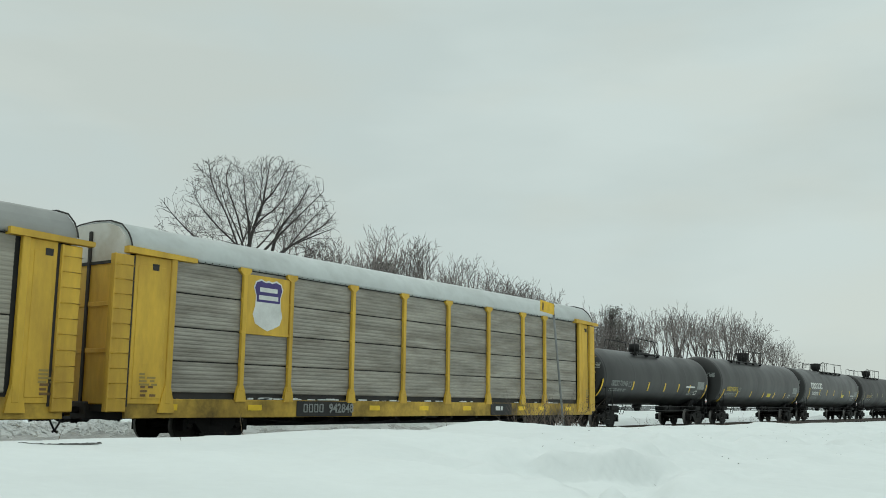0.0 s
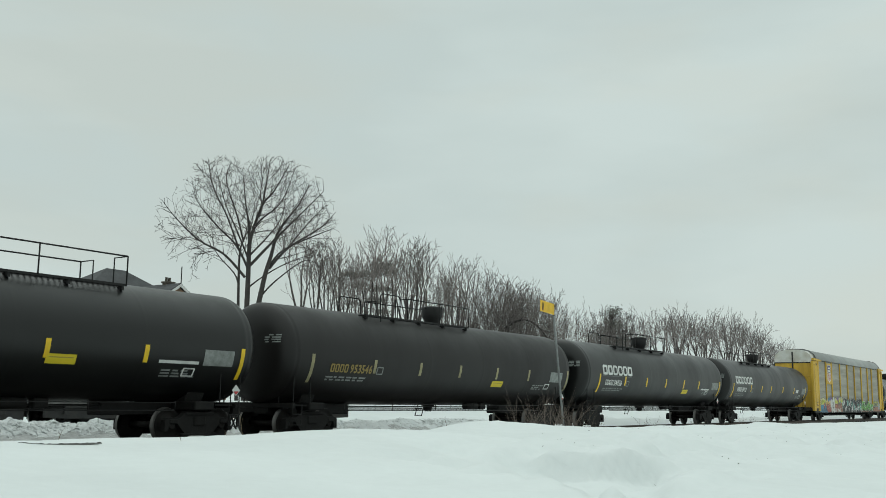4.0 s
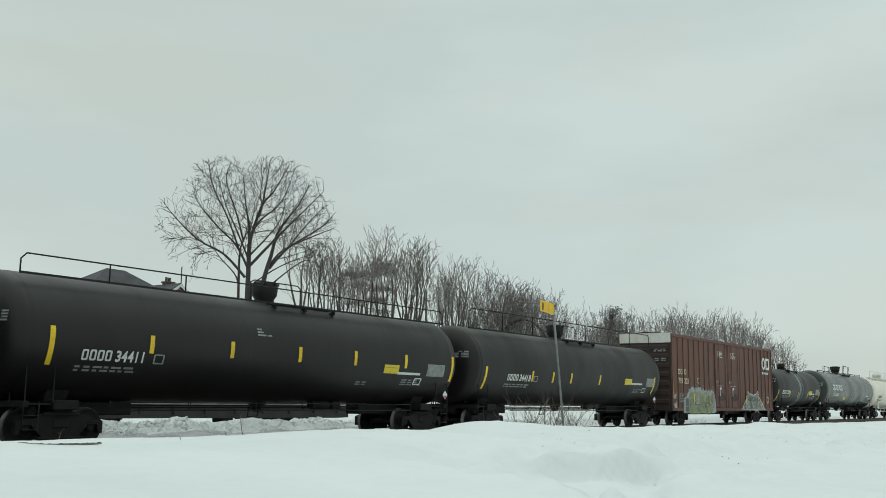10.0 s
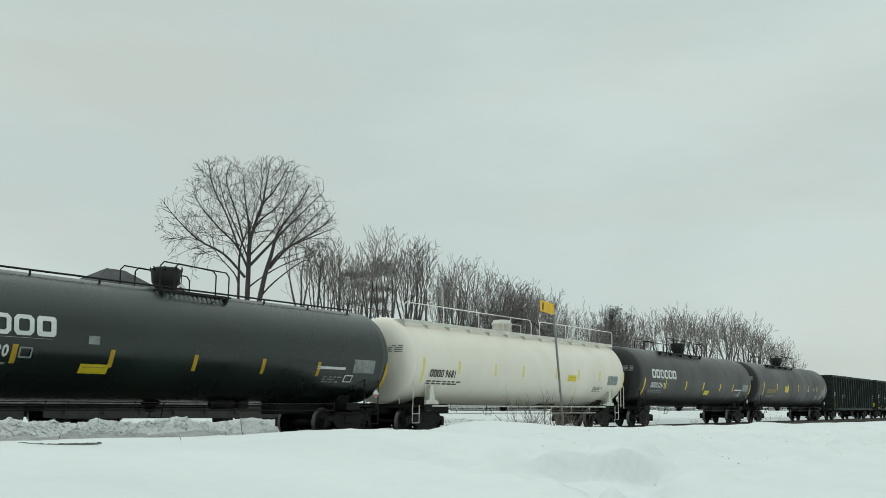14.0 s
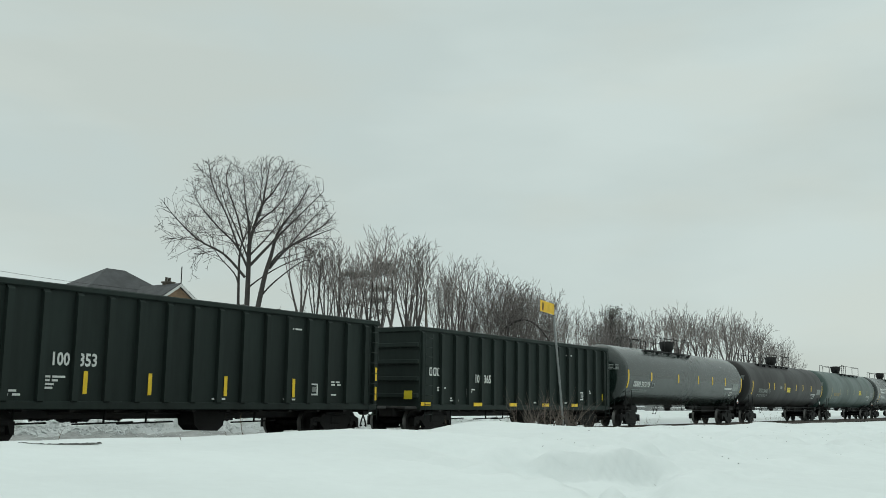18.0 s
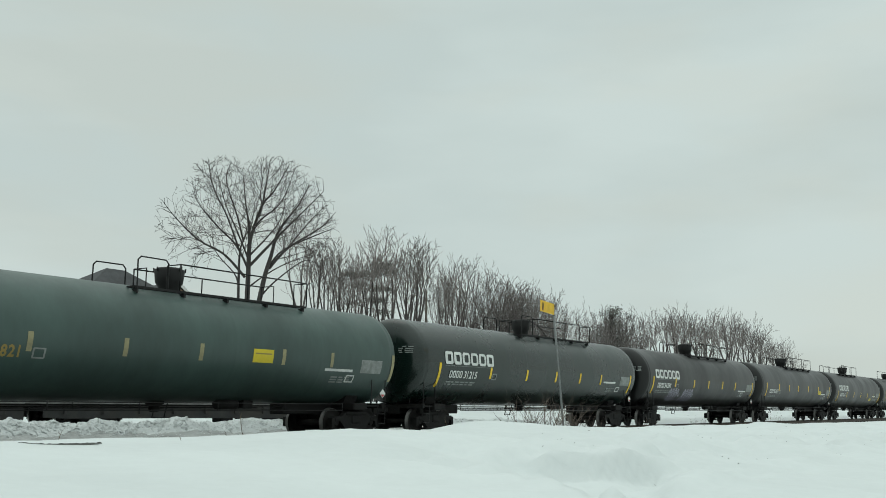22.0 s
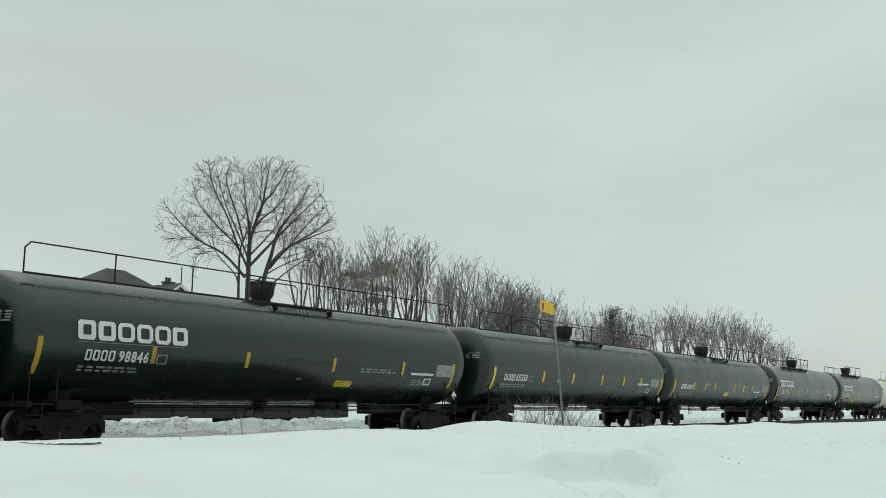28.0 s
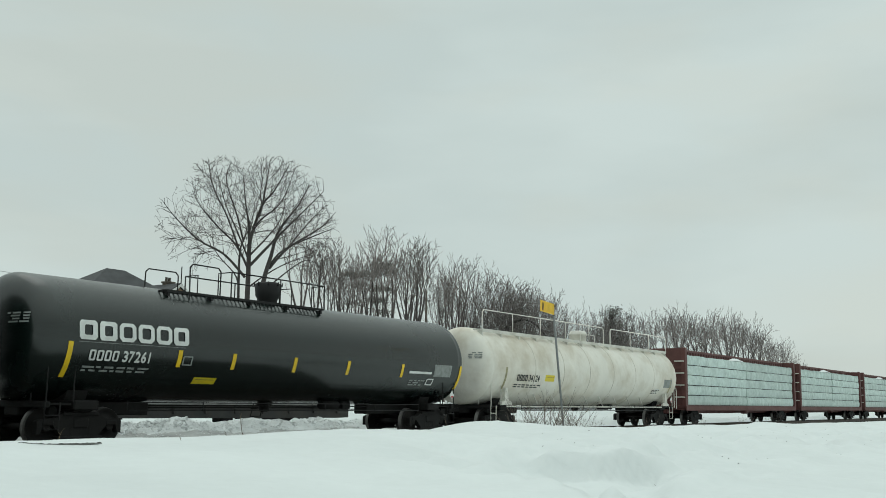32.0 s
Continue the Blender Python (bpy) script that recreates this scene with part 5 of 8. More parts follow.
M["wrap"] = material("pale_green_lumber_wrap", (0.50, 0.60, 0.57), 0.45, vary=0.12, scale=1.6, dirt=(0.30, 0.38, 0.36), dirt_amount=0.7, dirt_scale=2.5, bump=0.5, bump_scale=5, rand=0.10)
M["strap"] = material("dark_strap", (0.03, 0.035, 0.035), 0.6, vary=0.2, scale=5)
M["shield_blue"] = material("navy_shield_paint", (0.045, 0.03, 0.16), 0.5, vary=0.15, scale=2)
M["shield_red"] = material("red_stripe_paint", (0.40, 0.05, 0.04), 0.5, vary=0.15, scale=2)
M["faded_cream"] = material("cream_stencil_paint", (0.50, 0.44, 0.30), 0.6, vary=0.2, scale=3)
SPRAY = {"black": (0.025, 0.025, 0.027), "white": (0.62, 0.62, 0.60), "rust": (0.33, 0.15, 0.10), "green": (0.09, 0.36, 0.035), "lime": (0.55, 0.58, 0.06), "orange": (0.48, 0.20, 0.10),
         "blue": (0.06, 0.24, 0.38), "purple": (0.20, 0.11, 0.30), "olive": (0.23, 0.27, 0.125), "silver": (0.38, 0.39, 0.36), "red": (0.36, 0.07, 0.06), "cream": (0.60, 0.55, 0.28), "mauve": (0.40, 0.385, 0.47), "moss": (0.17, 0.20, 0.10), "slate": (0.07, 0.085, 0.075), "fog": (0.33, 0.345, 0.34), "ash": (0.19, 0.20, 0.19),
         "pond": (0.04, 0.15, 0.24), "leaf": (0.30, 0.36, 0.10), "amber": (0.52, 0.36, 0.07), "shadow": (0.05, 0.045, 0.045), "mint": (0.05, 0.44, 0.35), "smoke": (0.10, 0.092, 0.13), "blush": (0.50, 0.27, 0.26)}
for _k, _c in SPRAY.items():
    _c = tuple(0.90 * q + 0.10 * (0.30 if sum(_c) > 0.15 else 0.05) for q in _c)
    M["spray_" + _k] = material("spray_paint_" + _k, _c, 0.6, vary=0.22, scale=2.5, dirt=tuple(q * 0.5 for q in _c), dirt_amount=0.4, dirt_scale=3)


def blob(rnd, x, z, rx, rz, n=12, rough=0.22):
    return [(x + rx * math.cos(6.2832 * i / n) * (1 + rnd.uniform(-rough, rough)), z + rz * math.sin(6.2832 * i / n) * (1 + rnd.uniform(-rough, rough))) for i in range(n)]


def tilted(pts, cx, cz, a):
    c, s = math.cos(a), math.sin(a)
    return [(cx + (x - cx) * c - (z - cz) * s, cz + (x - cx) * s + (z - cz) * c) for x, z in pts]


def block_bar(xa, za, xb, zb, w):
    a = math.atan2(zb - za, xb - xa)
    nx, nz = -math.sin(a) * w, math.cos(a) * w
    return [(xa + nx, za + nz), (xa - nx, za - nz), (xb - nx * 1.2, zb - nz * 1.2), (xb + nx * 1.2, zb + nz * 1.2)]


class Paint:
    """Spray paint on one car's side, laid coat over coat without letters."""

    def __init__(self, to, seed, lift=0.006):
        self.to, self.rnd, self.lift = to, random.Random(seed), lift
        self.b, self.names = Mesh(), []

    def lay(self, name, pts):
        if name not in self.names:
            self.names.append(name)
        self.b.slot = self.names.index(name)
        self.lift += 0.00007
        outline(self.b, pts, self.to, self.lift)

    def oval(self, name, x, z, rx, rz, tilt=0.0, edge="", w=0.022, rough=0.03):
        if edge:
            self.lay(edge, tilted(blob(self.rnd, x, z, rx + w, rz + w, 22, rough), x, z, tilt))
        self.lay(name, tilted(blob(self.rnd, x, z, rx, rz, 22, rough), x, z, tilt))

    def patch(self, name, low, crest, rough=0.06, drops=30):
        """A field between a level foot and a crest of (x, z) places, with a sprayed edge."""
        r = self.rnd
        top = []
        for (xa, za), (xb, zb) in zip(crest[:-1], crest[1:]):
            n = max(2, int(abs(xb - xa) / 0.07))
            top += [(xa + (xb - xa) * k / n + r.uniform(-0.02, 0.02), za + (zb - za) * k / n + r.gauss(0, rough * 0.6)) for k in range(n)]
        foot = [(crest[-1][0] - (crest[-1][0] - crest[0][0]) * k / 12, low + r.uniform(-0.5, 0.5) * rough) for k in range(13)]
        self.lay(name, top + foot)
        for k in range(drops):
            x, z = r.choice(top)
            q = r.uniform(0.008, 0.03)
            self.lay(name, blob(r, x + r.gauss(0, 0.04), z + abs(r.gauss(0, rough)), q, q, 6, 0.3))

    def line(self, name, pts, w=0.02):
        """A ribbon along pts, thinner at both ends."""
        left, right = [], []
        for k, (x, z) in enumerate(pts):
            (xa, za), (xb, zb) = pts[max(k - 1, 0)], pts[min(k + 1, len(pts) - 1)]
            d = math.hypot(xb - xa, zb - za) or 1
            q = w * (0.5 if k in (0, len(pts) - 1) else 1)
            left.append((x - (zb - za) / d * q, z + (xb - xa) / d * q))
            right.append((x + (zb - za) / d * q, z - (xb - xa) / d * q))
        for k in range(len(pts) - 1):
            self.lift -= 0.00007 if k else 0
            self.lay(name, [left[k], right[k], right[k + 1], left[k + 1]])

    def arc(self, name, x, z, rx, rz, a0, a1, tilt=0.0, w=0.02, n=14):
        pts = [(x + rx * math.cos(math.radians(a0 + (a1 - a0) * k / n)), z + rz * math.sin(math.radians(a0 + (a1 - a0) * k / n))) for k in range(n + 1)]
        self.line(name, tilted(pts, x, z, tilt), w)

    def leaf(self, name, x, z, w, h, tilt, edge="", e=0.02):
        for nm, g in ((edge, e), (name, 0.0)):
            if nm:
                pts = [(x + (w + g) * math.sin(3.1416 * k / 8) * q, z + q * 0 + (h + g) * (k / 4 - 1)) for q, row in ((1, range(9)), (-1, range(7, 0, -1))) for k in row]
                self.lay(nm, tilted(pts, x, z, tilt))

    def done(self, car, label):
        return part("sprayed_graffiti", self.b.done("sprayed_graffiti", *[M["spray_" + n] for n in self.names], fix=False), car, label, kind="stuff")


def bubble_graffiti(car, to):
    """Rounded bodies in yellow, orange, red and white over blue."""
    p = Paint(to, 5)
    p.patch("blue", 0.70, [(-11.72, 1.25), (-10.9, 1.30), (-10.1, 1.35), (-9.2, 1.25), (-8.9, 1.0)])
    p.patch("pond", 0.70, [(-11.2, 0.95), (-10.2, 1.02), (-9.1, 0.9)])
    p.patch("blue", 1.45, [(-9.5, 1.75), (-9.0, 1.86), (-8.3, 1.84)], drops=50)
    p.patch("purple", 1.40, [(-8.75, 1.72), (-8.3, 1.90), (-7.7, 1.85), (-7.4, 1.6)], drops=60)
    p.oval("cream", -10.75, 1.58, 0.88, 0.27, 0.06, "shadow")
    p.oval("lime", -10.7, 1.53, 0.82, 0.17, 0.04)
    p.oval("cream", -11.42, 1.46, 0.36, 0.15, -0.35, "shadow")
    p.oval("leaf", -11.40, 1.43, 0.26, 0.09, -0.35)
    for k in range(5):
        p.arc("shadow", -10.8 + 0.02 * k, 1.50 + 0.05 * k, 0.8 - 0.1 * k, 0.05, 200, 340, w=0.006)
    p.oval("red", -10.32, 1.22, 0.22, 0.20, 0.3, "shadow")
    p.oval("cream", -10.36, 1.27, 0.08, 0.05)
    p.oval("orange", -9.25, 1.36, 0.66, 0.26, 0.0, "shadow")
    p.oval("cream", -9.35, 1.53, 0.42, 0.13, -0.1)
    p.oval("amber", -9.3, 1.46, 0.5, 0.12, 0.0)
    p.oval("orange", -8.45, 1.32, 0.36, 0.34, 0.2, "shadow")
    p.oval("cream", -8.45, 1.55, 0.28, 0.14)
    p.oval("red", -9.0, 1.05, 0.70, 0.28, -0.1, "shadow")
    p.oval("rust", -8.35, 1.02, 0.42, 0.30, 0.1)
    p.patch("red", 0.74, [(-9.3, 0.95), (-8.8, 1.0), (-8.2, 0.95)], drops=10)
    for k in range(14):
        p.oval("cream", p.rnd.uniform(-9.6, -8.1), p.rnd.uniform(0.85, 1.25), 0.03, 0.03)
    for x, z, rx, rz in ((-7.25, 1.80, 0.28, 0.19), (-7.86, 1.38, 0.42, 0.40), (-7.02, 1.38, 0.46, 0.42), (-7.75, 0.90, 0.30, 0.22), (-7.15, 0.88, 0.34, 0.20)):
        p.oval("white", x, z, rx, rz, 0.0, "shadow")
    for x in (-7.62, -7.30):
        p.arc("shadow", x, 1.40, 0.10, 0.16, 20, 200, w=0.012)
        p.arc("ash", x, 1.30, 0.12, 0.10, 180, 330, w=0.02)
    for x in (-8.05, -6.9):
        p.arc("silver", x, 1.28, 0.22, 0.18, 190, 330, w=0.02)
    p.patch("purple", 1.45, [(-6.6, 1.80), (-6.0, 1.92), (-5.4, 1.9), (-5.2, 1.7)], drops=60)
    p.patch("blue", 1.50, [(-5.3, 1.85), (-4.8, 2.02), (-4.3, 1.9)], drops=40)
    p.patch("rust", 0.74, [(-6.85, 1.45), (-6.2, 1.55), (-5.4, 1.42), (-4.3, 1.5), (-4.15, 1.1)], drops=20)
    for x, z, rx, rz, c in ((-6.45, 1.64, 0.42, 0.26, "cream"), (-5.22, 1.72, 0.30, 0.24, "cream"), (-4.45, 1.74, 0.42, 0.26, "cream"), (-5.85, 1.52, 0.24, 0.18, "amber")):
        p.oval(c, x, z, rx, rz, 0.0, "shadow")
        p.oval("lime", x, z - rz * 0.35, rx * 0.85, rz * 0.45, rough=0.08)
    for x, z, r_, c in ((-6.5, 1.10, 0.33, "orange"), (-5.95, 1.18, 0.26, "red"), (-5.55, 1.05, 0.30, "rust"), (-5.2, 1.32, 0.24, "ash"), (-4.85, 1.10, 0.30, "rust"), (-4.45, 1.25, 0.26, "orange"), (-5.5, 1.45, 0.18, "ash")):
        p.oval(c, x, z, r_, r_ * 0.85, 0.0, "shadow")
        p.oval("rust", x + 0.04, z - r_ * 0.3, r_ * 0.7, r_ * 0.4, rough=0.15)
        p.arc("shadow", x, z, r_ * 0.6, r_ * 0.5, p.rnd.uniform(0, 180), p.rnd.uniform(220, 330), w=0.010)
    p.done(car, "rounded bodies in yellow, orange, red and white spray paint")


def spiky_graffiti(car, to):
    """White strokes and teal drops on black."""
    p = Paint(to, 8)
    p.patch("black", 0.74, [(-4.25, 1.55), (-3.6, 1.8), (-3.0, 1.95), (-2.2, 1.75), (-1.5, 1.9), (-0.6, 1.8), (0.2, 1.9), (1.2, 1.75), (2.2, 1.85), (3.0, 1.9), (3.5, 1.6)], drops=20)
    r = p.rnd
    for x in (-4.0, -2.15, -1.55, -0.5, 0.5, 2.0, 2.9):
        p.leaf("mint", x + r.uniform(-0.1, 0.1), r.uniform(1.10, 1.5), r.uniform(0.15, 0.24), r.uniform(0.28, 0.42), r.uniform(-0.3, 0.3))
    for k in range(30):
        x = -4.0 + 7.3 * k / 29
        p.leaf("white", x + r.uniform(-0.1, 0.1), r.choice((0.95, 1.05, 1.35, 1.6)), r.uniform(0.045, 0.11), r.uniform(0.14, 0.34), r.uniform(-0.7, 0.5))
    for k in range(16):
        x = -4.0 + 7.2 * k / 15
        p.arc("white", x, r.uniform(1.0, 1.7), r.uniform(0.08, 0.2), r.uniform(0.08, 0.16), r.uniform(0, 180), r.uniform(260, 420), r.uniform(-0.5, 0.5), w=0.026)
    for k in range(12):
        x = -3.8 + 0.6 * k
        p.arc("slate", x, r.uniform(0.9, 1.3), 0.25, 0.18, r.uniform(0, 90), r.uniform(180, 300), 0.0, w=0.03)
    for x in (-3.9, -2.9, -1.7, -0.4, 0.6, 1.7, 2.7):
        h = r.uniform(1.85, 2.1)
        p.line("white", [(x - 0.42, h - 0.32), (x - 0.2, h - 0.06), (x, h + 0.02), (x + 0.2, h - 0.10), (x + 0.40, h - 0.30)], 0.018)
        p.arc("white", x - 0.45, h - 0.28, 0.07, 0.10, 0, 330, w=0.014)
    p.done(car, "white strokes and teal drops sprayed on black")


def green_graffiti(car, to):
    """Slanting green bars with black shade and white strokes, a small yellow piece beyond."""
    p = Paint(to, 9)
    r = p.rnd
    p.patch("rust", 0.74, [(2.6, 0.95), (4.0, 1.05), (5.5, 0.95), (7.0, 1.05), (9.2, 1.15), (11.2, 1.3), (11.6, 1.0)], 0.05, 40)
    p.patch("black", 0.80, [(3.2, 1.2), (3.8, 1.70), (4.6, 1.62), (5.6, 1.55), (6.4, 1.72), (7.4, 1.5), (8.5, 1.2)], 0.04, 20)
    bars = [(3.3, 1.05, 4.3, 1.22, 0.13), (3.6, 0.85, 3.9, 1.70, 0.16), (4.0, 1.62, 5.0, 1.50, 0.10), (4.6, 0.88, 4.9, 1.40, 0.15), (4.9, 0.95, 5.7, 1.12, 0.10), (5.6, 0.85, 5.8, 1.45, 0.12),
            (6.0, 1.05, 6.5, 1.68, 0.15), (6.4, 1.62, 7.2, 1.30, 0.13), (6.3, 0.90, 7.1, 1.10, 0.12), (7.2, 0.88, 7.5, 1.40, 0.14), (7.6, 1.25, 8.5, 1.32, 0.10), (7.9, 0.90, 8.4, 1.15, 0.11)]
    for xa, za, xb, zb, w in bars:
        p.lay("black", block_bar(xa + 0.07, za - 0.06, xb + 0.07, zb - 0.06, w * 1.3 + 0.03))
    for xa, za, xb, zb, w in bars:
        p.lay("green", block_bar(xa, za, xb, zb, w * 1.3))
    for xa, za, xb, zb, w in bars:
        p.lay("leaf" if r.random() < 0.4 else "moss", block_bar(xa + 0.02, za - w * 0.6, xb, zb - w * 0.6, w * 0.25))
        if r.random() < 0.7:
            p.line("white", [(xa, za + w), ((xa + xb) / 2, (za + zb) / 2 + w + 0.03), (xb, zb + w)], 0.022)
    for k in range(14):
        p.arc("white", r.uniform(3.4, 8.4), r.uniform(0.9, 1.5), r.uniform(0.08, 0.2), r.uniform(0.05, 0.14), r.uniform(0, 180), r.uniform(230, 360), r.uniform(-0.6, 0.6), w=0.018)
    for x in (3.5, 4.9, 6.3, 7.8):
        p.line("silver", [(x, 0.84), (x + 0.25, 0.82), (x + 0.5, 0.84)], 0.03)
    p.patch("ash", 1.20, [(8.6, 1.55), (9.2, 1.78), (10.2, 1.80), (10.9, 1.62)], 0.05, 40)
    for k in range(4):
        x = 8.95 + 0.48 * k
        p.arc("shadow", x, 1.52, 0.16, 0.17, 0, 360, r.uniform(-0.3, 0.3), w=0.075)
        p.arc("lime", x, 1.52, 0.16, 0.17, 0, r.choice((260, 360)), r.uniform(-0.3, 0.3), w=0.05)
    p.patch("fog", 0.95, [(10.7, 1.3), (11.0, 1.72), (11.3, 1.70), (11.55, 1.3)], 0.06, 40)
    for k in range(5):
        p.arc("white", r.uniform(10.8, 11.5), r.uniform(1.1, 1.6), 0.12, 0.15, 0, r.uniform(200, 320), r.uniform(-0.8, 0.8), w=0.025)
    p.done(car, "green bars with white strokes beside a small yellow piece")


def faint_graffiti(car, to):
    """Worn smudges of old paint on a black tank."""
    p = Paint(to, 16, 0.010)
    r = p.rnd
    p.patch("smoke", 2.30, [(3.15, 2.42), (3.5, 2.50), (3.9, 2.40)], 0.05, 30)
    for x, z, w, c in ((3.4, 2.42, 0.30, "ash"), (5.0, 2.45, 0.35, "ash"), (5.4, 1.98, 0.45, "pond"), (6.4, 2.30, 0.70, "slate"), (7.4, 2.85, 0.40, "smoke"), (4.1, 2.10, 0.35, "smoke"), (6.0, 1.75, 0.40, "slate")):
        for k in range(5):
            p.arc(c, x + r.uniform(-w, w), z + r.uniform(-0.08, 0.08), w * r.uniform(0.3, 0.8), r.uniform(0.03, 0.10), r.uniform(0, 180), r.uniform(220, 380), r.uniform(-0.4, 0.4), w=r.uniform(0.012, 0.03))
    p.done(car, "worn faint smudges of spray paint")
    part("placard_plate", sheet(Mesh(), -0.28, 0.28, 1.62, 1.94, to, lift=0.014).done("placard_plate", M["spray_blush"]), car, "faded pink paper notice", at=(6.05, 0, 0))


def mossy_graffiti(car, to):
    """A green piece in a pale cloud, and pale smudges beside it."""
    p = Paint(to, 61)
    for x, z in ((-8.98, 1.62), (-8.92, 1.12)):
        p.patch("fog", z - 0.12, [(x - 0.18, z), (x, z + 0.10), (x + 0.22, z + 0.06)], 0.05, 40)
    p.patch("fog", 0.72, [(-7.78, 1.05), (-7.6, 1.62), (-7.05, 1.80), (-6.9, 2.08), (-6.5, 2.18), (-5.9, 2.12), (-5.2, 2.20), (-4.6, 2.06), (-3.9, 1.98), (-3.2, 2.08), (-2.75, 1.95), (-2.5, 1.5), (-2.45, 0.95)], 0.09, 160)
    p.patch("olive", 0.68, [(-6.95, 1.2), (-6.85, 1.85), (-6.2, 1.92), (-5.4, 1.95), (-4.7, 1.80), (-4.0, 1.72), (-3.4, 1.6), (-3.2, 1.0)], 0.05, 90)
    p.patch("slate", 1.10, [(-7.45, 1.45), (-7.2, 1.52), (-6.95, 1.45)], 0.04, 30)
    p.patch("slate", 0.80, [(-7.5, 1.02), (-7.2, 1.06), (-6.9, 1.0)], 0.03, 20)
    r = p.rnd
    for k in range(26):
        x, z = r.uniform(-6.8, -3.3), r.uniform(0.85, 1.75)
        p.arc(r.choice(("moss", "moss", "slate", "fog", "olive")), x, z, r.uniform(0.12, 0.42), r.uniform(0.10, 0.3), r.uniform(0, 200), r.uniform(240, 420), r.uniform(-0.6, 0.6), w=r.uniform(0.02, 0.06))
    for k in range(12):
        x, z = r.uniform(-6.7, -3.4), r.uniform(0.85, 1.6)
        p.oval(r.choice(("moss", "slate", "moss")), x, z, r.uniform(0.10, 0.26), r.uniform(0.06, 0.14), r.uniform(-0.8, 0.8), rough=0.14)
    for x, z, rx, rz in ((-6.55, 1.20, 0.32, 0.42), (-5.0, 1.45, 0.40, 0.25), (-2.95, 1.40, 0.22, 0.50), (-5.35, 1.02, 0.5, 0.25)):
        p.arc("fog", x, z, rx, rz, 40, 250, w=0.02)
        p.arc("slate", x, z, rx * 0.8, rz * 0.8, 30, 330, w=0.02)
    for k in range(10):
        x = -3.7 + 0.1 * k
        p.line("slate", [(x, 1.9 - 0.05 * (k % 3)), (x + 0.06, 1.5), (x - 0.02, 1.1)], 0.012)
    p.done(car, "olive green spray paint in a pale grey cloud")


def crown_graffiti(car, to):
    """A grey piece with a pale peaked outline."""
    p = Paint(to, 62)
    crest = [(2.6, 1.0), (3.1, 1.42), (3.65, 1.62), (3.72, 2.12), (4.1, 1.95), (4.9, 1.85), (5.5, 1.95), (5.85, 2.14), (6.15, 1.72), (6.8, 1.3), (7.3, 0.95)]
    p.patch("ash", 0.88, crest, 0.02, 20)
    p.patch("slate", 1.45, [(3.7, 1.6), (4.2, 1.78), (5.2, 1.72), (6.0, 1.6)], 0.04, 10)
    r = p.rnd
    for k in range(22):
        x, z = 3.1 + 3.7 * k / 21, r.uniform(0.98, 1.40)
        p.arc(r.choice(("white", "slate", "black", "fog")), x, z, r.uniform(0.08, 0.2), r.uniform(0.16, 0.34), r.uniform(0, 90), r.uniform(230, 380), r.uniform(-0.4, 0.4), w=r.uniform(0.018, 0.035))
    p.line("white", [(2.5, 0.92)] + crest[:3], 0.028)
    p.line("white", crest[2:6], 0.028)
    p.line("white", crest[5:9], 0.028)
    p.line("white", crest[8:] + [(7.5, 0.90)], 0.028)
    p.arc("white", 5.4, 1.02, 0.42, 0.20, 200, 350, w=0.028)
    p.arc("white", 7.0, 1.25, 0.10, 0.22, 0, 300, w=0.02)
    p.line("fog", [(2.6, 0.92), (4.5, 0.90), (7.3, 0.92)], 0.03)
    p.done(car, "grey spray paint with a pale peaked outline")


def loop_graffiti(car, x0, n, seed):
    """Tall pale loops over a faint scribbled foot."""
    p = Paint(on_shell, seed, 0.010)
    r = p.rnd
    wide = 0.36 * n + 0.35
    for k in range(9):
        p.arc("smoke", x0 + wide * r.uniform(0.3, 0.6), r.uniform(1.28, 1.55), wide * r.uniform(0.25, 0.5), r.uniform(0.06, 0.16), r.uniform(0, 200), r.uniform(250, 400), r.uniform(-0.06, 0.06), w=0.020)
    for k in range(n * 4):
        u = x0 + 0.1 + 0.30 * r.uniform(0, n)
        p.arc("smoke", u, r.uniform(1.4, 1.7), r.uniform(0.05, 0.14), r.uniform(0.1, 0.22), r.uniform(0, 90), r.uniform(200, 380), r.uniform(-0.4, 0.2), w=0.016)
    for k in range(n):
        u = x0 + 0.15 + 0.36 * k
        p.leaf("smoke", u, 1.76, 0.09, 0.22, -0.1)
        p.arc("mauve", u, 1.80, 0.10, 0.22, -50, 215, -0.12, w=0.036)
        p.arc("mauve", u - 0.02, 1.68, 0.05, 0.16, 180, 360, 0.1, w=0.016)
    p.arc("mauve", x0 + 0.36 * n + 0.12, 1.66, 0.11, 0.08, 0, 350, w=0.026)
    p.done(car, "pale violet sprayed loops")


def corrugated(x0, x1, z0, z1, y, depth=0.018, pitch=0.105):
    """A sheet with level ribs, closed at the back."""
    n = max(2, int((z1 - z0) / pitch))
    prof = []
    for i in range(n):
        za = z0 + (z1 - z0) * i / n
        d = (z1 - z0) / n
        prof += [(y, za + d * 0.05), (y - depth, za + d * 0.25), (y - depth, za + d * 0.65), (y, za + d * 0.85)]
    prof += [(y + 0.03, z1), (y + 0.03, z0)]
    b = Mesh()
    k = len(prof)
    b.add([(x0, py, pz) for py, pz in prof] + [(x1, py, pz) for py, pz in prof], [(i, k + i, k + (i + 1) % k, (i + 1) % k) for i in range(k)])
    return b


def side_ladder(b, x, y, z0, z1, w=0.42, n=9):
    for dx in (-w / 2, w / 2):
        b.rod((x + dx, y, z0), (x + dx, y, z1), 0.016, n=5)
    for i in range(n):
        z = z0 + (z1 - z0) * (i + 0.5) / n
        b.rod((x - w / 2, y, z), (x + w / 2, y, z), 0.014, n=5)


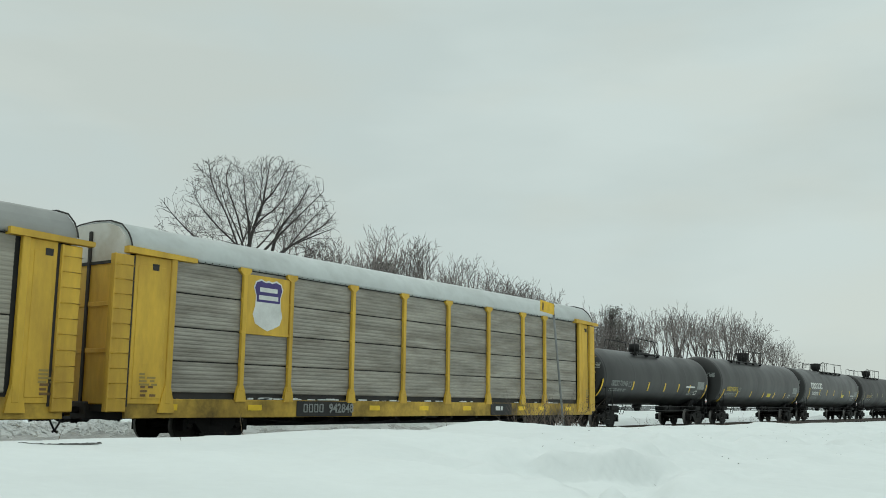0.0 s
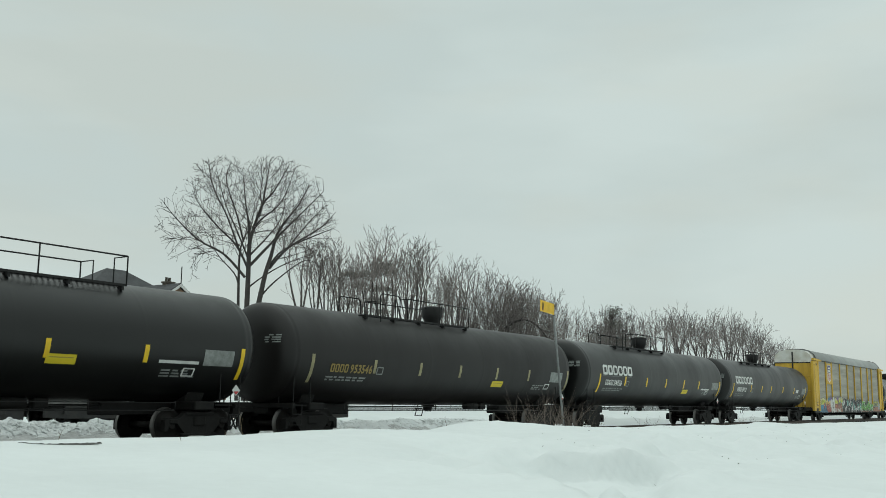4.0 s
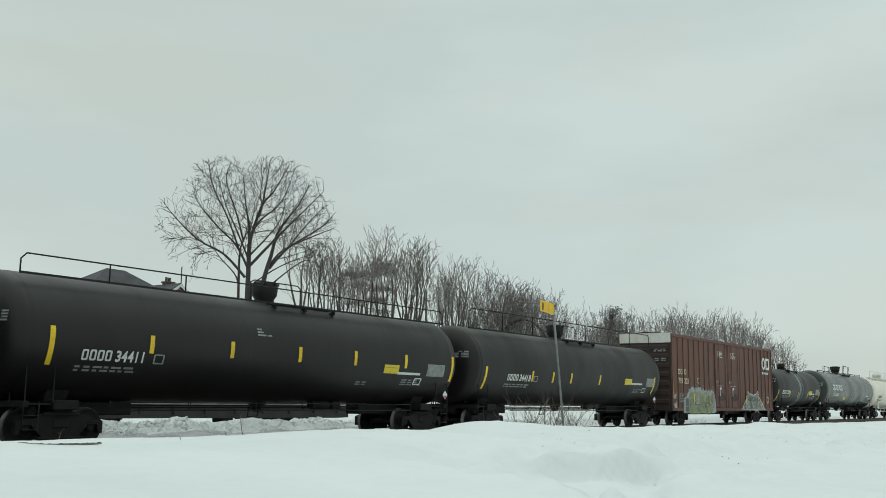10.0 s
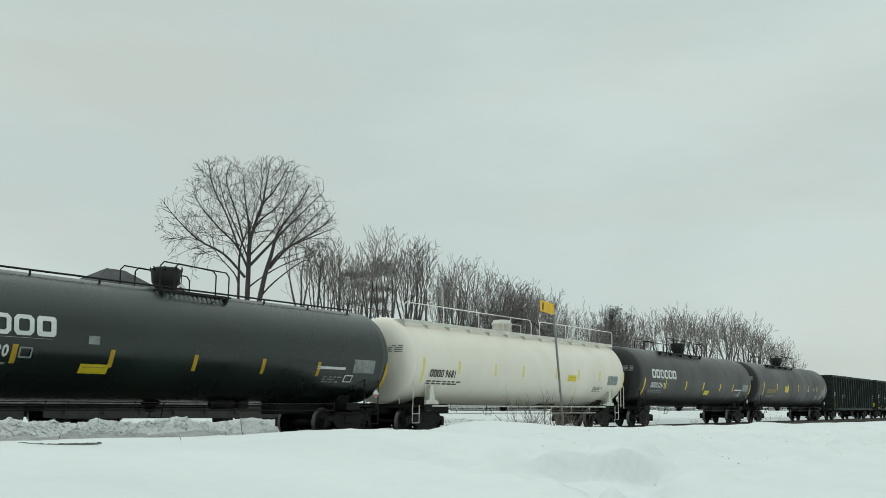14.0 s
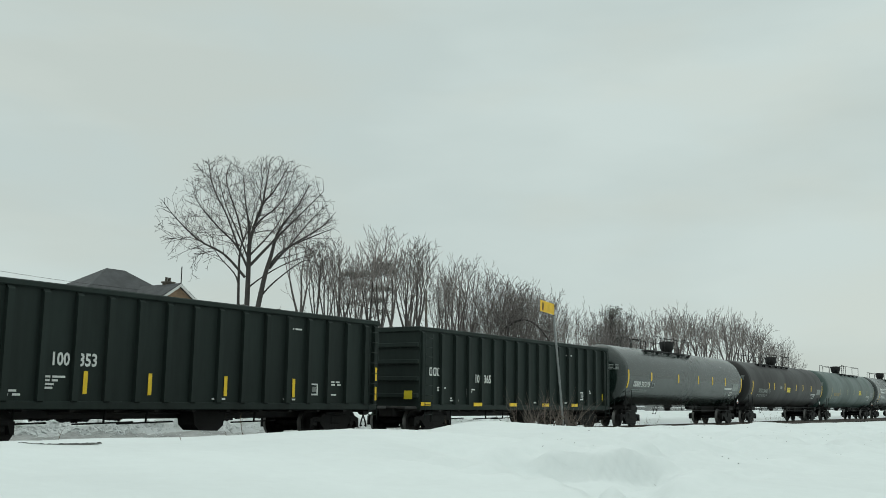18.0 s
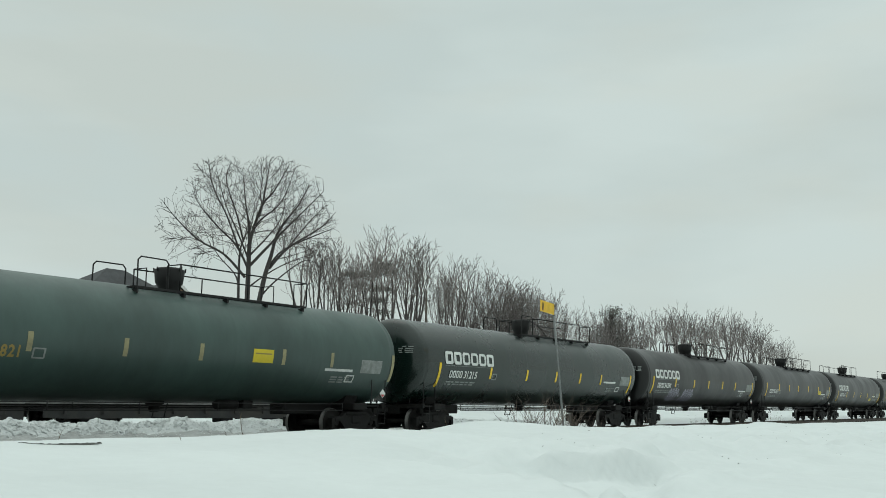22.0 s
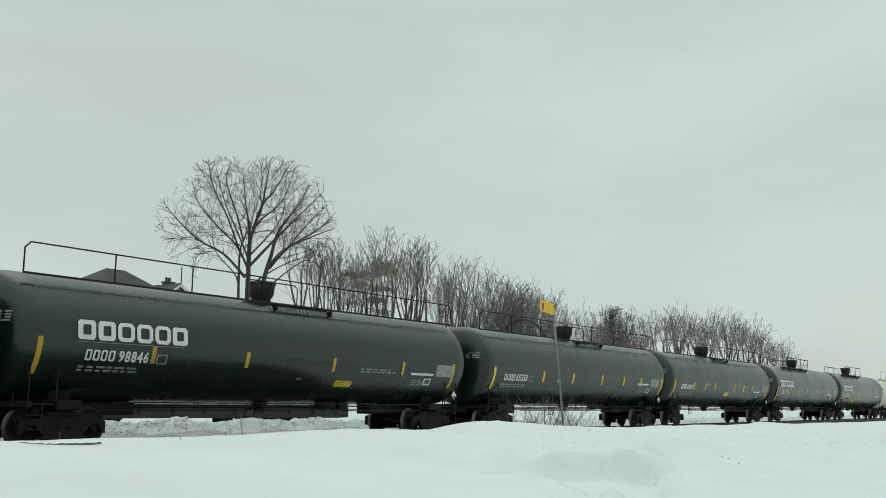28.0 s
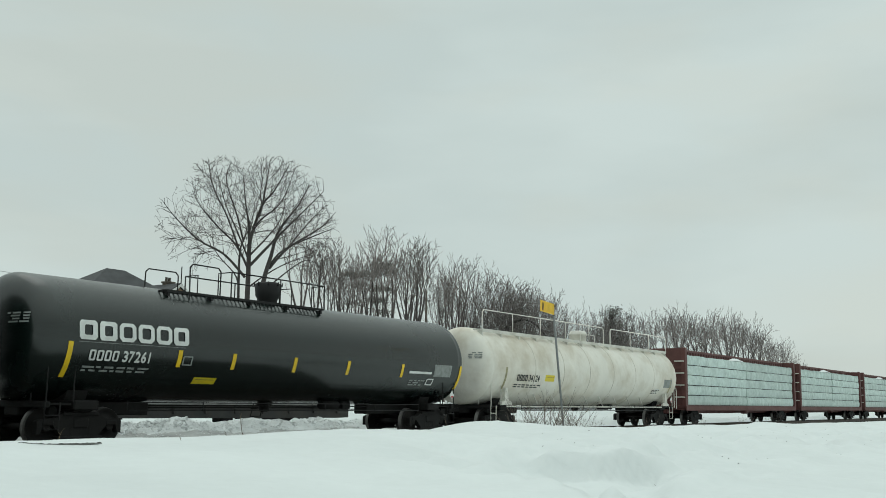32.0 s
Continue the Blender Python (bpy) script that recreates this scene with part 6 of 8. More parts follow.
def underframe(car, L, half, sill_mat="deck_dark", truck_in=4.0, bogie="steel", z0=0.66, z1=1.10):
    def build():
        b = Mesh()
        b.box(-half, half, -0.32, 0.32, z0, z1 - 0.05, 0.03)
        n = 12
        for i in range(n + 1):
            x = -half + 0.2 + (2 * half - 0.4) * i / n
            b.box(x - 0.06, x + 0.06, -1.40, 1.40, z0 + 0.2, z1 - 0.02)
        b.rod((-half * 0.5, -0.6, z0 + 0.15), (half * 0.4, -0.6, z0 + 0.15), 0.03, n=6)
        b.rod((0.6, -0.85, z0 + 0.12), (1.5, -0.85, z0 + 0.12), 0.16, n=12)
        return b.done("underframe", M[sill_mat])
    part("underframe", kept(("underframe", round(half, 1), sill_mat, z0), build), car)
    for s in (-1, 1):
        add_bogie(car, s * (L / 2 - truck_in), bogie)
        add_coupler(car, s * L / 2, s)


# ---- autorack ----
def autorack(k0, k1, old=True, number="", label="", first=False):
    L = k1 - k0
    car = thing("autorack_car", label, "autorack", at=((k0 + k1) / 2, TRACK_Y, 0), group="railway cars of the passing train")
    CARS.append(car)
    H = L / 2 - 0.65
    Y = 1.55
    underframe(car, L, H, truck_in=4.35, z0=0.62, z1=1.12)
    sheetm = "galv_old" if old else "galv"
    roofm = "roof_white" if old else "roof_grey"
    posts = [-9.22, -7.28, -4.36, -1.58, 1.16, 3.98, 6.68, 8.55]
    if first:
        sheetm, roofm = "galv", "roof_grey"
    def deep_sill():
        b = Mesh()
        b.prism([(-8.0, 0.66), (-7.2, 0.38), (7.2, 0.38), (8.0, 0.66)], -0.34, 0.34)
        for i in range(9):
            x = -6.8 + 1.7 * i
            b.prism_x([(-1.42, 0.70), (-1.42, 0.58), (-0.34, 0.42), (0.34, 0.42), (1.42, 0.58), (1.42, 0.70)], x - 0.07, x + 0.07)
        return b.done("centre_sill", M["steel"])
    part("centre_sill", kept("ar_deep_sill", deep_sill), car, "deep dark centre sill with cross bearers")
    part("brake_pipe", kept("ar_pipe", lambda: Mesh().pipe([(-8.2, -1.1, 0.62), (-6, -1.1, 0.47), (6, -1.1, 0.47), (8.2, -1.1, 0.62)], 0.03, 6).done("brake_pipe", M["steel"])), car)
    if old:
        part("owner_code", kept("ar_patch_code", lambda: bars_mesh("patch", 1, "decal_white", on_flat(0), 0.86, 2, long=0.8, tall=0.16)), car, at=(4.5, -Y - 0.055, 0))
        for x in (-12.0, -8.9, -3.4, -0.6, 2.2, 6.3, 8.0, 10.4):
            part("sill_reflector", kept("ar_refl", lambda: sheet(Mesh(), 0, 0.55, 0.86, 1.02, on_flat(0), lift=0.0).done("sill_reflector", M["reflect_yellow"])), car, at=(x, -Y - 0.045, 0))
    if old and not first:
        def flecks():
            rnd = random.Random(12)
            b = Mesh()
            for k in range(34):
                x, w = rnd.uniform(-9.0, 9.5), rnd.uniform(0.08, 0.5)
                b.box(x, x + w, -0.03, 0.03, 1.165, 1.165 + rnd.uniform(0.02, 0.06), 0.01)
            return b.done("snow_flecks", M["snow"], fix=False)
        part("snow_flecks", kept("ar_flecks", flecks), car, "crumbs of snow lying on the side sill", at=(0, -Y, 0), kind="stuff")
    # floor and side sills
    part("deck", kept("ar_deck", lambda: Mesh().box(-13.1, 13.1, -1.48, 1.48, 1.12, 1.2).done("deck", M["deck_dark"])), car)
    for s in (-1, 1):
        part("side_sill", kept(("ar_sill", old, s), lambda: Mesh().box(-13.1, 13.1, -0.05, 0.05, 0.66, 1.16, 0.015).done("side_sill", M["sill_yellow" if old else "deck_dark"])), car, at=(0, s * (Y - 0.02), 0))
    if old:
        for x0, x1 in ((-6.9, -4.3), (4.15, 5.75)):
            part("sill_plate", kept(("sill_plate", x0), lambda: sheet(Mesh(), x0, x1, 0.68, 1.14, on_flat(0), lift=0.0).done("sill_plate", M["deck_dark"])), car, "dark sill patch", at=(0, -Y - 0.046, 0))
    bays = [-11.75] + posts + [11.6]
    rows = [1.32, 2.16, 3.06, 3.98, 4.86]
    gap = 0.014
    if not old or first:
        rows = [1.24, 3.0, 4.86] if first else [1.24, 2.98, 4.86]
        gap = 0.014 if first else 0.002
    for a, b_ in zip(bays[:-1], bays[1:]):
        if not old and not first and (a, b_) != (-9.25, -7.3):
            w = b_ - a
            part("side_panel", kept(("ar_panel", round(w, 2), sheetm), lambda: corrugated(0, w, 1.25, 4.85, 0, 0.008).done("side_panel", M[sheetm])), car, at=(a, -Y + 0.04, 0))
            continue
        for i in range(len(rows) - 1):
            z0, z1 = rows[i] + gap, rows[i + 1] - gap
            if (a, b_) == (-9.25, -7.3) and i >= (len(rows) - 1) / 2:
                continue
            w = b_ - a
            part("side_panel", kept(("ar_panel", round(w, 2), i, len(rows), sheetm), lambda: corrugated(0, w, z0, z1, 0, 0.010 if old else 0.008).done("side_panel", M[sheetm])), car, at=(a, -Y + 0.04, 0))
    # Added dark sheet behind the panels: its colour makes the gaps look dark.
    part("inner_lining", kept("ar_gap_backing", lambda: Mesh().box(-13.1, 13.1, 0.0, 0.02, 1.2, 4.9).done("inner_lining", M["deck_dark"])), car, at=(0, -Y + 0.09, 0))
    part("far_side", kept(("ar_far", sheetm), lambda: corrugated(-13.1, 13.1, 1.2, 4.88, -0.05).done("far_side", M[sheetm])), car, at=(0, Y, 0), turn=(0, 0, 0))
    for x in posts:
        def post():
            b = Mesh()
            if not old and not first:
                b.box(-0.06, 0.06, -0.07, 0.02, 1.10, 4.86, 0.012)
                return b.done("side_post", M["yellow_paint"])
            b.box(-0.075, 0.075, -0.09, 0.02, 1.40, 4.72, 0.012)
            b.prism([(-0.20, 1.10), (0.20, 1.10), (0.15, 1.40), (0.085, 1.55), (-0.085, 1.55), (-0.15, 1.40)], -0.08, 0.02)
            b.prism([(-0.085, 4.70), (0.085, 4.70), (0.22, 4.80), (0.22, 4.90), (-0.22, 4.90), (-0.22, 4.80)], -0.08, 0.02)
            for z in (2.14, 3.06, 3.98):
                b.box(-0.10, 0.10, -0.075, 0.02, z - 0.05, z + 0.05, 0.02)
            return b.done("side_post", M["yellow_paint"])
        part("side_post", kept(("ar_post", old or first), post), car, "yellow side post", at=(x, -Y, 0))
    # shield panel
    pn = part("emblem_panel", kept("emblem_panel", lambda: Mesh().box(-9.17, -7.38, -0.05, 0.02, 3.02, 4.74, 0.01).done("emblem_panel", M["yellow_paint"])), car, "yellow panel", at=(0, -Y, 0))
    sx, sz = -8.27, 3.92
    flat = on_flat(-0.05)

    def shield(k, lo, hi):
        top = [(-0.5, 0.62), (-0.30, 0.70), (-0.12, 0.64), (0, 0.68), (0.12, 0.64), (0.30, 0.70), (0.5, 0.62)]
        side = [(0.58, 0.46), (0.49, 0.22), (0.50, -0.05), (0.58, -0.30), (0.48, -0.55), (0.22, -0.66), (0, -0.74)]
        pts = top + side + [(-x, z) for x, z in side[::-1][1:]]
        return [(sx + x * k, sz + z * k) for x, z in pts]
    part("emblem", kept("emblem_edge", lambda: outline(Mesh(), shield(1.05, 0, 0), flat, 0.006).done("emblem", M["decal_white"])), pn, "plain shield emblem")
    part("emblem_field", kept("emblem_blue", lambda: outline(Mesh(), [(sx + x, sz + z) for x, z in ((-0.5, 0.62), (-0.30, 0.68), (-0.12, 0.63), (0, 0.66), (0.12, 0.63), (0.30, 0.68), (0.5, 0.62), (0.56, 0.46), (0.48, 0.22), (0.48, 0.06), (-0.48, 0.06), (-0.48, 0.22), (-0.56, 0.46))], flat, 0.010).done("emblem_field", M["shield_blue"])), pn)
    for zz, ww in ((0.36, 0.36), (0.13, 0.40)):
        part("emblem_bar", kept(("emblem_bar", zz), lambda: sheet(Mesh(), sx - ww, sx + ww, sz + zz, sz + zz + 0.13, flat, lift=0.014).done("emblem_bar", M["decal_white"])), pn)
    if not old:
        for i in range(5):
            q = -0.40 + i * 0.2
            d = -0.66 + abs(q) * 0.35
            part("emblem_stripe", kept(("emblem_stripe", i), lambda: sheet(Mesh(), sx + q - 0.05, sx + q + 0.05, sz + d, sz + 0.02, flat, lift=0.012).done("emblem_stripe", M["shield_red"])), pn)
    # corner panels with ladders
    for s in (-1, 1):
        def corner():
            b = Mesh()
            m = -s

            def bx(x0, x1, *r):
                b.box(min(x0 * m, x1 * m), max(x0 * m, x1 * m), *r)
            bx(0.0 - seam, 0.70, -0.06, 0.03, 1.02, 4.80, 0.015)
            bx(0.64, 0.84, -0.10, 0.04, 1.02, 4.84, 0.02)
            b.prism([(m * x, z) for x, z in ((0.46, 0.80), (0.98, 0.80), (0.90, 1.2), (0.82, 1.5), (0.64, 1.5), (0.54, 1.2))], -0.09, 0.03)
            bx(0.10 - seam, 0.52, -0.075, -0.05, 1.15, 4.55, 0.01)
            bx(0.12 - seam, 0.50, -0.082, -0.07, 2.02, 2.06)
            return b.done("corner_panel", M["yellow_paint"])
        edge, seam = {(-1, True): (1.18, 0.50), (-1, False): (1.04, 0.31)}.get((s, old and not first), (0.74, 0.09))
        cpn = part("corner_panel", kept(("ar_corner", s, seam), corner), car, "yellow corner panel", at=(s * 12.56, -Y, 0))
        part("door_seam", kept(("ar_seam", s, seam), lambda: Mesh().box(-0.035 + s * (seam + 0.035), 0.035 + s * (seam + 0.035), -0.05, 0.02, 0.95, 4.75).done("door_seam", M["deck_dark"])), cpn)
        part("stencil", bars_mesh(("ar", s), 4, "decal_orange", on_flat(-0.08), 1.75, 9 + s, long=0.55, tall=0.05), cpn, at=(-0.2, 0, 0), kind="stuff")
        part("stencil", bars_mesh(("ar_low", s), 3, "stencil_brown", on_flat(-0.08), 1.42, 29 + s, long=0.5, tall=0.06), cpn, at=(-0.15, 0, 0), kind="stuff")
        mid, half = s * (edge + seam + 0.07) / 2, (edge - seam - 0.07) / 2

        def board():
            b = Mesh()
            b.box(mid - half, mid + half, -0.10, 0.05, 0.82, 4.76, 0.02)
            b.box(mid - half, mid - half + 0.05, -0.14, -0.09, 0.82, 4.76, 0.01)
            return b.done("end_board", M["yellow_paint"])
        bd = part("end_board", kept(("ar_board", s, seam), board), cpn, "yellow end board with ladder rungs")
        for i in range(10):
            part("rung", kept(("ar_rung", round(half, 2)), lambda: Mesh().pipe([(-half * 0.85, -0.09, 0), (-half * 0.85, -0.17, 0), (half * 0.85, -0.17, 0), (half * 0.85, -0.09, 0)], 0.016, 5).done("rung", M["yellow_paint"])), bd, at=(mid, 0, 1.15 + 0.37 * i))
        part("eave_cap", kept("ar_eave_cap", lambda: Mesh().prism([(-1.0, 4.82), (1.25, 4.80), (1.25, 4.92), (-1.0, 4.99)], -0.16, 0.05).done("eave_cap", M["yellow_paint"])), car, at=(s * 12.35, -Y, 0), turn=(0, 0, 0))
        part("roof_bracket", kept("ar_bracket", lambda: Mesh().box(-0.10, 0.10, -0.085, -0.06, 4.45, 4.62).done("roof_bracket", M["deck_dark"])), car, at=(s * 12.42, -Y, 0))

        # end doors with white upper cap
        turned = (0, 0, 0 if s < 0 else 180)
        for y0, y1 in ((-1.42, -0.02), (0.02, 1.42)):
            leaf = part("end_door", kept(("ar_door", y0), lambda: Mesh().box(-0.06, 0.06, y0, y1, 1.0, 4.62, 0.02).done("end_door", M["yellow_paint"])), car, "yellow radial end door", at=(s * 13.20, 0, 0), turn=turned)
            for z in (2.3, 3.5):
                part("door_rib", kept(("ar_door_rib", y0), lambda: Mesh().box(-0.10, -0.04, y0 + 0.05, y1 - 0.05, 0, 0.12, 0.01).done("door_rib", M["yellow_paint"])), leaf, at=(0, 0, z))
        part("door_gap", kept("ar_gap", lambda: Mesh().box(-0.115, -0.05, -0.05, 0.05, 1.0, 5.5, 0.01).done("door_gap", M["deck_dark"])), car, at=(s * 13.20, 0, 0), turn=(0, 0, 0 if s < 0 else 180))

        def cap():
            prof = [(-1.42, 4.62), (1.42, 4.62), (1.46, 4.95), (1.36, 5.28), (1.05, 5.55), (0.6, 5.68), (0, 5.71), (-0.6, 5.68), (-1.05, 5.55), (-1.36, 5.28), (-1.46, 4.95)]
            return Mesh().prism_x(prof, -0.05, 0.08 if old else 0.92).done("end_cap", M["cap_white"])
        part("end_cap", kept(("ar_cap", old), cap), car, "white end cap", at=(s * 13.2, 0, 0), turn=(0, 0, 0 if s < 0 else 180))
        part("cap_bar", kept("ar_cap_bar", lambda: Mesh().box(-0.09, -0.04, -1.40, 1.40, 4.60, 4.68).done("cap_bar", M["deck_dark"])), car, at=(s * 13.2, 0, 0), turn=(0, 0, 0 if s < 0 else 180))

    reach = 13.15 if old else 12.35

    def roof():
        prof = [(1.60, 4.88), (1.60, 4.96), (1.53, 5.16), (1.40, 5.36), (1.12, 5.60), (0.66, 5.73), (0, 5.77), (-0.66, 5.73), (-1.12, 5.60), (-1.40, 5.36), (-1.53, 5.16), (-1.60, 4.96), (-1.60, 4.88)]
        b = Mesh()
        b.prism_x(prof, -reach, reach, smooth=True)
        return b
    part("roof", kept(("ar_roof", roofm, old), lambda: roof().done("roof", M[roofm])), car, "curved sheet roof")

    for s in (-1, 1):
        part("roof_edge", kept(("ar_roof_edge", s), lambda: Mesh().pipe([(0, y, z + 0.02) for y, z in ((-1.60, 4.96), (-1.53, 5.16), (-1.40, 5.36), (-1.12, 5.60), (-0.66, 5.73), (0, 5.77), (0.66, 5.73), (1.12, 5.60), (1.40, 5.36), (1.53, 5.16))], 0.022, 6).done("roof_edge", M["deck_dark"])), car, at=(s * (reach + 0.03), 0, 0))

    def eave():
        b = Mesh()
        for i in range(96):
            x = -12.3 + 24.6 * i / 95
            b.box(x - 0.016, x + 0.016, -0.015, 0.0, 4.868, 4.893)
        return b
    part("eave_rivets", kept("ar_rivets", lambda: eave().done("eave_rivets", M["deck_dark"], fix=False)), car, at=(0, -Y - 0.05, 0), kind="stuff")
    if number:
        zt = 0.80 if old else 0.74
        x = -6.6 if old else -7.25

        block = kept(("ar_code", old), lambda: ring_block(Mesh(), 0, 0.19, 0, 0.26, 0.05, on_flat(0), r=0.02, lift=0.006).done("code_block", M["decal_grey" if old else "decal_white"]))
        oc = part("owner_code", block, car, at=(x, -Y - (0.05 if old else 0.10), zt))
        for k in range(1, 4):
            part("code_block", block, oc, at=(k * 0.24, 0, 0))
        part("car_number", text_mesh(number, 0.27, "decal_grey" if old else "decal_white", flat_number_place, width=0.2 * len(number)), car, at=(x + 1.15, -Y - (0.055 if old else 0.105), zt))
    return car


# ---- boxcar ----
def boxcar(k0, k1):
    L = k1 - k0
    car = thing("boxcar", "brown ribbed boxcar with plug doors and sprayed graffiti", "boxcar", at=((k0 + k1) / 2, TRACK_Y, 0), group="railway cars of the passing train")
    CARS.append(car)
    H, Y = 9.32, 1.52
    underframe(car, L, H, truck_in=3.1, z0=0.60, z1=0.95)
    part("body", Mesh().box(-H, H, -Y, Y, 0.86, 5.02, 0.02).done("body", M["box_brown"]), car, "brown steel body")
    for i, x in enumerate((-9.24, -8.4, -7.55, -6.7, -5.85, -5.0, -4.2, -3.4, 3.4, 4.3, 5.2, 6.05, 6.9, 7.75, 8.55, 9.24)):
        part("side_rib", kept("box_rib", lambda: Mesh().prism_x([(0, 0.9), (-0.05, 0.93), (-0.05, 4.93), (0, 4.98)], -0.05, 0.05).done("side_rib", M["box_brown"])), car, at=(x, -Y, 0))
    for x0, x1 in ((-2.42, -0.12), (-0.04, 2.42)):
        w = x1 - x0
        d = part("plug_door", kept("box_door", lambda: Mesh().box(0, 2.3, -0.05, 0, 1.05, 4.85, 0.01).box(0.05, 2.25, -0.075, -0.05, 3.25, 3.33, 0.01).box(0.05, 2.25, -0.075, -0.05, 2.25, 2.33, 0.01).box(0.0, 0.09, -0.08, -0.05, 1.0, 4.9).box(2.21, 2.3, -0.08, -0.05, 1.0, 4.9).done("plug_door", M["box_brown"])), car, "brown plug door", at=(x0, -Y, 0))
        for q in (0.55, 1.75):
            part("lock_rod", kept("lock_rod", lambda: Mesh().rod((0, -0.10, 1.0), (0, -0.10, 4.9), 0.022, n=6).done("lock_rod", M["box_brown"])), d, at=(q, 0, 0))
        smear = random.Random(3)
        part("grease_smear", kept("grease_smear", lambda: outline(Mesh(), blob(smear, 1.15, 1.66, 0.62, 0.26, 26, 0.3), on_flat(0), 0.002).done("grease_smear", M["soot"], fix=False)), d, "dark grease smear", at=(0, -0.051, 0))
        part("door_sticker", kept("door_sticker", lambda: Mesh().box(0, 0.20, -0.004, 0, 0.12, 0.62).box(0.02, 0.42, -0.005, 0, 0.50, 0.66).box(-0.25, 0.72, -0.005, 0, 0.70, 0.73).done("door_sticker", M["decal_white"])), d, "white stencilled panel", at=(0.62, -0.056, 1.62))
        part("stencil", bars_mesh(("boxd", x0), 5, "decal_white", on_flat(0), 4.40, 31 if x0 < -1 else 35, long=0.95, tall=0.045), d, at=(0.5, -0.052, 0), kind="stuff")
        part("stencil", bars_mesh(("boxe", x0), 3, "decal_grey", on_flat(0), 2.62, 32 if x0 < -1 else 36, long=0.8, tall=0.032), d, at=(0.05, -0.078, 0), kind="stuff")
    part("top_chord", Mesh().box(-H, H, -0.06, 0.02, 4.92, 5.08, 0.015).done("top_chord", M["box_brown"]), car, at=(0, -Y, 0))
    part("sill", Mesh().box(-H, H, -0.05, 0.02, 0.82, 1.0, 0.015).done("sill", M["box_brown"]), car, at=(0, -Y, 0))
    part("roof", Mesh().prism_x([(-1.56, 5.06), (1.56, 5.06), (1.5, 5.11), (0, 5.20), (-1.5, 5.11)], -H - 0.05, H + 0.05).done("roof", M["box_end"]), car, "grimy brown roof")
    for s in (-1, 1):
        en = part("corrugated_end", kept("box_end", lambda: Mesh().box(-0.05, 0.0, -1.52, 1.52, 0.9, 5.0).done("corrugated_end", M["box_end"])), car, "grimy corrugated end", at=(s * H, 0, 0), turn=(0, 0, 0 if s < 0 else 180))
        for i in range(7):
            part("end_rib", kept("box_end_rib", lambda: Mesh().prism([(-0.04, 0), (-0.13, 0.10), (-0.13, 0.26), (-0.04, 0.36)], -1.40, 1.40).done("end_rib", M["box_end"])), en, at=(0, 0, 1.15 + i * 0.50))
        part("end_fascia", kept("box_fascia", lambda: Mesh().box(-0.09, -0.02, -1.52, 1.52, 4.58, 5.12, 0.01).done("end_fascia", M["cap_white"])), car, "cream end fascia", at=(s * H, 0, 0), turn=(0, 0, 0 if s < 0 else 180))
        for k in range(2):
            part("stencil", bars_mesh(("boxend", k), 3, "decal_grey", lambda x, z, l=0.006: (-0.112 - l, -1.25 + x, z), 4.30 - k * 0.52, 40 + k, long=0.85, tall=0.06), car, at=(s * H, 0, 0), turn=(0, 0, 0 if s < 0 else 180), kind="stuff")

        part("grab_iron", kept("box_grab", lambda: Mesh().pipe([(-0.2, 0.0, 1.55), (-0.2, -0.09, 1.55), (0.2, -0.09, 1.55), (0.2, 0.0, 1.55)], 0.014, 5).done("grab_iron", M["box_brown"])), car, at=(s * 8.9, -Y, 0))
    part("reflective_stripe", sheet(Mesh(), -0.05, 0.05, 1.5, 2.3, on_flat(0)).done("reflective_stripe", M["faded_tape"]), car, at=(-9.27, -Y - 0.06, 0))
    part("inspection_panel", ring_block(Mesh(), 0, 0.34, 2.42, 2.72, 0.05, on_flat(0), r=0.01, lift=0.004).done("inspection_panel", M["faded_cream"]), car, at=(-5.35, -Y - 0.004, 0))
    part("inspection_panel", ring_block(Mesh(), 0, 0.42, 1.36, 1.78, 0.06, on_flat(0), r=0.01, lift=0.004).done("inspection_panel", M["faded_cream"]), car, at=(8.0, -Y - 0.004, 0))
    for txt, x, z, w in (("793", -8.5, 2.36, 0.66), ("223", -7.58, 2.36, 0.66)):
        part("car_number", text_mesh(txt, 0.30, "faded_cream", flat_number_place, width=w), car, at=(x, -Y - 0.058, z))

    block = kept("box_code", lambda: ring_block(Mesh(), 0, 0.28, 0, 0.30, 0.07, on_flat(0), r=0.04, lift=0.006).done("code_block", M["faded_cream"]))
    oc = part("owner_code", block, car, at=(-8.5, -Y - 0.058, 2.86))
    for x in (0.36, 0.95):
        part("code_block", block, oc, at=(x, 0, 0))
    lg = part("emblem", kept("cn_a", lambda: ring_block(Mesh(), 0, 0.80, 0, 0.80, 0.20, on_flat(0), r=0.26, lift=0.004).done("emblem", M["decal_white"])), car, "white plain block emblem", at=(6.95, -Y - 0.058, 3.62))
    part("emblem_block", kept("cn_b", lambda: ring_block(Mesh(), 0, 0.80, 0, 0.80, 0.20, on_flat(0), r=0.05, lift=0.004).done("emblem_block", M["decal_white"])), lg, at=(0.86, 0, 0))
    part("stencil", bars_mesh("boxl", 1, "decal_white", on_flat(0), 3.30, 44, long=1.5, tall=0.14), car, at=(7.0, -Y - 0.056, 0), kind="stuff")
    part("stencil", bars_mesh("boxm", 6, "decal_grey", on_flat(0), 1.75, 45, long=0.9, tall=0.05), car, at=(-8.35, -Y - 0.056, 0), kind="stuff")
    face = on_flat(-Y - 0.05)
    mossy_graffiti(car, face)
    crown_graffiti(car, face)
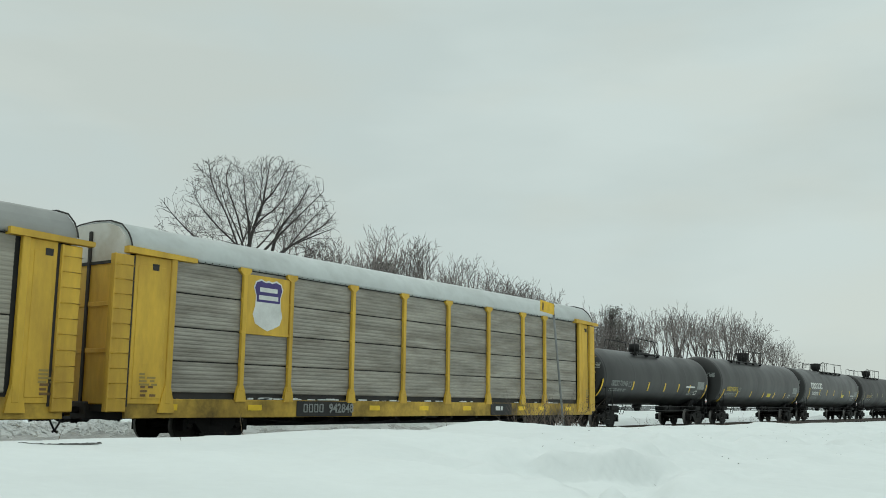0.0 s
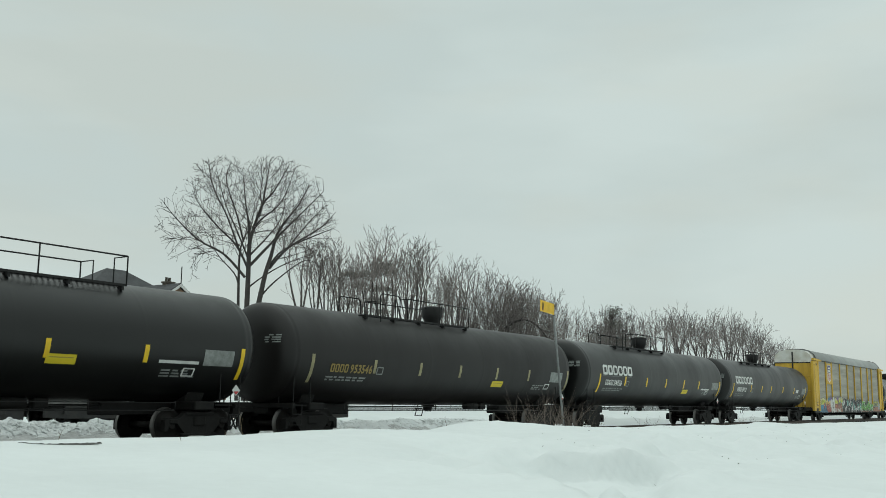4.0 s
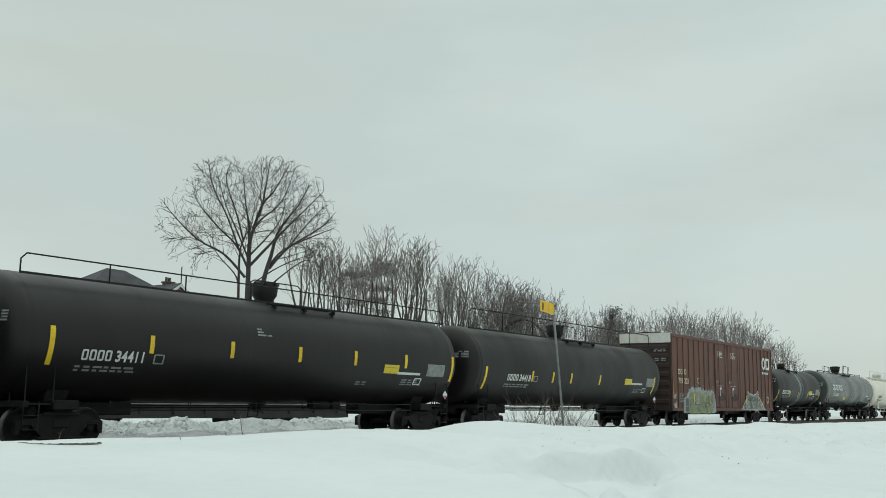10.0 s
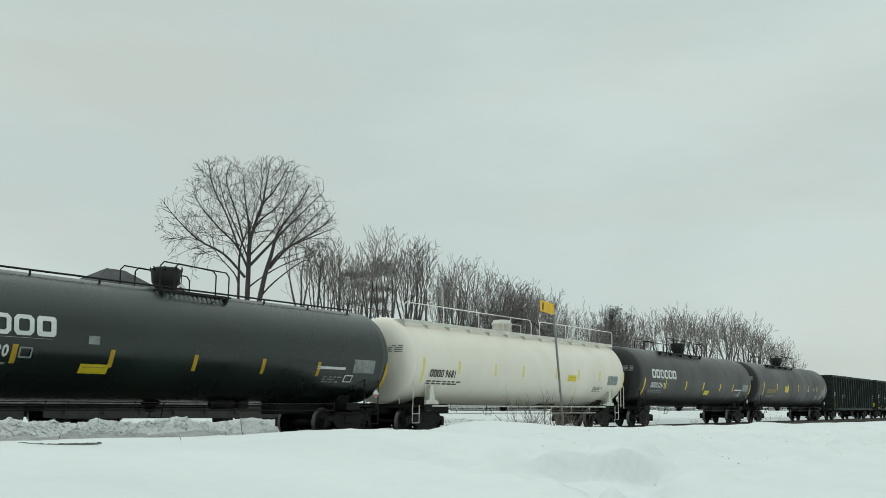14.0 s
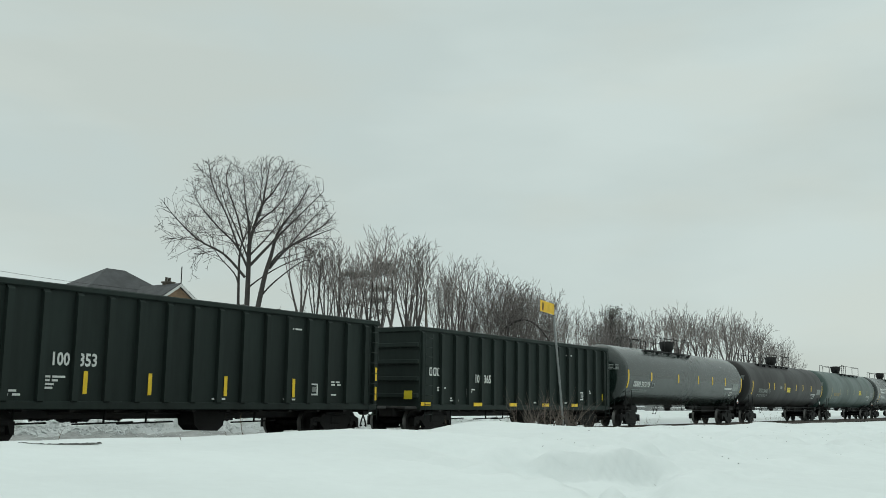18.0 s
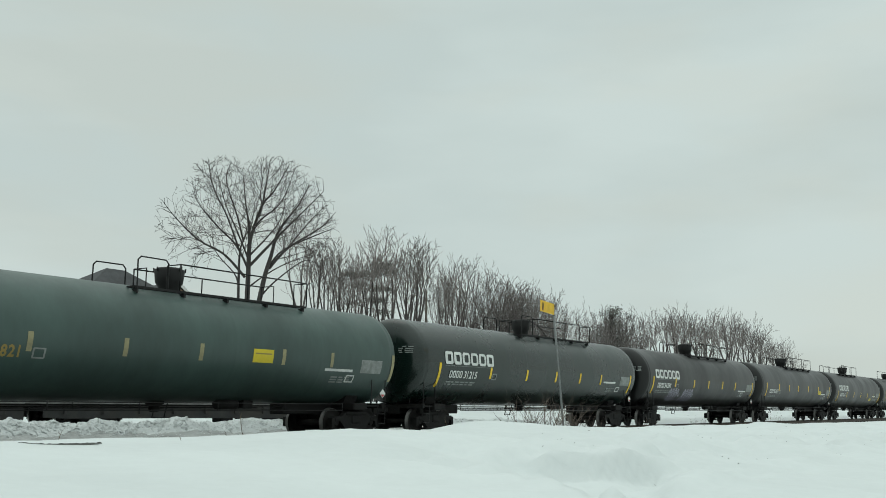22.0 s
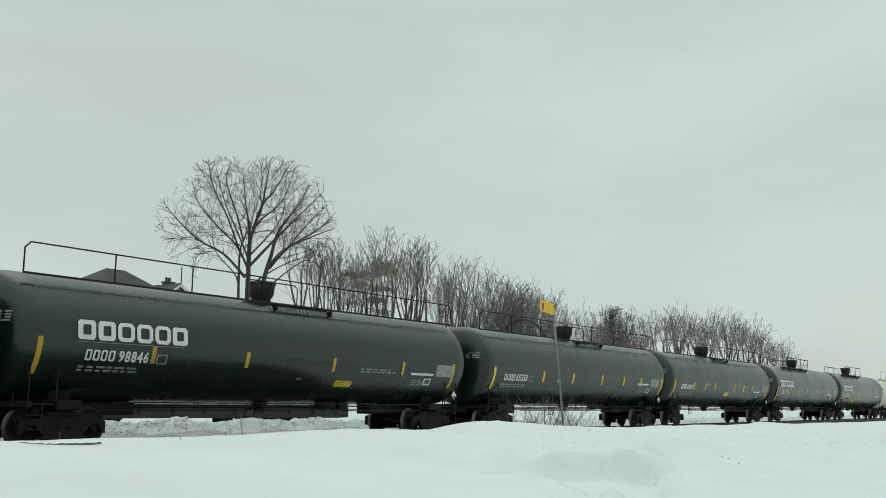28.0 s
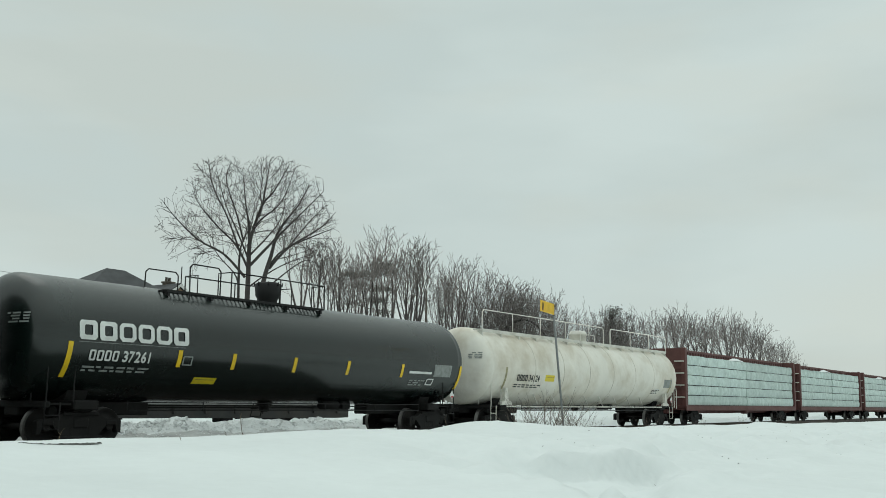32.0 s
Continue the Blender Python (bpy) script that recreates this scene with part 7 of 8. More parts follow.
    for x in (-6.15, -3.6, 3.3, 5.9):
        part("reflective_stripe", kept("flat_stripe", lambda: sheet(Mesh(), -0.055, 0.055, 0, 0.55, on_flat(0)).done("reflective_stripe", M["reflect_yellow"])), car, at=(x, -Y - 0.095, 1.25))
    return car


# ---- gondola ----
def gondola(k0, k1, digits, upright, label):
    L = k1 - k0
    car = thing("gondola_car", label, "gondola", at=((k0 + k1) / 2, TRACK_Y, 0), group="railway cars of the passing train")
    CARS.append(car)
    H, Y = 7.72, 1.50
    underframe(car, L, H, truck_in=2.75, z0=0.62, z1=1.02)
    for s in (-1, 1):
        w = part("side_wall", kept(("gon_side", s), lambda: Mesh().box(-H, H, -0.03, 0.03, 0.98, 3.78).done("side_wall", M["gondola"])), car, "dark green side", at=(0, s * (Y - 0.08), 0))
        if s < 0:
            for i in range(18):
                part("side_rib", kept("gon_rib", lambda: Mesh().prism_x([(-0.03, 1.0), (-0.17, 1.08), (-0.17, 3.60), (-0.03, 3.72)], -0.085, 0.085).done("side_rib", M["gondola"])), w, at=(-7.6 if i == 0 else 7.6 if i == 17 else (-6.57 if upright else -6.38) + 0.912 * (i - 1), 0, 0))
        part("top_chord", kept("gon_chord", lambda: Mesh().box(-H - 0.05, H + 0.05, -0.10, 0.10, 3.68, 3.84, 0.03).done("top_chord", M["gondola"])), car, at=(0, s * (Y - 0.06), 0))
        part("bottom_sill", kept("gon_sill", lambda: Mesh().box(-H, H, -0.10, 0.06, 0.88, 1.08, 0.02).done("bottom_sill", M["gondola"])), car, at=(0, s * (Y - 0.06), 0))

        def end():
            b = Mesh()
            b.box(-0.04, 0.04, -Y, Y, 0.98, 3.78)
            for z in (1.3, 1.9, 2.5, 3.1):
                b.box(-0.16, -0.04, -Y, Y, z, z + 0.16, 0.02)
            b.box(-0.12, 0.06, -Y - 0.04, Y + 0.04, 3.66, 3.84, 0.02)
            return b.done("end_wall", M["gondola"])
        part("end_wall", kept("gon_end", end), car, at=(s * H, 0, 0), turn=(0, 0, 0 if s < 0 else 180))
        part("end_platform", kept("gon_plat", lambda: Mesh().box(-0.72, 0.0, -1.4, 1.4, 0.92, 1.0, 0.01).done("end_platform", M["deck_dark"])), car, at=(s * H, 0, 0), turn=(0, 0, 0 if s < 0 else 180))

        def lad():
            b = Mesh()
            side_ladder(b, 0, -0.20, 0.55, 3.6, 0.44, 9)
            return b.done("ladder", M["gondola"])
        part("ladder", kept("gon_ladder", lad), car, at=(s * 7.38, -Y + 0.04, 0))

    def heap():
        b = Mesh()
        n, m = 60, 10
        vs = []
        for j in range(m + 1):
            for i in range(n + 1):
                x, y = -7.5 + 15 * i / n, -1.35 + 2.7 * j / m
                z = 3.35 + 0.62 * hill(x, 3.6, 3.4) * (1 - (y / 1.6) ** 2) + 0.45 * hill(x, -4.5, 2.0) * (1 - (y / 1.6) ** 2) + 0.16 * noise.noise((x * 1.6, y * 1.6, 2.0 + k0))
                vs.append((x, y, z))
        b.add(vs, [(j * (n + 1) + i, j * (n + 1) + i + 1, (j + 1) * (n + 1) + i + 1, (j + 1) * (n + 1) + i) for j in range(m) for i in range(n)], True)
        return b.done("load", M["scrap"], fix=False)
    part("load", heap(), car, "dark heaped load")

    part("air_reservoir", kept("gon_tub", lambda: Mesh().prism([(0.22, 0.86), (0.30, 0.46), (0.48, 0.31), (1.14, 0.29), (1.34, 0.44), (1.42, 0.86)], -1.12, -0.45).done("air_reservoir", M["steel"])), car, "black air reservoir hung below the floor")
    for x in (-5.1, -2.6, -1.3, 2.6):
        part("brake_rod", kept("gon_rod", lambda: Mesh().rod((-0.9, -1.05, 0.52), (0.9, -1.05, 0.56), 0.022, n=5).rod((0, -1.05, 0.54), (0.05, -1.05, 0.95), 0.03, n=5).done("brake_rod", M["steel"])), car, at=(x, 0, 0))

    block = kept("gon_code", lambda: ring_block(Mesh(), 0, 0.20, 0, 0.30, 0.06, on_flat(0), r=0.03, lift=0.004).done("code_block", M["decal_white"]))
    fy = -Y + 0.03
    oc = part("owner_code", block, car, at=(-7.1, fy, 2.10))
    for k in range(1, 4):
        part("code_block", block, oc, at=(k * 0.25, 0, 0))
    for txt, x in zip(digits, (-4.50, -3.74) if upright else (-4.10, -3.44)):
        part("car_number", text_mesh(txt, 0.30, "decal_white", flat_number_place, width=0.52), car, at=(x, fy - 0.01, 1.92))
    for q, (x, z, r_) in enumerate(((-6.6, 1.65, 2), (-4.65, 1.62, 4), (-5.75, 1.28, 2), (0.55, 1.15, 1), (3.35, 1.16, 1), (3.5, 3.28, 1), (5.45, 1.72, 2), (5.45, 1.32, 1))):
        part("stencil", bars_mesh(("gon", q), r_, "decal_white", on_flat(0), z, 70 + q, long=0.62, tall=0.05), car, at=(x, fy, 0), kind="stuff")
    if upright:
        for xx, zz in ((7.55, 1.19), (7.55, 1.83), (-7.6, 1.15), (-7.6, 1.78)):
            part("reflective_stripe", kept("gon_stripe_c", lambda: sheet(Mesh(), -0.06, 0.06, 0, 0.44, on_flat(0)).done("reflective_stripe", M["reflect_yellow"])), car, at=(xx, fy - 0.18, zz))
    part("inspection_panel", kept("gon_panel", lambda: ring_block(Mesh(), 0, 0.36, 1.32, 1.68, 0.06, on_flat(0), r=0.01, lift=0.004).done("inspection_panel", M["decal_white"])), car, at=(4.52 if upright else 4.82, fy, 0))
    part("panel_mark", kept("gon_panel_mark", lambda: sheet(Mesh(), 0.10, 0.26, 1.42, 1.58, on_flat(0)).done("panel_mark", M["decal_grey"])), car, at=(4.52 if upright else 4.82, fy, 0))
    xs = (-3.50, -1.57, 1.04, 3.79) if upright else (-7.5, -4.06, -1.4, 1.32, 4.02)
    for x in xs:
        if upright:
            part("reflective_stripe", kept("gon_stripe_u", lambda: sheet(Mesh(), -0.06, 0.06, 1.25, 1.80, on_flat(0)).done("reflective_stripe", M["reflect_yellow"])), car, at=(x, fy, 0))
        else:
            part("reflective_stripe", kept("gon_stripe_l", lambda: sheet(Mesh(), -0.30, 0.30, 1.02, 1.15, on_flat(0)).done("reflective_stripe", M["reflect_yellow"])), car, at=(x, fy - 0.15, 0))
    if not upright:
        part("reflective_panel", sheet(Mesh(), -0.14, 0.14, 1.34, 1.62, on_flat(0)).done("reflective_panel", M["panel_yellow"]), car, at=(7.25, fy - 0.02, 0))
        part("reflective_panel", Mesh().box(-0.02, 0.0, -1.30, -0.95, 1.25, 1.55).done("reflective_panel", M["panel_yellow"]), car, at=(-H - 0.17, 0, 0))
    return car


# ---- centre-beam lumber flat ----
def lumber_car(k0, k1, seed):
    L = k1 - k0
    car = thing("lumber_flatcar", "brown centre-beam flatcar loaded with wrapped lumber", "flatcar", at=((k0 + k1) / 2, TRACK_Y, 0), group="railway cars of the passing train")
    CARS.append(car)
    H = L / 2 - 0.75
    underframe(car, L, H, sill_mat="beam_brown", truck_in=3.1, z0=0.66, z1=1.02)
    part("deck", kept(("cb_deck", round(H, 1)), lambda: Mesh().box(-H, H, -1.48, 1.48, 1.0, 1.12, 0.02).box(-H, H, -1.50, -1.42, 0.84, 1.14, 0.01).done("deck", M["beam_brown"])), car)
    for s in (-1, 1):
        part("bulkhead", kept("cb_bulk", lambda: Mesh().box(-0.10, 0.10, -1.46, 1.46, 1.1, 4.40, 0.02).box(-0.2, 0.14, -1.50, -1.26, 1.1, 4.42, 0.02).box(-0.2, 0.14, 1.26, 1.50, 1.1, 4.42, 0.02).box(-0.2, -0.1, -1.4, 1.4, 2.1, 2.25).box(-0.2, -0.1, -1.4, 1.4, 3.2, 3.35).done("bulkhead", M["beam_brown"])), car, "brown end bulkhead", at=(s * (H - 0.12), 0, 0), turn=(0, 0, 0 if s < 0 else 180))

    def beam():
        b = Mesh()
        b.box(-H, H, -0.38, 0.38, 4.20, 4.36, 0.02)
        n = 12
        for i in range(n + 1):
            x = -H + 0.2 + (2 * H - 0.4) * i / n
            b.box(x - 0.10, x + 0.10, -0.08, 0.08, 1.1, 4.2)
            b.prism_x([(-0.55, 4.36), (-0.62, 4.16), (-0.30, 4.22)], x - 0.16, x + 0.16)
        for y in (-0.62, 0.62):
            b.box(-H, H, y - 0.06, y + 0.06, 4.27, 4.40, 0.01)
            for i in range(int(2 * H / 0.46)):
                x = -H + 0.4 + 0.46 * i
                b.box(x - 0.11, x + 0.11, y - 0.05, y + 0.05, 4.08, 4.27)
        return b.done("centre_beam", M["beam_brown"])
    part("centre_beam", kept(("cb_beam", round(H, 1)), beam), car, "brown centre beam")
    rnd = random.Random(seed)
    cols, tiers, pitch = 2, 5, 0.575
    wid = (2 * H - 0.7) / cols
    for q in range(4):
        part("bulkhead_tread", kept("cb_tread", lambda: Mesh().box(-0.05, 0.05, -1.42, -0.85, -0.03, 0.03, 0.01).done("bulkhead_tread", M["white_rail"])), car, "pale worn step", at=(-H - 0.08, 0, 1.6 + 0.68 * q))

    def pack(kind):
        """A wrapped stack: a creased face that bulges, a sagging upper edge."""
        b = Mesh()
        n, m = 60, 5
        w, tall = wid - 0.06, pitch - 0.045
        for side in (-1, 1):
            vs = []
            for k in range(m + 1):
                for a in range(n + 1):
                    x, v = w * a / n, k / m
                    sag = 0.035 * noise.noise((x * 0.8, kind * 3.1, side)) + 0.02 * noise.noise((x * 2.7, kind, 5.0))
                    crease = 0.022 * noise.noise((x * 2.2, v * 1.2, kind * 7.0)) + 0.012 * noise.noise((x * 7.0, v * 2.0, kind * 2.0))
                    seam = 0.018 if min(abs(x - w * f) for f in (0.24, 0.5, 0.76)) < 0.07 else 0.0
                    bulge = 0.035 * math.sin(3.1416 * v)
                    vs.append((x, side * (1.36 + bulge + crease - seam), 0.03 + v * (tall + sag * v)))
            back = len(vs)
            vs += [(w * a / n, side * 0.66, vs[m * (n + 1) + a][2]) for a in range(n + 1)]
            fs = [(k * (n + 1) + a, k * (n + 1) + a + 1, (k + 1) * (n + 1) + a + 1, (k + 1) * (n + 1) + a) for k in range(m) for a in range(n)]
            fs += [(m * (n + 1) + a, m * (n + 1) + a + 1, back + a + 1, back + a) for a in range(n)]
            ends = [[k * (n + 1) + e for k in range(m + 1)] + [back + e] for e in (0, n)]
            b.add(vs, [f[::side] for f in fs] + [tuple(e) for e in ends])
        return b.done("lumber_pack", M["wrap"])
    for i in range(cols):
        for j in range(tiers):
            z0 = 1.14 + j * pitch
            x0 = -H + 0.35 + i * wid + rnd.uniform(0.0, 0.03)
            kind = (i * tiers + j + seed) % 7
            p = part("lumber_pack", kept(("cb_pack", round(wid, 2), kind), lambda: pack(kind)), car, "pale green plastic-wrapped lumber pack", at=(x0, rnd.uniform(-0.03, 0.03), z0))
            part("dunnage", kept(("cb_dun", round(wid, 2)), lambda: Mesh().box(0, wid - 0.10, -1.33, -0.70, -0.01, 0.04).done("dunnage", M["strap"])), p)
    def snowcap():
        b = Mesh()
        n, m = 90, 5
        vs = []
        for k in range(m + 1):
            for a in range(n + 1):
                x = -H + 0.4 + (2 * H - 0.8) * a / n
                t = 0.03 + 0.10 * abs(noise.noise((x * 0.9, seed, 0.0))) + 0.20 * hill(x, -1.2, 1.0)
                vs.append((x, -1.40 + 0.14 * k, 3.98 + t * math.sin(3.1416 * min(max(k / m, 0.06), 0.94)) + 0.02 * noise.noise((x * 3, k, seed))))
        b.add(vs, [(k * (n + 1) + a, k * (n + 1) + a + 1, (k + 1) * (n + 1) + a + 1, (k + 1) * (n + 1) + a) for k in range(m) for a in range(n)], True)
        return b.done("snow_cap", M["snow"], fix=False)
    part("snow_cap", snowcap(), car, "thin snow on the load")
    part("tie_down", kept(("cb_tie", round(H, 1)), lambda: Mesh().rod((-H + 0.3, -1.47, 1.72), (H - 0.3, -1.47, 1.72), 0.012, n=5).done("tie_down", M["strap"])), car)
    return car

# ---- the train, car by car ----
COUPLED = [15.1, 43.0, 59.15, 78.6, 98.85, 118.55, 138.75, 158.9, 187.0, 206.5, 225.9, 245.7, 265.9, 279.9, 299.5, 318.9, 338.8, 359.1, 377.0, 395.0, 414.7, 435.3, 455.3, 475.5, 495.2, 516.1, 536.0, 556.3, 576.2, 595.8, 615.4, 634.9, 654.2, 675.4, 699.35, 721.7, 744.0]
LEFT_DECK, RIGHT_DECK = (-4.85, 1.55), (-1.35, 5.25)
M["jacket_seam"] = material("grimy_jacket_seam", (0.42, 0.38, 0.31), 0.6, vary=0.3, scale=1.5, dirt=(0.75, 0.72, 0.64), dirt_amount=0.9, dirt_scale=0.9)
M["pale_tape"] = material("pale_yellow_tape", (0.74, 0.64, 0.22), 0.5, vary=0.12, scale=3)
SEVEN = (-8.1, -5.0, -2.4, 0.15, 2.8, 5.35, 8.8)
DARK = "grimy black tank car with white owner's mark and yellow stripes"
TANKS = {
    2: dict(dome_r=0.29, sz=2.08, shell="black", number="70948", mark="grey", logo=False, dome=-0.4, rails="hoop", deck=(-2.3, 0.9), num_x=-6.3, stripes=(-7.3, -3.65, -1.68, 0.56, 2.56, 4.29, 6.92), notice=(), seams=3, label="short black tank car with faded grey lettering"),
    3: dict(shift=0.15, sz=1.88, shell="black", number="952515", mark="yellow", logo=False, dome=0.28, deck=LEFT_DECK, stripes=(-8.14, -5.44, -2.6, 0.14, 2.67, 5.23, 8.6), notice=(1.0,), label="black tank car with yellow lettering and stripes"),
    4: dict(sz=2.30, logo_x=-7.45, shell="black", number="39155", dome=0.37, deck=RIGHT_DECK, stripes=(-7.87, -4.75, -2.45, -0.08, 2.7, 5.55, 8.9), notice=((2.71, 1.93, 0.25),), label=DARK),
    5: dict(shell="brownblack", number="953546", mark="ochre", logo=False, dome=0.4, deck=LEFT_DECK, stripes=SEVEN, stripe_mat="dull_tape", notice=(2.6,), label="brown-black tank car with ochre lettering"),
    6: dict(shift=0.15, logo_x=-7.68, shell="black", number="34026", dome=0.25, deck=LEFT_DECK, stripes=(-7.94, -5.03, -2.33, 0.28, 2.9, 5.27, 8.81), notice=(2.9,), label=DARK),
    7: dict(logo_x=-8.16, shell="black", number="35912", dome=0.44, deck=LEFT_DECK, stripes=(-8.53, -4.95, -2.6, -0.45, 2.4, 5.3, 8.5), notice=(), label=DARK),
    9: dict(shift=-0.16, sz=2.35, logo_x=-8.08, shell="greenblack", number="37001", dome=-0.26, deck=RIGHT_DECK, stripes=(-8.3, -5.0, -2.4, 0.55, 2.7, 4.9, 8.4), notice=(), label="green-black tank car with a white block owner's mark"),
    10: dict(captions=((-1.4, 3.18, 3, 0.55), (3.3, 1.72, 2, 0.7)), rail_tall=0.46, platform=(-0.2, 2.7), sz=2.54, shell="brownblack", number="34411", logo=False, dome=0.3, rails="full", stripes=(-8.11, -5.21, -2.41, 0.37, 3.01, 5.75, 8.63), notice=((4.57, 2.10, 0.30),), label="matt brown-black tank car with a full-length handrail"),
    11: dict(shift=-0.10, rail_tall=0.78, platform=(-0.4, 2.5), sz=2.28, shell="brownblack", number="34418", logo=False, dome=0.08, rails="full", stripes=(-8.45, -4.75, -2.92, -1.2, 1.75, 8.3), notice=((4.6, 2.12, 0.30),), label="matt brown-black tank car with a full-length handrail"),
    13: dict(shift=0.17, trim=0.17, dome_r=0.29, sz=2.04, shell="brownblack", number="31230", logo=False, dome=-0.14, rails="hoop", deck=(-1.3, 1.0), stripes=(-5.8, -2.77, -0.52, 2.19, 5.63), band=-0.12, seams=2, notice=((2.47, 2.04, 0.30),), label="short black tank car with a pale worn band"),
    14: dict(plates=((-2.75, 2.55, 0.16, True),), top_pipe=True, sz=2.12, logo_x=-7.2, shell="greenblack", number="30180", dome=0.6, rails="hoop", deck=(-0.3, 2.2), stripes=(-8.2, -4.8, -2.17, 0.52, 3.1, 5.5, 8.9), stripe_mat="ochre_tape", notice=((-3.0, 1.70, 0.26),), label="green-black tank car with a white block owner's mark"),
    15: dict(shift=-0.25, sz=2.45, shell="white_tank", number="9681", mark="black", logo=False, dome=-0.3, rails="full", pale=True, stripe_mat="pale_tape", stripes=(-8.2, -5.9, -3.3, -1.1, 1.8, 3.95, 6.15, 8.8), notice=((2.9, 2.15, 0.28),), seams=1, label="cream-white pressure tank car with white railings"),
    16: dict(shift=0.15, sz=2.24, logo_x=-7.62, shell="black", number="32419", dome=0.11, deck=LEFT_DECK, stripes=(-8.52, -5.66, -2.62, 0.17, 3.08, 5.44, 8.86), notice=((0.5, 1.72, 0.29),), label=DARK),
    17: dict(sz=2.50, shell="black", number="955204", mark="ochre", logo=False, dome=0.5, deck=LEFT_DECK, stripes=(-8.02, -4.92, -2.1, 0.65, 3.54, 6.0, 8.5), notice=((-2.9, 2.15, 0.43),), label="black tank car with ochre lettering and faint graffiti"),
    20: dict(sz=2.60, shell="slate", number="305095", logo=False, dome=0.23, deck=LEFT_DECK, stripes=(-8.74, -5.81, -2.01, 1.12, 3.5, 5.79, 8.9), notice=(), bogie="steel", label="dark slate tank car with a dusty sheen"),
    21: dict(plates=((-2.25, 2.48, 0.22, True),), sz=2.53, shell="brownblack", number="204463", mark="grey", logo=False, dome=0.7, deck=(-5.4, 2.0), stripes=(-8.8, -5.2, -3.93, -1.32, 1.65, 3.55, 5.94, 9.28), notice=((-0.73, 2.16, 0.35),), bogie="steel", label="dark brown tank car with yellow stripes"),
    22: dict(sz=2.43, shell="greygreen", number="300821", mark="ochre", logo=False, dome=0.55, deck=RIGHT_DECK, stripes=(-7.6, -4.63, -1.97, 0.51, 3.72, 5.9, 9.04), stripe_mat="dull_tape", notice=((2.45, 2.23, 0.39),), label="faded grey-green tank car with ochre lettering"),
    23: dict(logo_x=-7.9, shell="greenblack", number="31215", dome=0.31, deck=RIGHT_DECK, stripes=(-8.2, -4.66, -1.78, 0.79, 3.11, 5.29, 8.65), notice=(), bogie="steel", label="green-black tank car with a white block owner's mark"),
    24: dict(sz=2.37, logo_x=-8.05, shell="black", number="34390", dome=0.36, deck=RIGHT_DECK, stripes=(-8.3, -5.17, -2.31, 0.08, 2.54, 4.95, 8.47), notice=(), bogie="steel", label="black tank car with a white mark and purple-grey graffiti"),
    25: dict(sz=2.48, shell="black", number="303657", logo=False, dome=0.3, deck=RIGHT_DECK, stripes=(-8.6, -5.67, -3.08, -0.65, 2.2, 5.21, 8.78), notice=((5.32, 2.10, 0.27),), bogie="steel", label="black tank car with yellow stripes and white numbers"),
    26: dict(shift=-0.20, sz=2.24, logo_x=-7.81, shell="black", number="32617", dome=0.38, deck=LEFT_DECK, stripes=(-8.15, -5.03, -2.24, 0.55, 3.38, 6.19, 8.8), notice=((4.5, 1.72, 0.26),), label=DARK),
    27: dict(sz=2.43, logo_x=-7.8, shell="black", number="98730", dome=0.3, rails="full", stripe_mat="ochre_tape", stripes=(-8.19, -5.0, -1.95, 0.58, 3.08, 5.92, 8.87), notice=(), label="black tank car with a full-length handrail"),
    28: dict(captions=((3.0, 2.18, 2, 2.0), (0.1, 1.75, 1, 0.5)), sz=2.28, logo_x=-7.78, shell="greenblack", number="98846", dome=-0.18, rails="full", stripes=(-8.75, -5.45, -2.12, 1.65, 5.3, 8.4), stripe_mat="ochre_tape", notice=((1.97, 1.53, 0.24),), label="green-black tank car with a full-length handrail"),
    29: dict(shift=0.10, sz=2.28, shell="greenblack", number="65333", logo=False, dome=0.3, rails="full", num_x=-7.75, stripes=(-8.5, -4.47, -3.1, -1.7, 1.32, 3.78, 5.89, 8.6), notice=(), label="dark green tank car with a full-length handrail"),
    30: dict(captions=((-2.7, 3.17, 3, 0.55), (-3.8, 2.35, 2, 0.85), (3.1, 2.36, 2, 1.1)), shift=-0.28, sz=2.26, shell="greenblack", number="65309", logo=False, dome=-0.15, rails="full", stripes=(-8.68, -5.65, -3.82, -2.11, 1.45, 3.3, 5.1, 8.25), notice=((-0.22, 1.69, 0.25),), label="dark green tank car with a full-length handrail"),
    31: dict(sz=2.24, logo_x=-8.25, shell="ink", number="37284", dome=0.48, deck=LEFT_DECK, stripes=(-8.93, -5.55, -3.58, -1.06, 1.57, 4.45, 8.4), notice=(), label="slate-grey tank car with a white block owner's mark"),
    32: dict(shift=-0.42, sz=2.21, logo_x=-7.9, shell="ink", number="37261", dome=-0.05, deck=LEFT_DECK, stripes=(-8.1, -4.75, -2.8, -0.3, 2.2, 5.1, 8.7), notice=((-4.04, 1.48, 0.22),), label="glossy slate tank car with a white block owner's mark"),
    33: dict(rail_tall=0.80, shell="stained_tank", number="34124", mark="black", logo=False, dome=0.8, rails="full", pale=True, stripes=(-8.6, 8.9), stripe_mat="dull_tape", notice=((-5.3, 2.09, 0.28),), seams=8, label="stained white tank car with jacket bands and white railings"),
}


def slim_tank_car(k0, k1, c):
    """A tank car of the same kind with a slimmer, lower shell."""
    global TANK_R, TANK_Z
    usual, shared = (TANK_R, TANK_Z), dict(KEPT)
    TANK_R, TANK_Z = 1.41, 2.55
    KEPT.clear()
    car = tank_car(k0, k1, seed=c, **TANKS[c])
    KEPT.clear()
    KEPT.update(shared)
    TANK_R, TANK_Z = usual
    return car


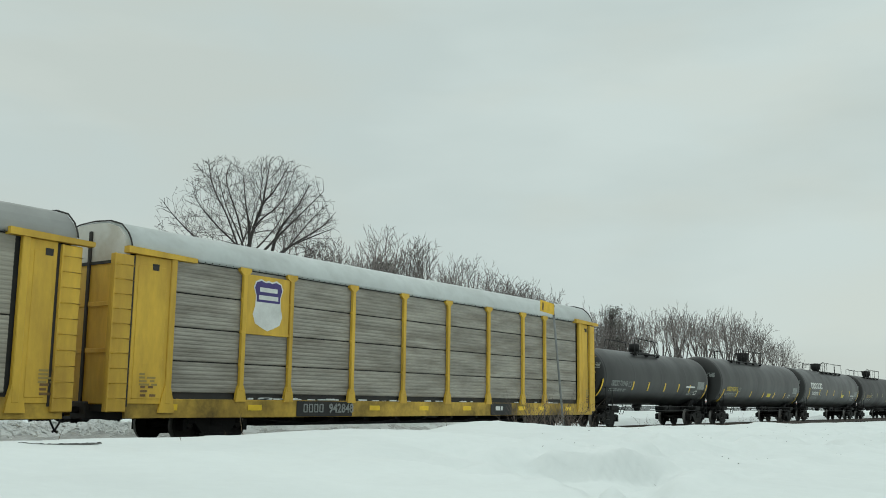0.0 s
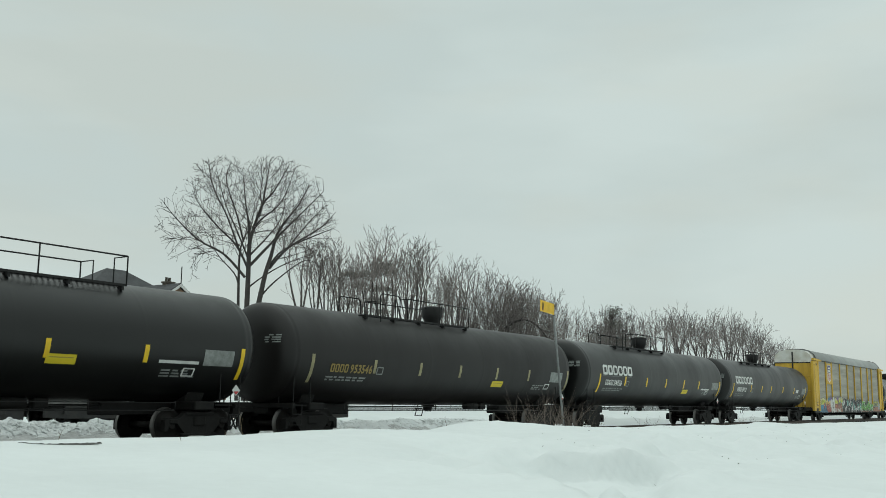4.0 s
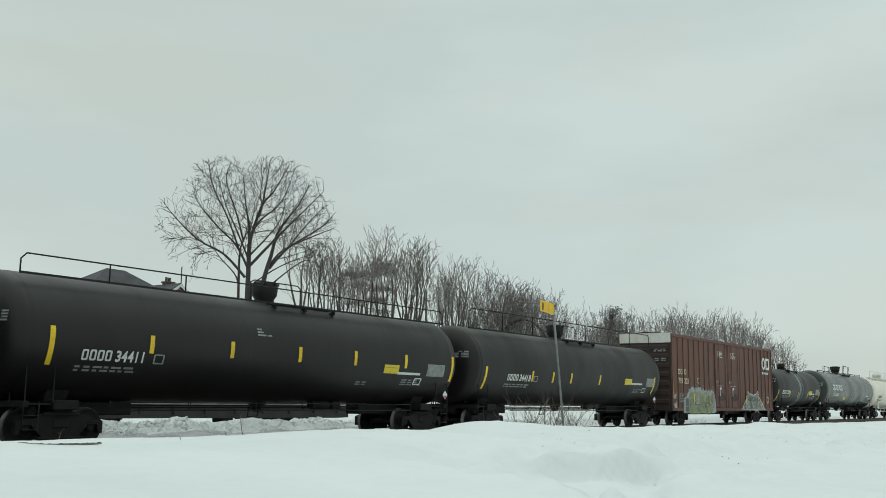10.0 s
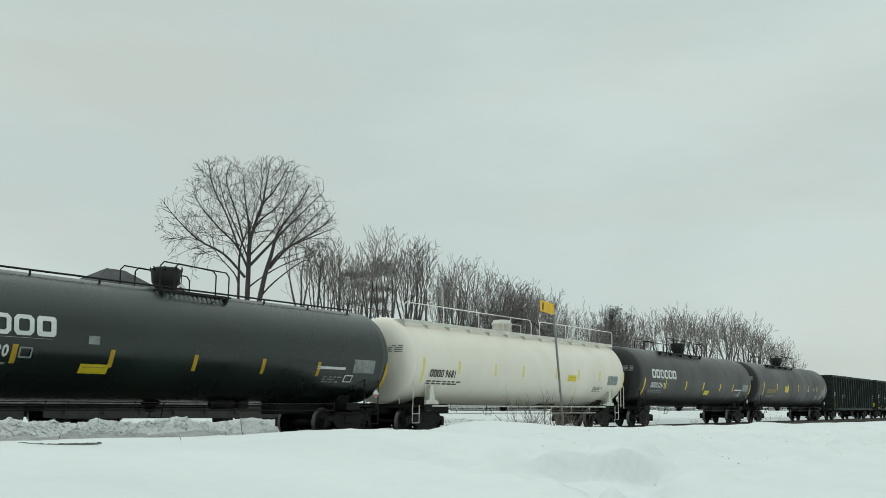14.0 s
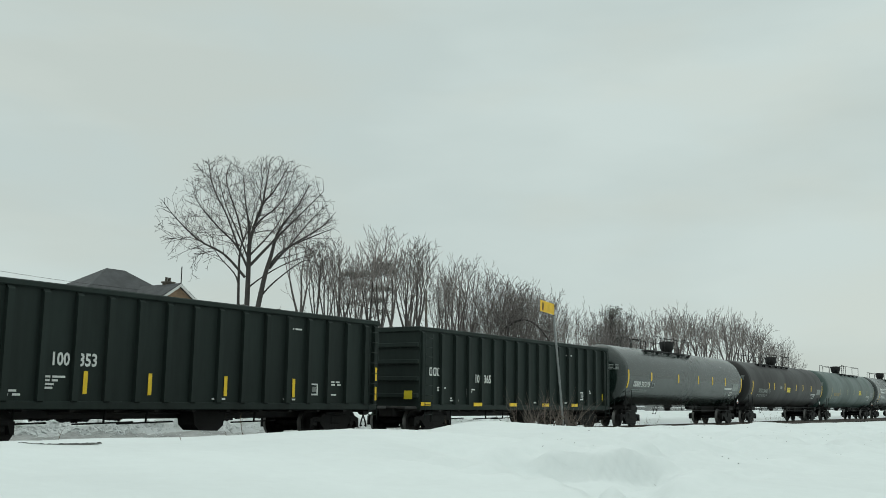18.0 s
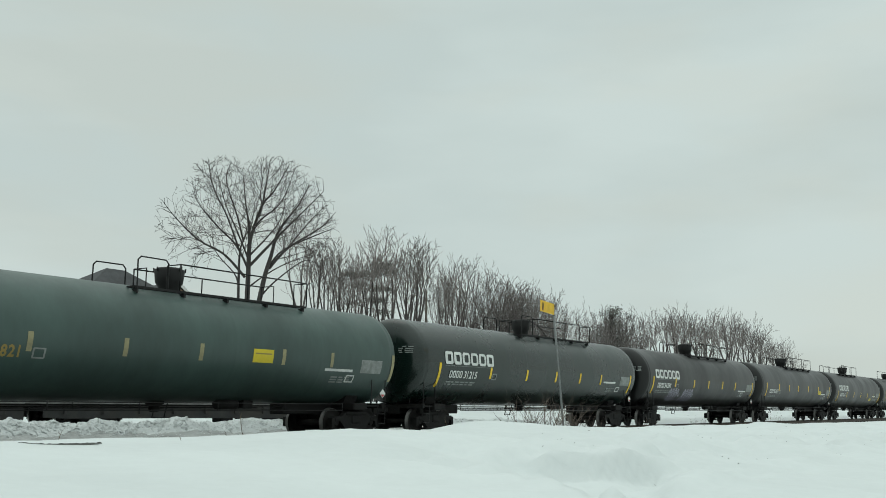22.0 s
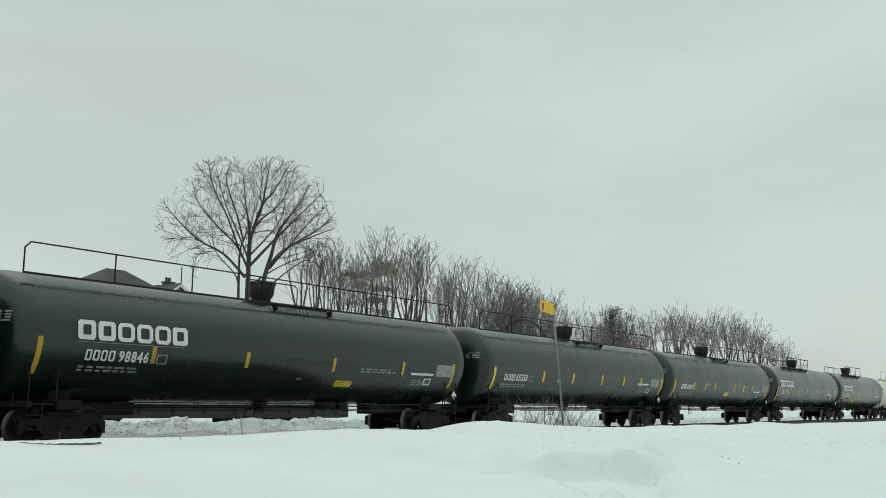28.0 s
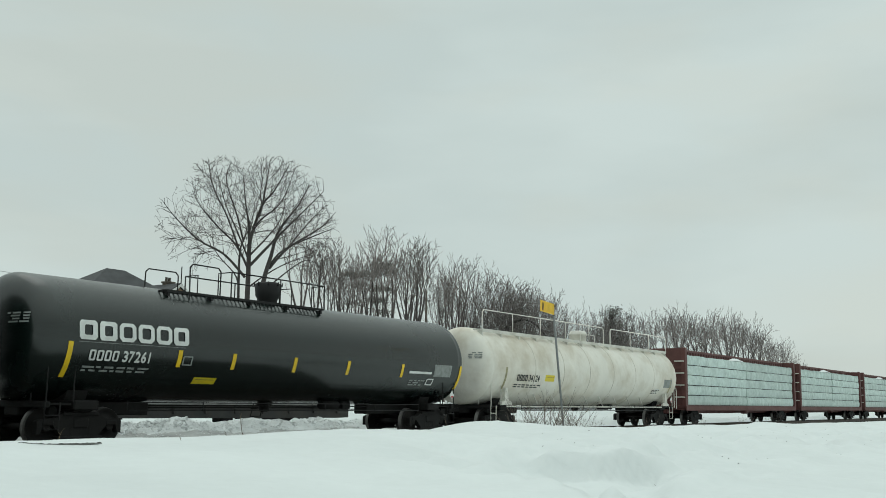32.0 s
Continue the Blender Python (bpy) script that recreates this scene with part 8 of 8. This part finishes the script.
def make_train():
    autorack(COUPLED[0] - 28.0, COUPLED[0], old=True, first=True, label="yellow and grey autorack car with a grey roof")
    for c in range(1, len(COUPLED)):
        k0, k1 = COUPLED[c - 1], COUPLED[c]
        if c == 1:
            autorack(k0, k1, True, "942848", "weathered autorack with yellow posts, grey panels and shield emblem")
        elif c == 8:
            car = autorack(k0, k1, False, "994656", "grey-panelled autorack with yellow posts and sprayed graffiti")
            f = on_flat(-1.60)
            bubble_graffiti(car, f)
            spiky_graffiti(car, f)
            green_graffiti(car, f)
            # the paint runs over the feet of the posts too
            for x, coats, high in ((-9.22, ("orange", "red"), 1.50), (-7.28, ("white", "ash"), 1.78), (-4.36, ("cream", "rust"), 1.80), (-1.58, ("black", "white"), 1.72), (1.16, ("black", "slate"), 1.72), (3.98, ("green", "moss"), 1.58), (6.68, ("green", "black"), 1.50), (8.55, ("rust", "ash"), 1.22)):
                coat = part("paint_coat", Mesh().box(x - 0.065, x + 0.065, -1.626, -1.56, 1.095, high, 0.012).done("paint_coat", M["spray_" + coats[0]]), car, "spray paint over a post's foot")
                p = Paint(on_flat(-1.622), int(x * 10))
                p.lay(coats[1], blob(p.rnd, x, 1.10 + (high - 1.10) * 0.45, 0.05, 0.16, 12, 0.12))
                p.done(coat, "")
        elif c == 12:
            boxcar(k0, k1)
        elif c == 18:
            gondola(k0, k1, ("100", "353"), True, "dark green ribbed gondola with upright yellow stripes")
        elif c == 19:
            gondola(k0, k1, ("100", "365"), False, "dark green ribbed gondola with low yellow dashes")
        elif c >= 34:
            lumber_car(k0, k1, c)
        else:
            car = slim_tank_car(k0, k1, c) if c in (2, 13) else tank_car(k0, k1, seed=c, **TANKS[c])
            if c == 24:
                loop_graffiti(car, -5.75, 4, 14)
                loop_graffiti(car, -3.65, 4, 15)
            if c in (20, 28, 30):
                rnd = random.Random(c)
                for k in range(6):
                    x, w, low = TANKS[c]["dome"] + rnd.uniform(-0.5, 2.4), rnd.uniform(0.05, 0.14), rnd.uniform(3.35, 3.85)
                    part("spill_stain", outline(Mesh(), [(x - w, 4.25), (x - w * 0.8, low + 0.25), (x - w * 0.3, low), (x + w * 0.2, low), (x + w * 0.7, low + 0.3), (x + w, 4.25)], on_shell, 0.008).done("spill_stain", M["decal_black"], fix=False), car, "dark spill streak below the manway")
            if c == 17:
                faint_graffiti(car, on_shell)
            if c == 33:
                for q in (-6.2, -3.6, -1.0, 1.6, 4.2, 6.6):
                    part("jacket_band", kept("jacket_band", lambda: Mesh().turn_x([(-0.025, TANK_R), (-0.02, TANK_R + 0.009), (0.02, TANK_R + 0.009), (0.025, TANK_R)], TANK_Z, n=64).done("jacket_band", M["jacket_seam"])), car, at=(q, 0, 0))
            if c in (15, 33):
                half = (k1 - k0) / 2

                def runner():
                    b = Mesh()
                    b.box(-half + 2.4, half - 2.4, -1.30, -1.16, 0.99, 1.05, 0.01)
                    if c == 15:
                        b.rod((-half + 3.4, -1.24, 0.74), (half - 3.4, -1.24, 0.74), 0.022, n=5)
                        for k in range(7):
                            b.rod((-5.6 + 1.87 * k, -1.24, 0.72), (-5.6 + 1.87 * k, -1.24, 1.0), 0.022, n=5)
                    return b.done("side_runner", M["white_rail"])
                part("side_runner", runner(), car, "pale pipe rail along the car's foot")
                for k in range(8 if c == 33 else 0):
                    part("runner_bracket", kept("runner_bracket", lambda: Mesh().rod((0.16, -1.24, 1.03), (-0.10, -1.14, 1.52), 0.022, n=5).done("runner_bracket", M["white_rail"])), car, at=(-5.6 + 1.6 * k, 0, 0))
                part("end_hoop", kept("end_hoop", lambda: Mesh().pipe([(0, -1.42, 1.0), (0, -1.42, 1.95), (0.08, -1.42, 2.08), (0.26, -1.42, 2.08), (0.34, -1.42, 1.95), (0.34, -1.42, 0.95)], 0.024, 6).done("end_hoop", M["white_rail"])), car, "white end handhold", at=(half - 0.95, 0, 0))
                for s in (-1, 1):
                    part("end_bracket", kept(("end_bracket", s), lambda: Mesh().prism([(-0.40, 1.08), (0.40, 1.08), (0.38, 1.20), (0.16, 1.25), (0.08, 1.75), (-0.10, 1.75), (-0.16, 1.25), (-0.38, 1.20)], -1.44, -1.36).done("end_bracket", M["white_rail"])), car, "white steel end bracket", at=(s * ((k1 - k0) / 2 - 2.2), 0, 0))


make_train()


# ---- standing flatcar on the siding ----
def parked_flatcar():
    """Short flatcars coupled on the siding; the second is a copy of the first."""
    car = thing("parked_flatcar", "dark flatcar with grey old snow standing on the siding", "flatcar", at=(27.0, SIDING_Y, 0.10), group="flatcars on the siding")
    H = 7.65
    sill = [(-H, 0.82), (-H, 0.40), (-6.9, 0.36), (6.9, 0.30), (H, 0.32), (H, 0.82)]
    part("deck", Mesh().box(-H, H, -1.48, 1.48, 0.70, 0.84, 0.02).done("deck", M["deck_dark"]), car)
    part("side_sill", Mesh().prism(sill, -1.50, -1.40).done("side_sill", M["deck_dark"]), car, "dark deep side sill")
    part("far_sill", Mesh().prism(sill, 1.40, 1.50).done("far_sill", M["deck_dark"]), car)
    cover = Mesh()
    line = [(-H + k * 0.255, 0.90 + 0.05 * abs(noise.noise(((-H + k * 0.255) * 0.9, 0.3, 2.0)))) for k in range(61)]
    cover.prism([(-H, 0.845), (H, 0.845)] + line[::-1], -1.52, 1.40)
    part("snow_cover", cover.done("snow_cover", M["old_snow"]), car, "thin grey snow on the flatcar's deck")
    for i in range(10):
        part("stake_pocket", kept("stake_pocket", lambda: Mesh().box(-0.09, 0.09, -0.10, 0, 0.50, 0.80, 0.01).done("stake_pocket", M["deck_dark"])), car, at=(-6.9 + 1.53 * i, -1.50, 0))
    for x, w, z in ((0.6, 0.35, 0.16), (1.7, 0.25, 0.22), (2.9, 0.5, 0.14), (3.6, 0.2, 0.20)):
        part("brake_rigging", Mesh().box(-w, w, -1.2, -0.7, z, 0.42, 0.04).done("brake_rigging", M["steel"]), car, at=(x, 0, 0))
    n = len(ROLLING)
    for q in (-1, 1):
        add_bogie(car, q * 5.45, "steel")
        add_coupler(car, q * (H + 0.37), q)
    del ROLLING[n:]
    part("brake_wheel", Mesh().turn_x([(-0.02, 0.20), (-0.02, 0.26), (0.02, 0.26), (0.02, 0.20)], 0.60, 20, cy=-0.6).rod((0, -0.6, 0.3), (0, -0.6, 0.8), 0.02).done("brake_wheel", M["steel"]), car, at=(H + 0.04, 0, 0))
    copy_thing(car, pose(27.0 - 2 * (H + 0.37), SIDING_Y, 0.10))


parked_flatcar()


# ---- house behind the railway ----
M["shingle"] = material("dark_grey_shingles", (0.060, 0.062, 0.066), 0.85, vary=0.3, scale=2, bump=0.3, bump_scale=12)
M["brick"] = material("tan_brick", (0.30, 0.20, 0.13), 0.85, vary=0.25, scale=5, bump=0.2, bump_scale=20)
M["trim_white"] = material("white_trim", (0.70, 0.70, 0.68), 0.6, vary=0.06, scale=3)
M["pole_wood"] = material("weathered_pole_wood", (0.10, 0.085, 0.07), 0.9, vary=0.3, scale=3)
M["glass_dark"] = material("window_glass", (0.03, 0.035, 0.04), 0.08, vary=0.1, scale=1)


def build_house():
    hs = thing("house", "brick house with a dark hipped shingle roof", "house", at=(42.4, 56.58, 0.2))
    part("wall", Mesh().box(-6.8, 6.6, -4.2, 4.2, -0.4, 5.75).done("wall", M["brick"]), hs)

    def hip(x0, x1, y0, y1, z0, z1, r0, r1):
        b = Mesh()
        v = [(x0, y0, z0), (x1, y0, z0), (x1, y1, z0), (x0, y1, z0), (r0, 0, z1), (r1, 0, z1)]
        b.add(v, [(0, 1, 5, 4), (1, 2, 5), (2, 3, 4, 5), (3, 0, 4), (3, 2, 1, 0)])
        b.box(x0, x1, y0, y1, z0 - 0.16, z0 - 0.002)
        return b
    roof = part("roof", hip(-7.4, 7.2, -4.7, 4.7, 5.75, 9.65, -0.9, 0.6).done("roof", M["shingle"]), hs, "dark grey hipped shingle roof")
    ch = part("chimney", Mesh().box(0.85, 1.45, -4.2, -3.7, 6.0, 8.65, 0.02).box(0.78, 1.52, -4.27, -3.63, 8.58, 8.7, 0.02).done("chimney", M["pole_wood"]), roof, "brick chimney")
    for dx in (1.02, 1.28):
        part("chimney_pot", kept("chimney_pot", lambda: Mesh().turn_z([(8.7, 0.10), (8.95, 0.09), (8.98, 0.11)], 0, -3.9, 10).done("chimney_pot", M["pole_wood"])), roof, at=(dx, 0, 0))
    # front gable wing
    part("gable_wall", Mesh().prism([(-0.7, -0.4), (2.5, -0.4), (2.5, 7.35), (0.9, 8.38), (-0.7, 7.35)], -5.2, -4.0).done("gable_wall", M["brick"]), hs)
    for s in (-1, 1):
        part("gable_roof", Mesh().prism([(0.9, 8.50), (0.9 + s * 2.05, 7.15), (0.9 + s * 2.05, 7.0), (0.9, 8.35)], -5.5, -1.2).done("gable_roof", M["shingle"]), hs)
        part("gable_trim", Mesh().prism([(0.9, 8.43), (0.9 + s * 2.0, 7.11), (0.9 + s * 2.0, 6.93), (0.9, 8.25)], -5.56, -5.5).done("gable_trim", M["trim_white"]), hs, "white gable trim")
    part("roof_snow", Mesh().prism([(-6.9, 6.12), (-4.2, 7.55), (-4.3, 7.62), (-7.0, 6.22)], -3.6, -2.2).done("roof_snow", M["snow"]), roof, "patch of snow on the roof")
    part("roof_snow", Mesh().prism([(1.5, 7.3), (3.4, 7.2), (3.4, 7.3), (1.5, 7.42)], -3.4, -2.6).done("roof_snow", M["snow"]), roof, "patch of snow on the roof")
    part("antenna", Mesh().rod((2.2, -4.0, 6.0), (2.2, -4.0, 9.85), 0.035, n=6).done("antenna", M["railing"]), roof, "thin antenna mast")
    for i, x in enumerate((-5.2, -2.6, 4.4)):
        for z in (0.8, 3.5):
            w = part("window", kept("hw_frame", lambda: Mesh().box(-0.6, 0.6, -0.06, 0.02, 0, 1.4, 0.02).done("window", M["trim_white"])), hs, at=(x, -4.2, z))
            part("pane", kept("hw_pane", lambda: Mesh().box(-0.52, 0.52, -0.075, -0.062, 0.08, 1.32).done("pane", M["glass_dark"])), w)
    part("window", kept("hw_frame2", lambda: Mesh().box(-0.7, 0.7, -0.06, 0.02, 0, 1.4, 0.02).done("window", M["trim_white"])), hs, at=(0.9, -5.2, 4.0))


build_house()


def build_lines():
    for x, y, h in ((66.9, 48.0, 9.3), (21.0, 51.0, 8.7)):
        p = thing("utility_pole", "weathered wooden utility pole behind the railway", "utility pole", at=(x, y, ground_height(x, y)), group="utility poles")
        part("pole", kept(("upole", h), lambda: Mesh().rod((0, 0, -0.3), (0, 0, h - 0.1), 0.12, 0.08, n=10).done("pole", M["pole_wood"])), p)
        part("wire_bracket", kept("uarm", lambda: Mesh().box(-0.03, 0.03, -0.2, 0.02, -0.04, 0.04, 0.01).done("wire_bracket", M["steel"])), p, at=(0, -0.1, h - 0.9))
    b = Mesh()
    pts = []
    for i in range(41):
        t = i / 40
        pts.append((21 + 20.2 * t, 51 + 1.4 * t, 8.6 - 0.5 * t - 0.25 * 4 * t * (1 - t)))
    b.pipe(pts, 0.009, 4)
    tagged(new("overhead_wire", b.done("overhead_wire", M["railing"], fix=False)), "thin sagging overhead wire from a pole to the house", "wire")


build_lines()


# ---- yellow marker by the track ----
M["sign_yellow"] = material("yellow_sign_paint", (0.72, 0.43, 0.012), 0.5, vary=0.12, scale=3, dirt=(0.40, 0.24, 0.02), dirt_amount=0.3, dirt_scale=5)
M["galv_pole"] = material("galvanised_pole", (0.20, 0.21, 0.21), 0.5, 0.5, vary=0.2, scale=4)


def build_marker():
    m = thing("trackside_marker", "yellow flag-shaped plate on a leaning grey steel pole", "sign", at=(33.2, 17.5, 0.1))
    part("pole", Mesh().rod((0.20, 0, -0.3), (-0.70, 0, 4.80), 0.042, 0.042, n=10).done("pole", M["galv_pole"]), m)
    part("plate", Mesh().box(-1.45, -0.38, -0.05, -0.04, 4.33, 4.74, 0.0).done("plate", M["sign_yellow"]), m, "yellow rectangular plate", turn=(0, 4, 0), at=(-0.60, 0, -0.02))
    part("plate_mark", Mesh().box(-1.30, -1.22, -0.058, -0.052, 4.38, 4.66).done("plate_mark", M["decal_black"]), m, turn=(0, 4, 0), at=(-0.60, 0, -0.02))
    for z in (4.32, 4.66):
        part("bolt", kept("sign_bolt", lambda: Mesh().rod((0, -0.075, 0), (0, -0.03, 0), 0.018, n=6).done("bolt", M["steel"])), m, at=(-0.68, 0, z))


build_marker()


# ---- shrubs, weeds and litter on the snow bank ----
def fan(seed, stems, low, high, spread, r):
    rnd = random.Random(seed)
    b = Mesh()
    for i in range(stems):
        a = rnd.uniform(0, 6.283)
        d = Vector((math.cos(a) * rnd.uniform(0.1, spread), math.sin(a) * rnd.uniform(0.1, spread), 1)).normalized()
        q = Vector((math.cos(a) * 0.12, math.sin(a) * 0.12, -0.1))
        n = rnd.uniform(low, high)
        rad = r
        for k in range(5):
            e = q + d * n / 5
            b.rod(q, e, rad, rad * 0.82, n=4, cap=False, smooth=False)
            if k > 1 and rnd.random() < 0.75:
                t = (d + Vector((rnd.gauss(0, 0.5), rnd.gauss(0, 0.5), 0.2))).normalized()
                b.rod(e, e + t * n * rnd.uniform(0.15, 0.35), rad * 0.6, rad * 0.3, n=3, cap=False, smooth=False)
            q, rad = e, rad * 0.82
            d = (d + Vector((rnd.gauss(0, 0.12), rnd.gauss(0, 0.12), 0))).normalized()
    return b


def build_shrubs():
    rnd = random.Random(2)
    base = thing("bare_shrub", "leafless brown shrub rising from the trackside snow", "shrub", at=(27.4, 15.4, ground_height(27.4, 15.4) - 0.05), group="trackside shrubs")
    part("crown", fan(3, 12, 0.5, 1.2, 0.85, 0.0085).done("crown", M["twig_brown"], fix=False), base)
    spots = [(26.3, 15.3, 1.0), (27.0, 15.6, 1.35), (28.0, 15.4, 1.4), (28.8, 15.7, 1.3), (29.5, 15.6, 1.2), (31.0, 16.0, 1.4), (38.0, 18.6, 0.9), (45.0, 19.0, 0.9), (52.0, 19.2, 0.8), (60.5, 19.3, 0.9), (66, 19.3, 1.0), (29.4, 15.4, 1.1), (33.4, 16.6, 1.0)]
    for x, y, s in spots:
        c = copy_thing(base, pose(x, y, ground_height(x, y) - 0.02, 0, 0, rnd.uniform(0, 360)))
        c.scale = (s, s, s)
    for x, y, h_ in ((13.2, 13.4, 0.42), (9.15, 13.5, 0.36), (7.6, 13.6, 0.25), (12.6, 13.3, 0.2), (21.0, 14.2, 0.3), (10.75, 12.3, 0.24)):
        w = thing("dead_weed", "single dry weed stalk poking through the snow", "weed", at=(x, y, ground_height(x, y) - 0.05), group="dry weed stalks")
        part("stalk", fan(int(x * 10), 1, h_ * 0.7, h_ * 1.25, 0.25, 0.009).done("stalk", M["weed"], fix=False), w)


build_shrubs()


def build_dark_sliver():
    """A ragged near-black strip laid on the snow, lifting to a low broken edge at one end."""
    b = Mesh()
    n = 34
    rows = [[], [], []]
    for i in range(n + 1):
        t = i / n
        x = 8.02 + 1.27 * t
        mid = 12.62 - 0.10 * t + 0.04 * noise.noise((t * 4, 3, 1))
        w = 0.016 + 0.105 * ramp01(t, 0.4, 0.8)
        w *= (0.75 + 0.5 * abs(noise.noise((t * 9, 1, 1)))) * min(1, 0.15 + 6 * t, 0.15 + 9 * (1 - t))
        far = w * (0.9 + 0.7 * noise.noise((t * 17, 5, 2)))
        for row, y, up in ((rows[0], mid - w, 0.006), (rows[1], mid, 0.014 + 0.012 * noise.noise((t * 21, 8, 2)) + 0.012 * t), (rows[2], mid + far, 0.008)):
            row.append((x, y, surface_height(x, y) + up))
    m = n + 1
    b.add(rows[0] + rows[1] + rows[2], [(r * m + i, r * m + i + 1, (r + 1) * m + i + 1, (r + 1) * m + i) for r in (0, 1) for i in range(n)])
    tagged(new("buried_board", b.done("buried_board", M["sliver_dark"], fix=False)), "near-black ragged sliver in the snow bank", "board")


build_dark_sliver()


# ---- conifer among the bare trees ----
def build_conifer():
    rnd = random.Random(9)
    t = thing("pine_tree", "sparse dark pine with level boughs among bare trees", "tree", at=(69.6, 56.3, 0.3))
    part("trunk", Mesh().rod((0, 0, -0.3), (0.3, 0, 13.3), 0.20, 0.04, n=8).done("trunk", M["bark"], fix=False), t)
    limbs, leaf = Mesh(), Mesh()
    right = Vector((0.63, -0.78, 0))
    for u, z, w, h_, n in ((0.95, 13.0, 0.95, 0.50, 260), (0.3, 12.3, 0.7, 0.30, 110), (-1.5, 12.2, 1.15, 0.22, 200), (1.4, 12.5, 0.7, 0.22, 90), (0.8, 10.9, 1.0, 0.20, 130), (-0.7, 11.2, 0.9, 0.18, 90), (0.5, 9.9, 0.9, 0.22, 110), (-1.6, 9.6, 0.8, 0.2, 70), (1.2, 8.8, 0.8, 0.2, 70)):
        mid = right * u + Vector((rnd.uniform(-0.6, 0.6) * 0.78, rnd.uniform(-0.6, 0.6) * 0.63, z))
        limbs.rod((0.02 * z, 0, z - 0.5), mid, 0.05, 0.02, n=4, cap=False)
        for j in range(n):
            c = mid + right * (rnd.gauss(0, 0.55) * w) + Vector((0.78, 0.63, 0)) * rnd.gauss(0, 0.4) + Vector((0, 0, rnd.gauss(0, 0.6) * h_))
            for q in range(4):
                d = Vector((rnd.gauss(0, 1), rnd.gauss(0, 1), rnd.gauss(0.3, 0.6))).normalized()
                s = d.cross(Vector((rnd.gauss(0, 1), rnd.gauss(0, 1), rnd.gauss(0, 1)))).normalized() * 0.045
                t_ = c + d * rnd.uniform(0.16, 0.30)
                leaf.add([tuple(c - s), tuple(c + s), tuple(t_)], [(0, 1, 2)])
    part("limbs", limbs.done("limbs", M["bark"], fix=False), t)
    part("needles", leaf.done("needles", M["needles"], fix=False), t, "dark green needle sprays")


build_conifer()


def build_ivy_tree():
    """A trunk whose crown is thick with dark ivy."""
    rnd = random.Random(31)
    t = thing("ivy_clad_tree", "tree thick with dull dark ivy among the bare trees", "tree", at=(107.0, 50.0, ground_height(107.0, 50.0)))
    part("trunk", Mesh().rod((0, 0, -0.3), (0.2, 0, 11.0), 0.22, 0.06, n=8).done("trunk", M["bark"], fix=False), t)
    limbs, leaf = Mesh(), Mesh()
    across = Vector((0.42, -0.91, 0))
    for k in range(26):
        z = rnd.uniform(6.8, 11.9)
        u = rnd.gauss(0, 0.75) * (1.25 if z < 10.6 else 0.6)
        mid = across * u + Vector((rnd.gauss(0, 0.5), rnd.gauss(0, 0.2), z))
        limbs.rod((0.02 * z, 0, z - 1.0), mid, 0.06, 0.02, n=4, cap=False)
        for j in range(75):
            c = mid + Vector((rnd.gauss(0, 0.30), rnd.gauss(0, 0.30), rnd.gauss(0, 0.26)))
            d = Vector((rnd.gauss(0, 1), rnd.gauss(0, 1), rnd.gauss(0, 0.7))).normalized()
            w = d.cross(Vector((rnd.gauss(0, 1), rnd.gauss(0, 1), rnd.gauss(0, 1)))).normalized() * 0.06
            leaf.add([tuple(c - w), tuple(c + w), tuple(c + d * rnd.uniform(0.12, 0.22))], [(0, 1, 2)])
    part("limbs", limbs.done("limbs", M["bark"], fix=False), t)
    part("leaves", leaf.done("leaves", M["needles"], fix=False), t, "dull dark ivy leaves")


build_ivy_tree()

# ---- moving things ----
def motions():
    marks = [0.0, 4.0, 8.0, 12.0, 16.0, 20.0, 24.0, 28.0, SECONDS]
    start = {}
    for car in CARS:
        x, y, z = car.matrix_basis.translation
        start[car] = x
        walk(car, [(t, pose(x - SPEED * t, y, z)) for t in marks])
    for w, dx, car, off in ROLLING:
        # the wheels turn while they are near enough to be told apart
        t0 = max(0.0, (start[car] + off - 75.0) / SPEED)
        t1 = min(SECONDS, (start[car] + off - 2.0) / SPEED)
        if t1 <= t0:
            t0, t1 = 0.0, min(SECONDS, 0.2)
        n0, n1 = int(t0 * FPS), int(t1 * FPS)
        turn = math.degrees(SPEED / FPS / WHEEL_R)
        rows = [(0.0, pose(dx, 0, WHEEL_R))] if n0 > 0 else []
        for n in range(n0, n1 + 1):
            rows.append((n / FPS, pose(dx, 0, WHEEL_R, 0, -turn * (n - n0), 0)))
        if n1 < SECONDS * FPS:
            rows.append((SECONDS, rows[-1][1]))
        walk(w, rows)


motions()
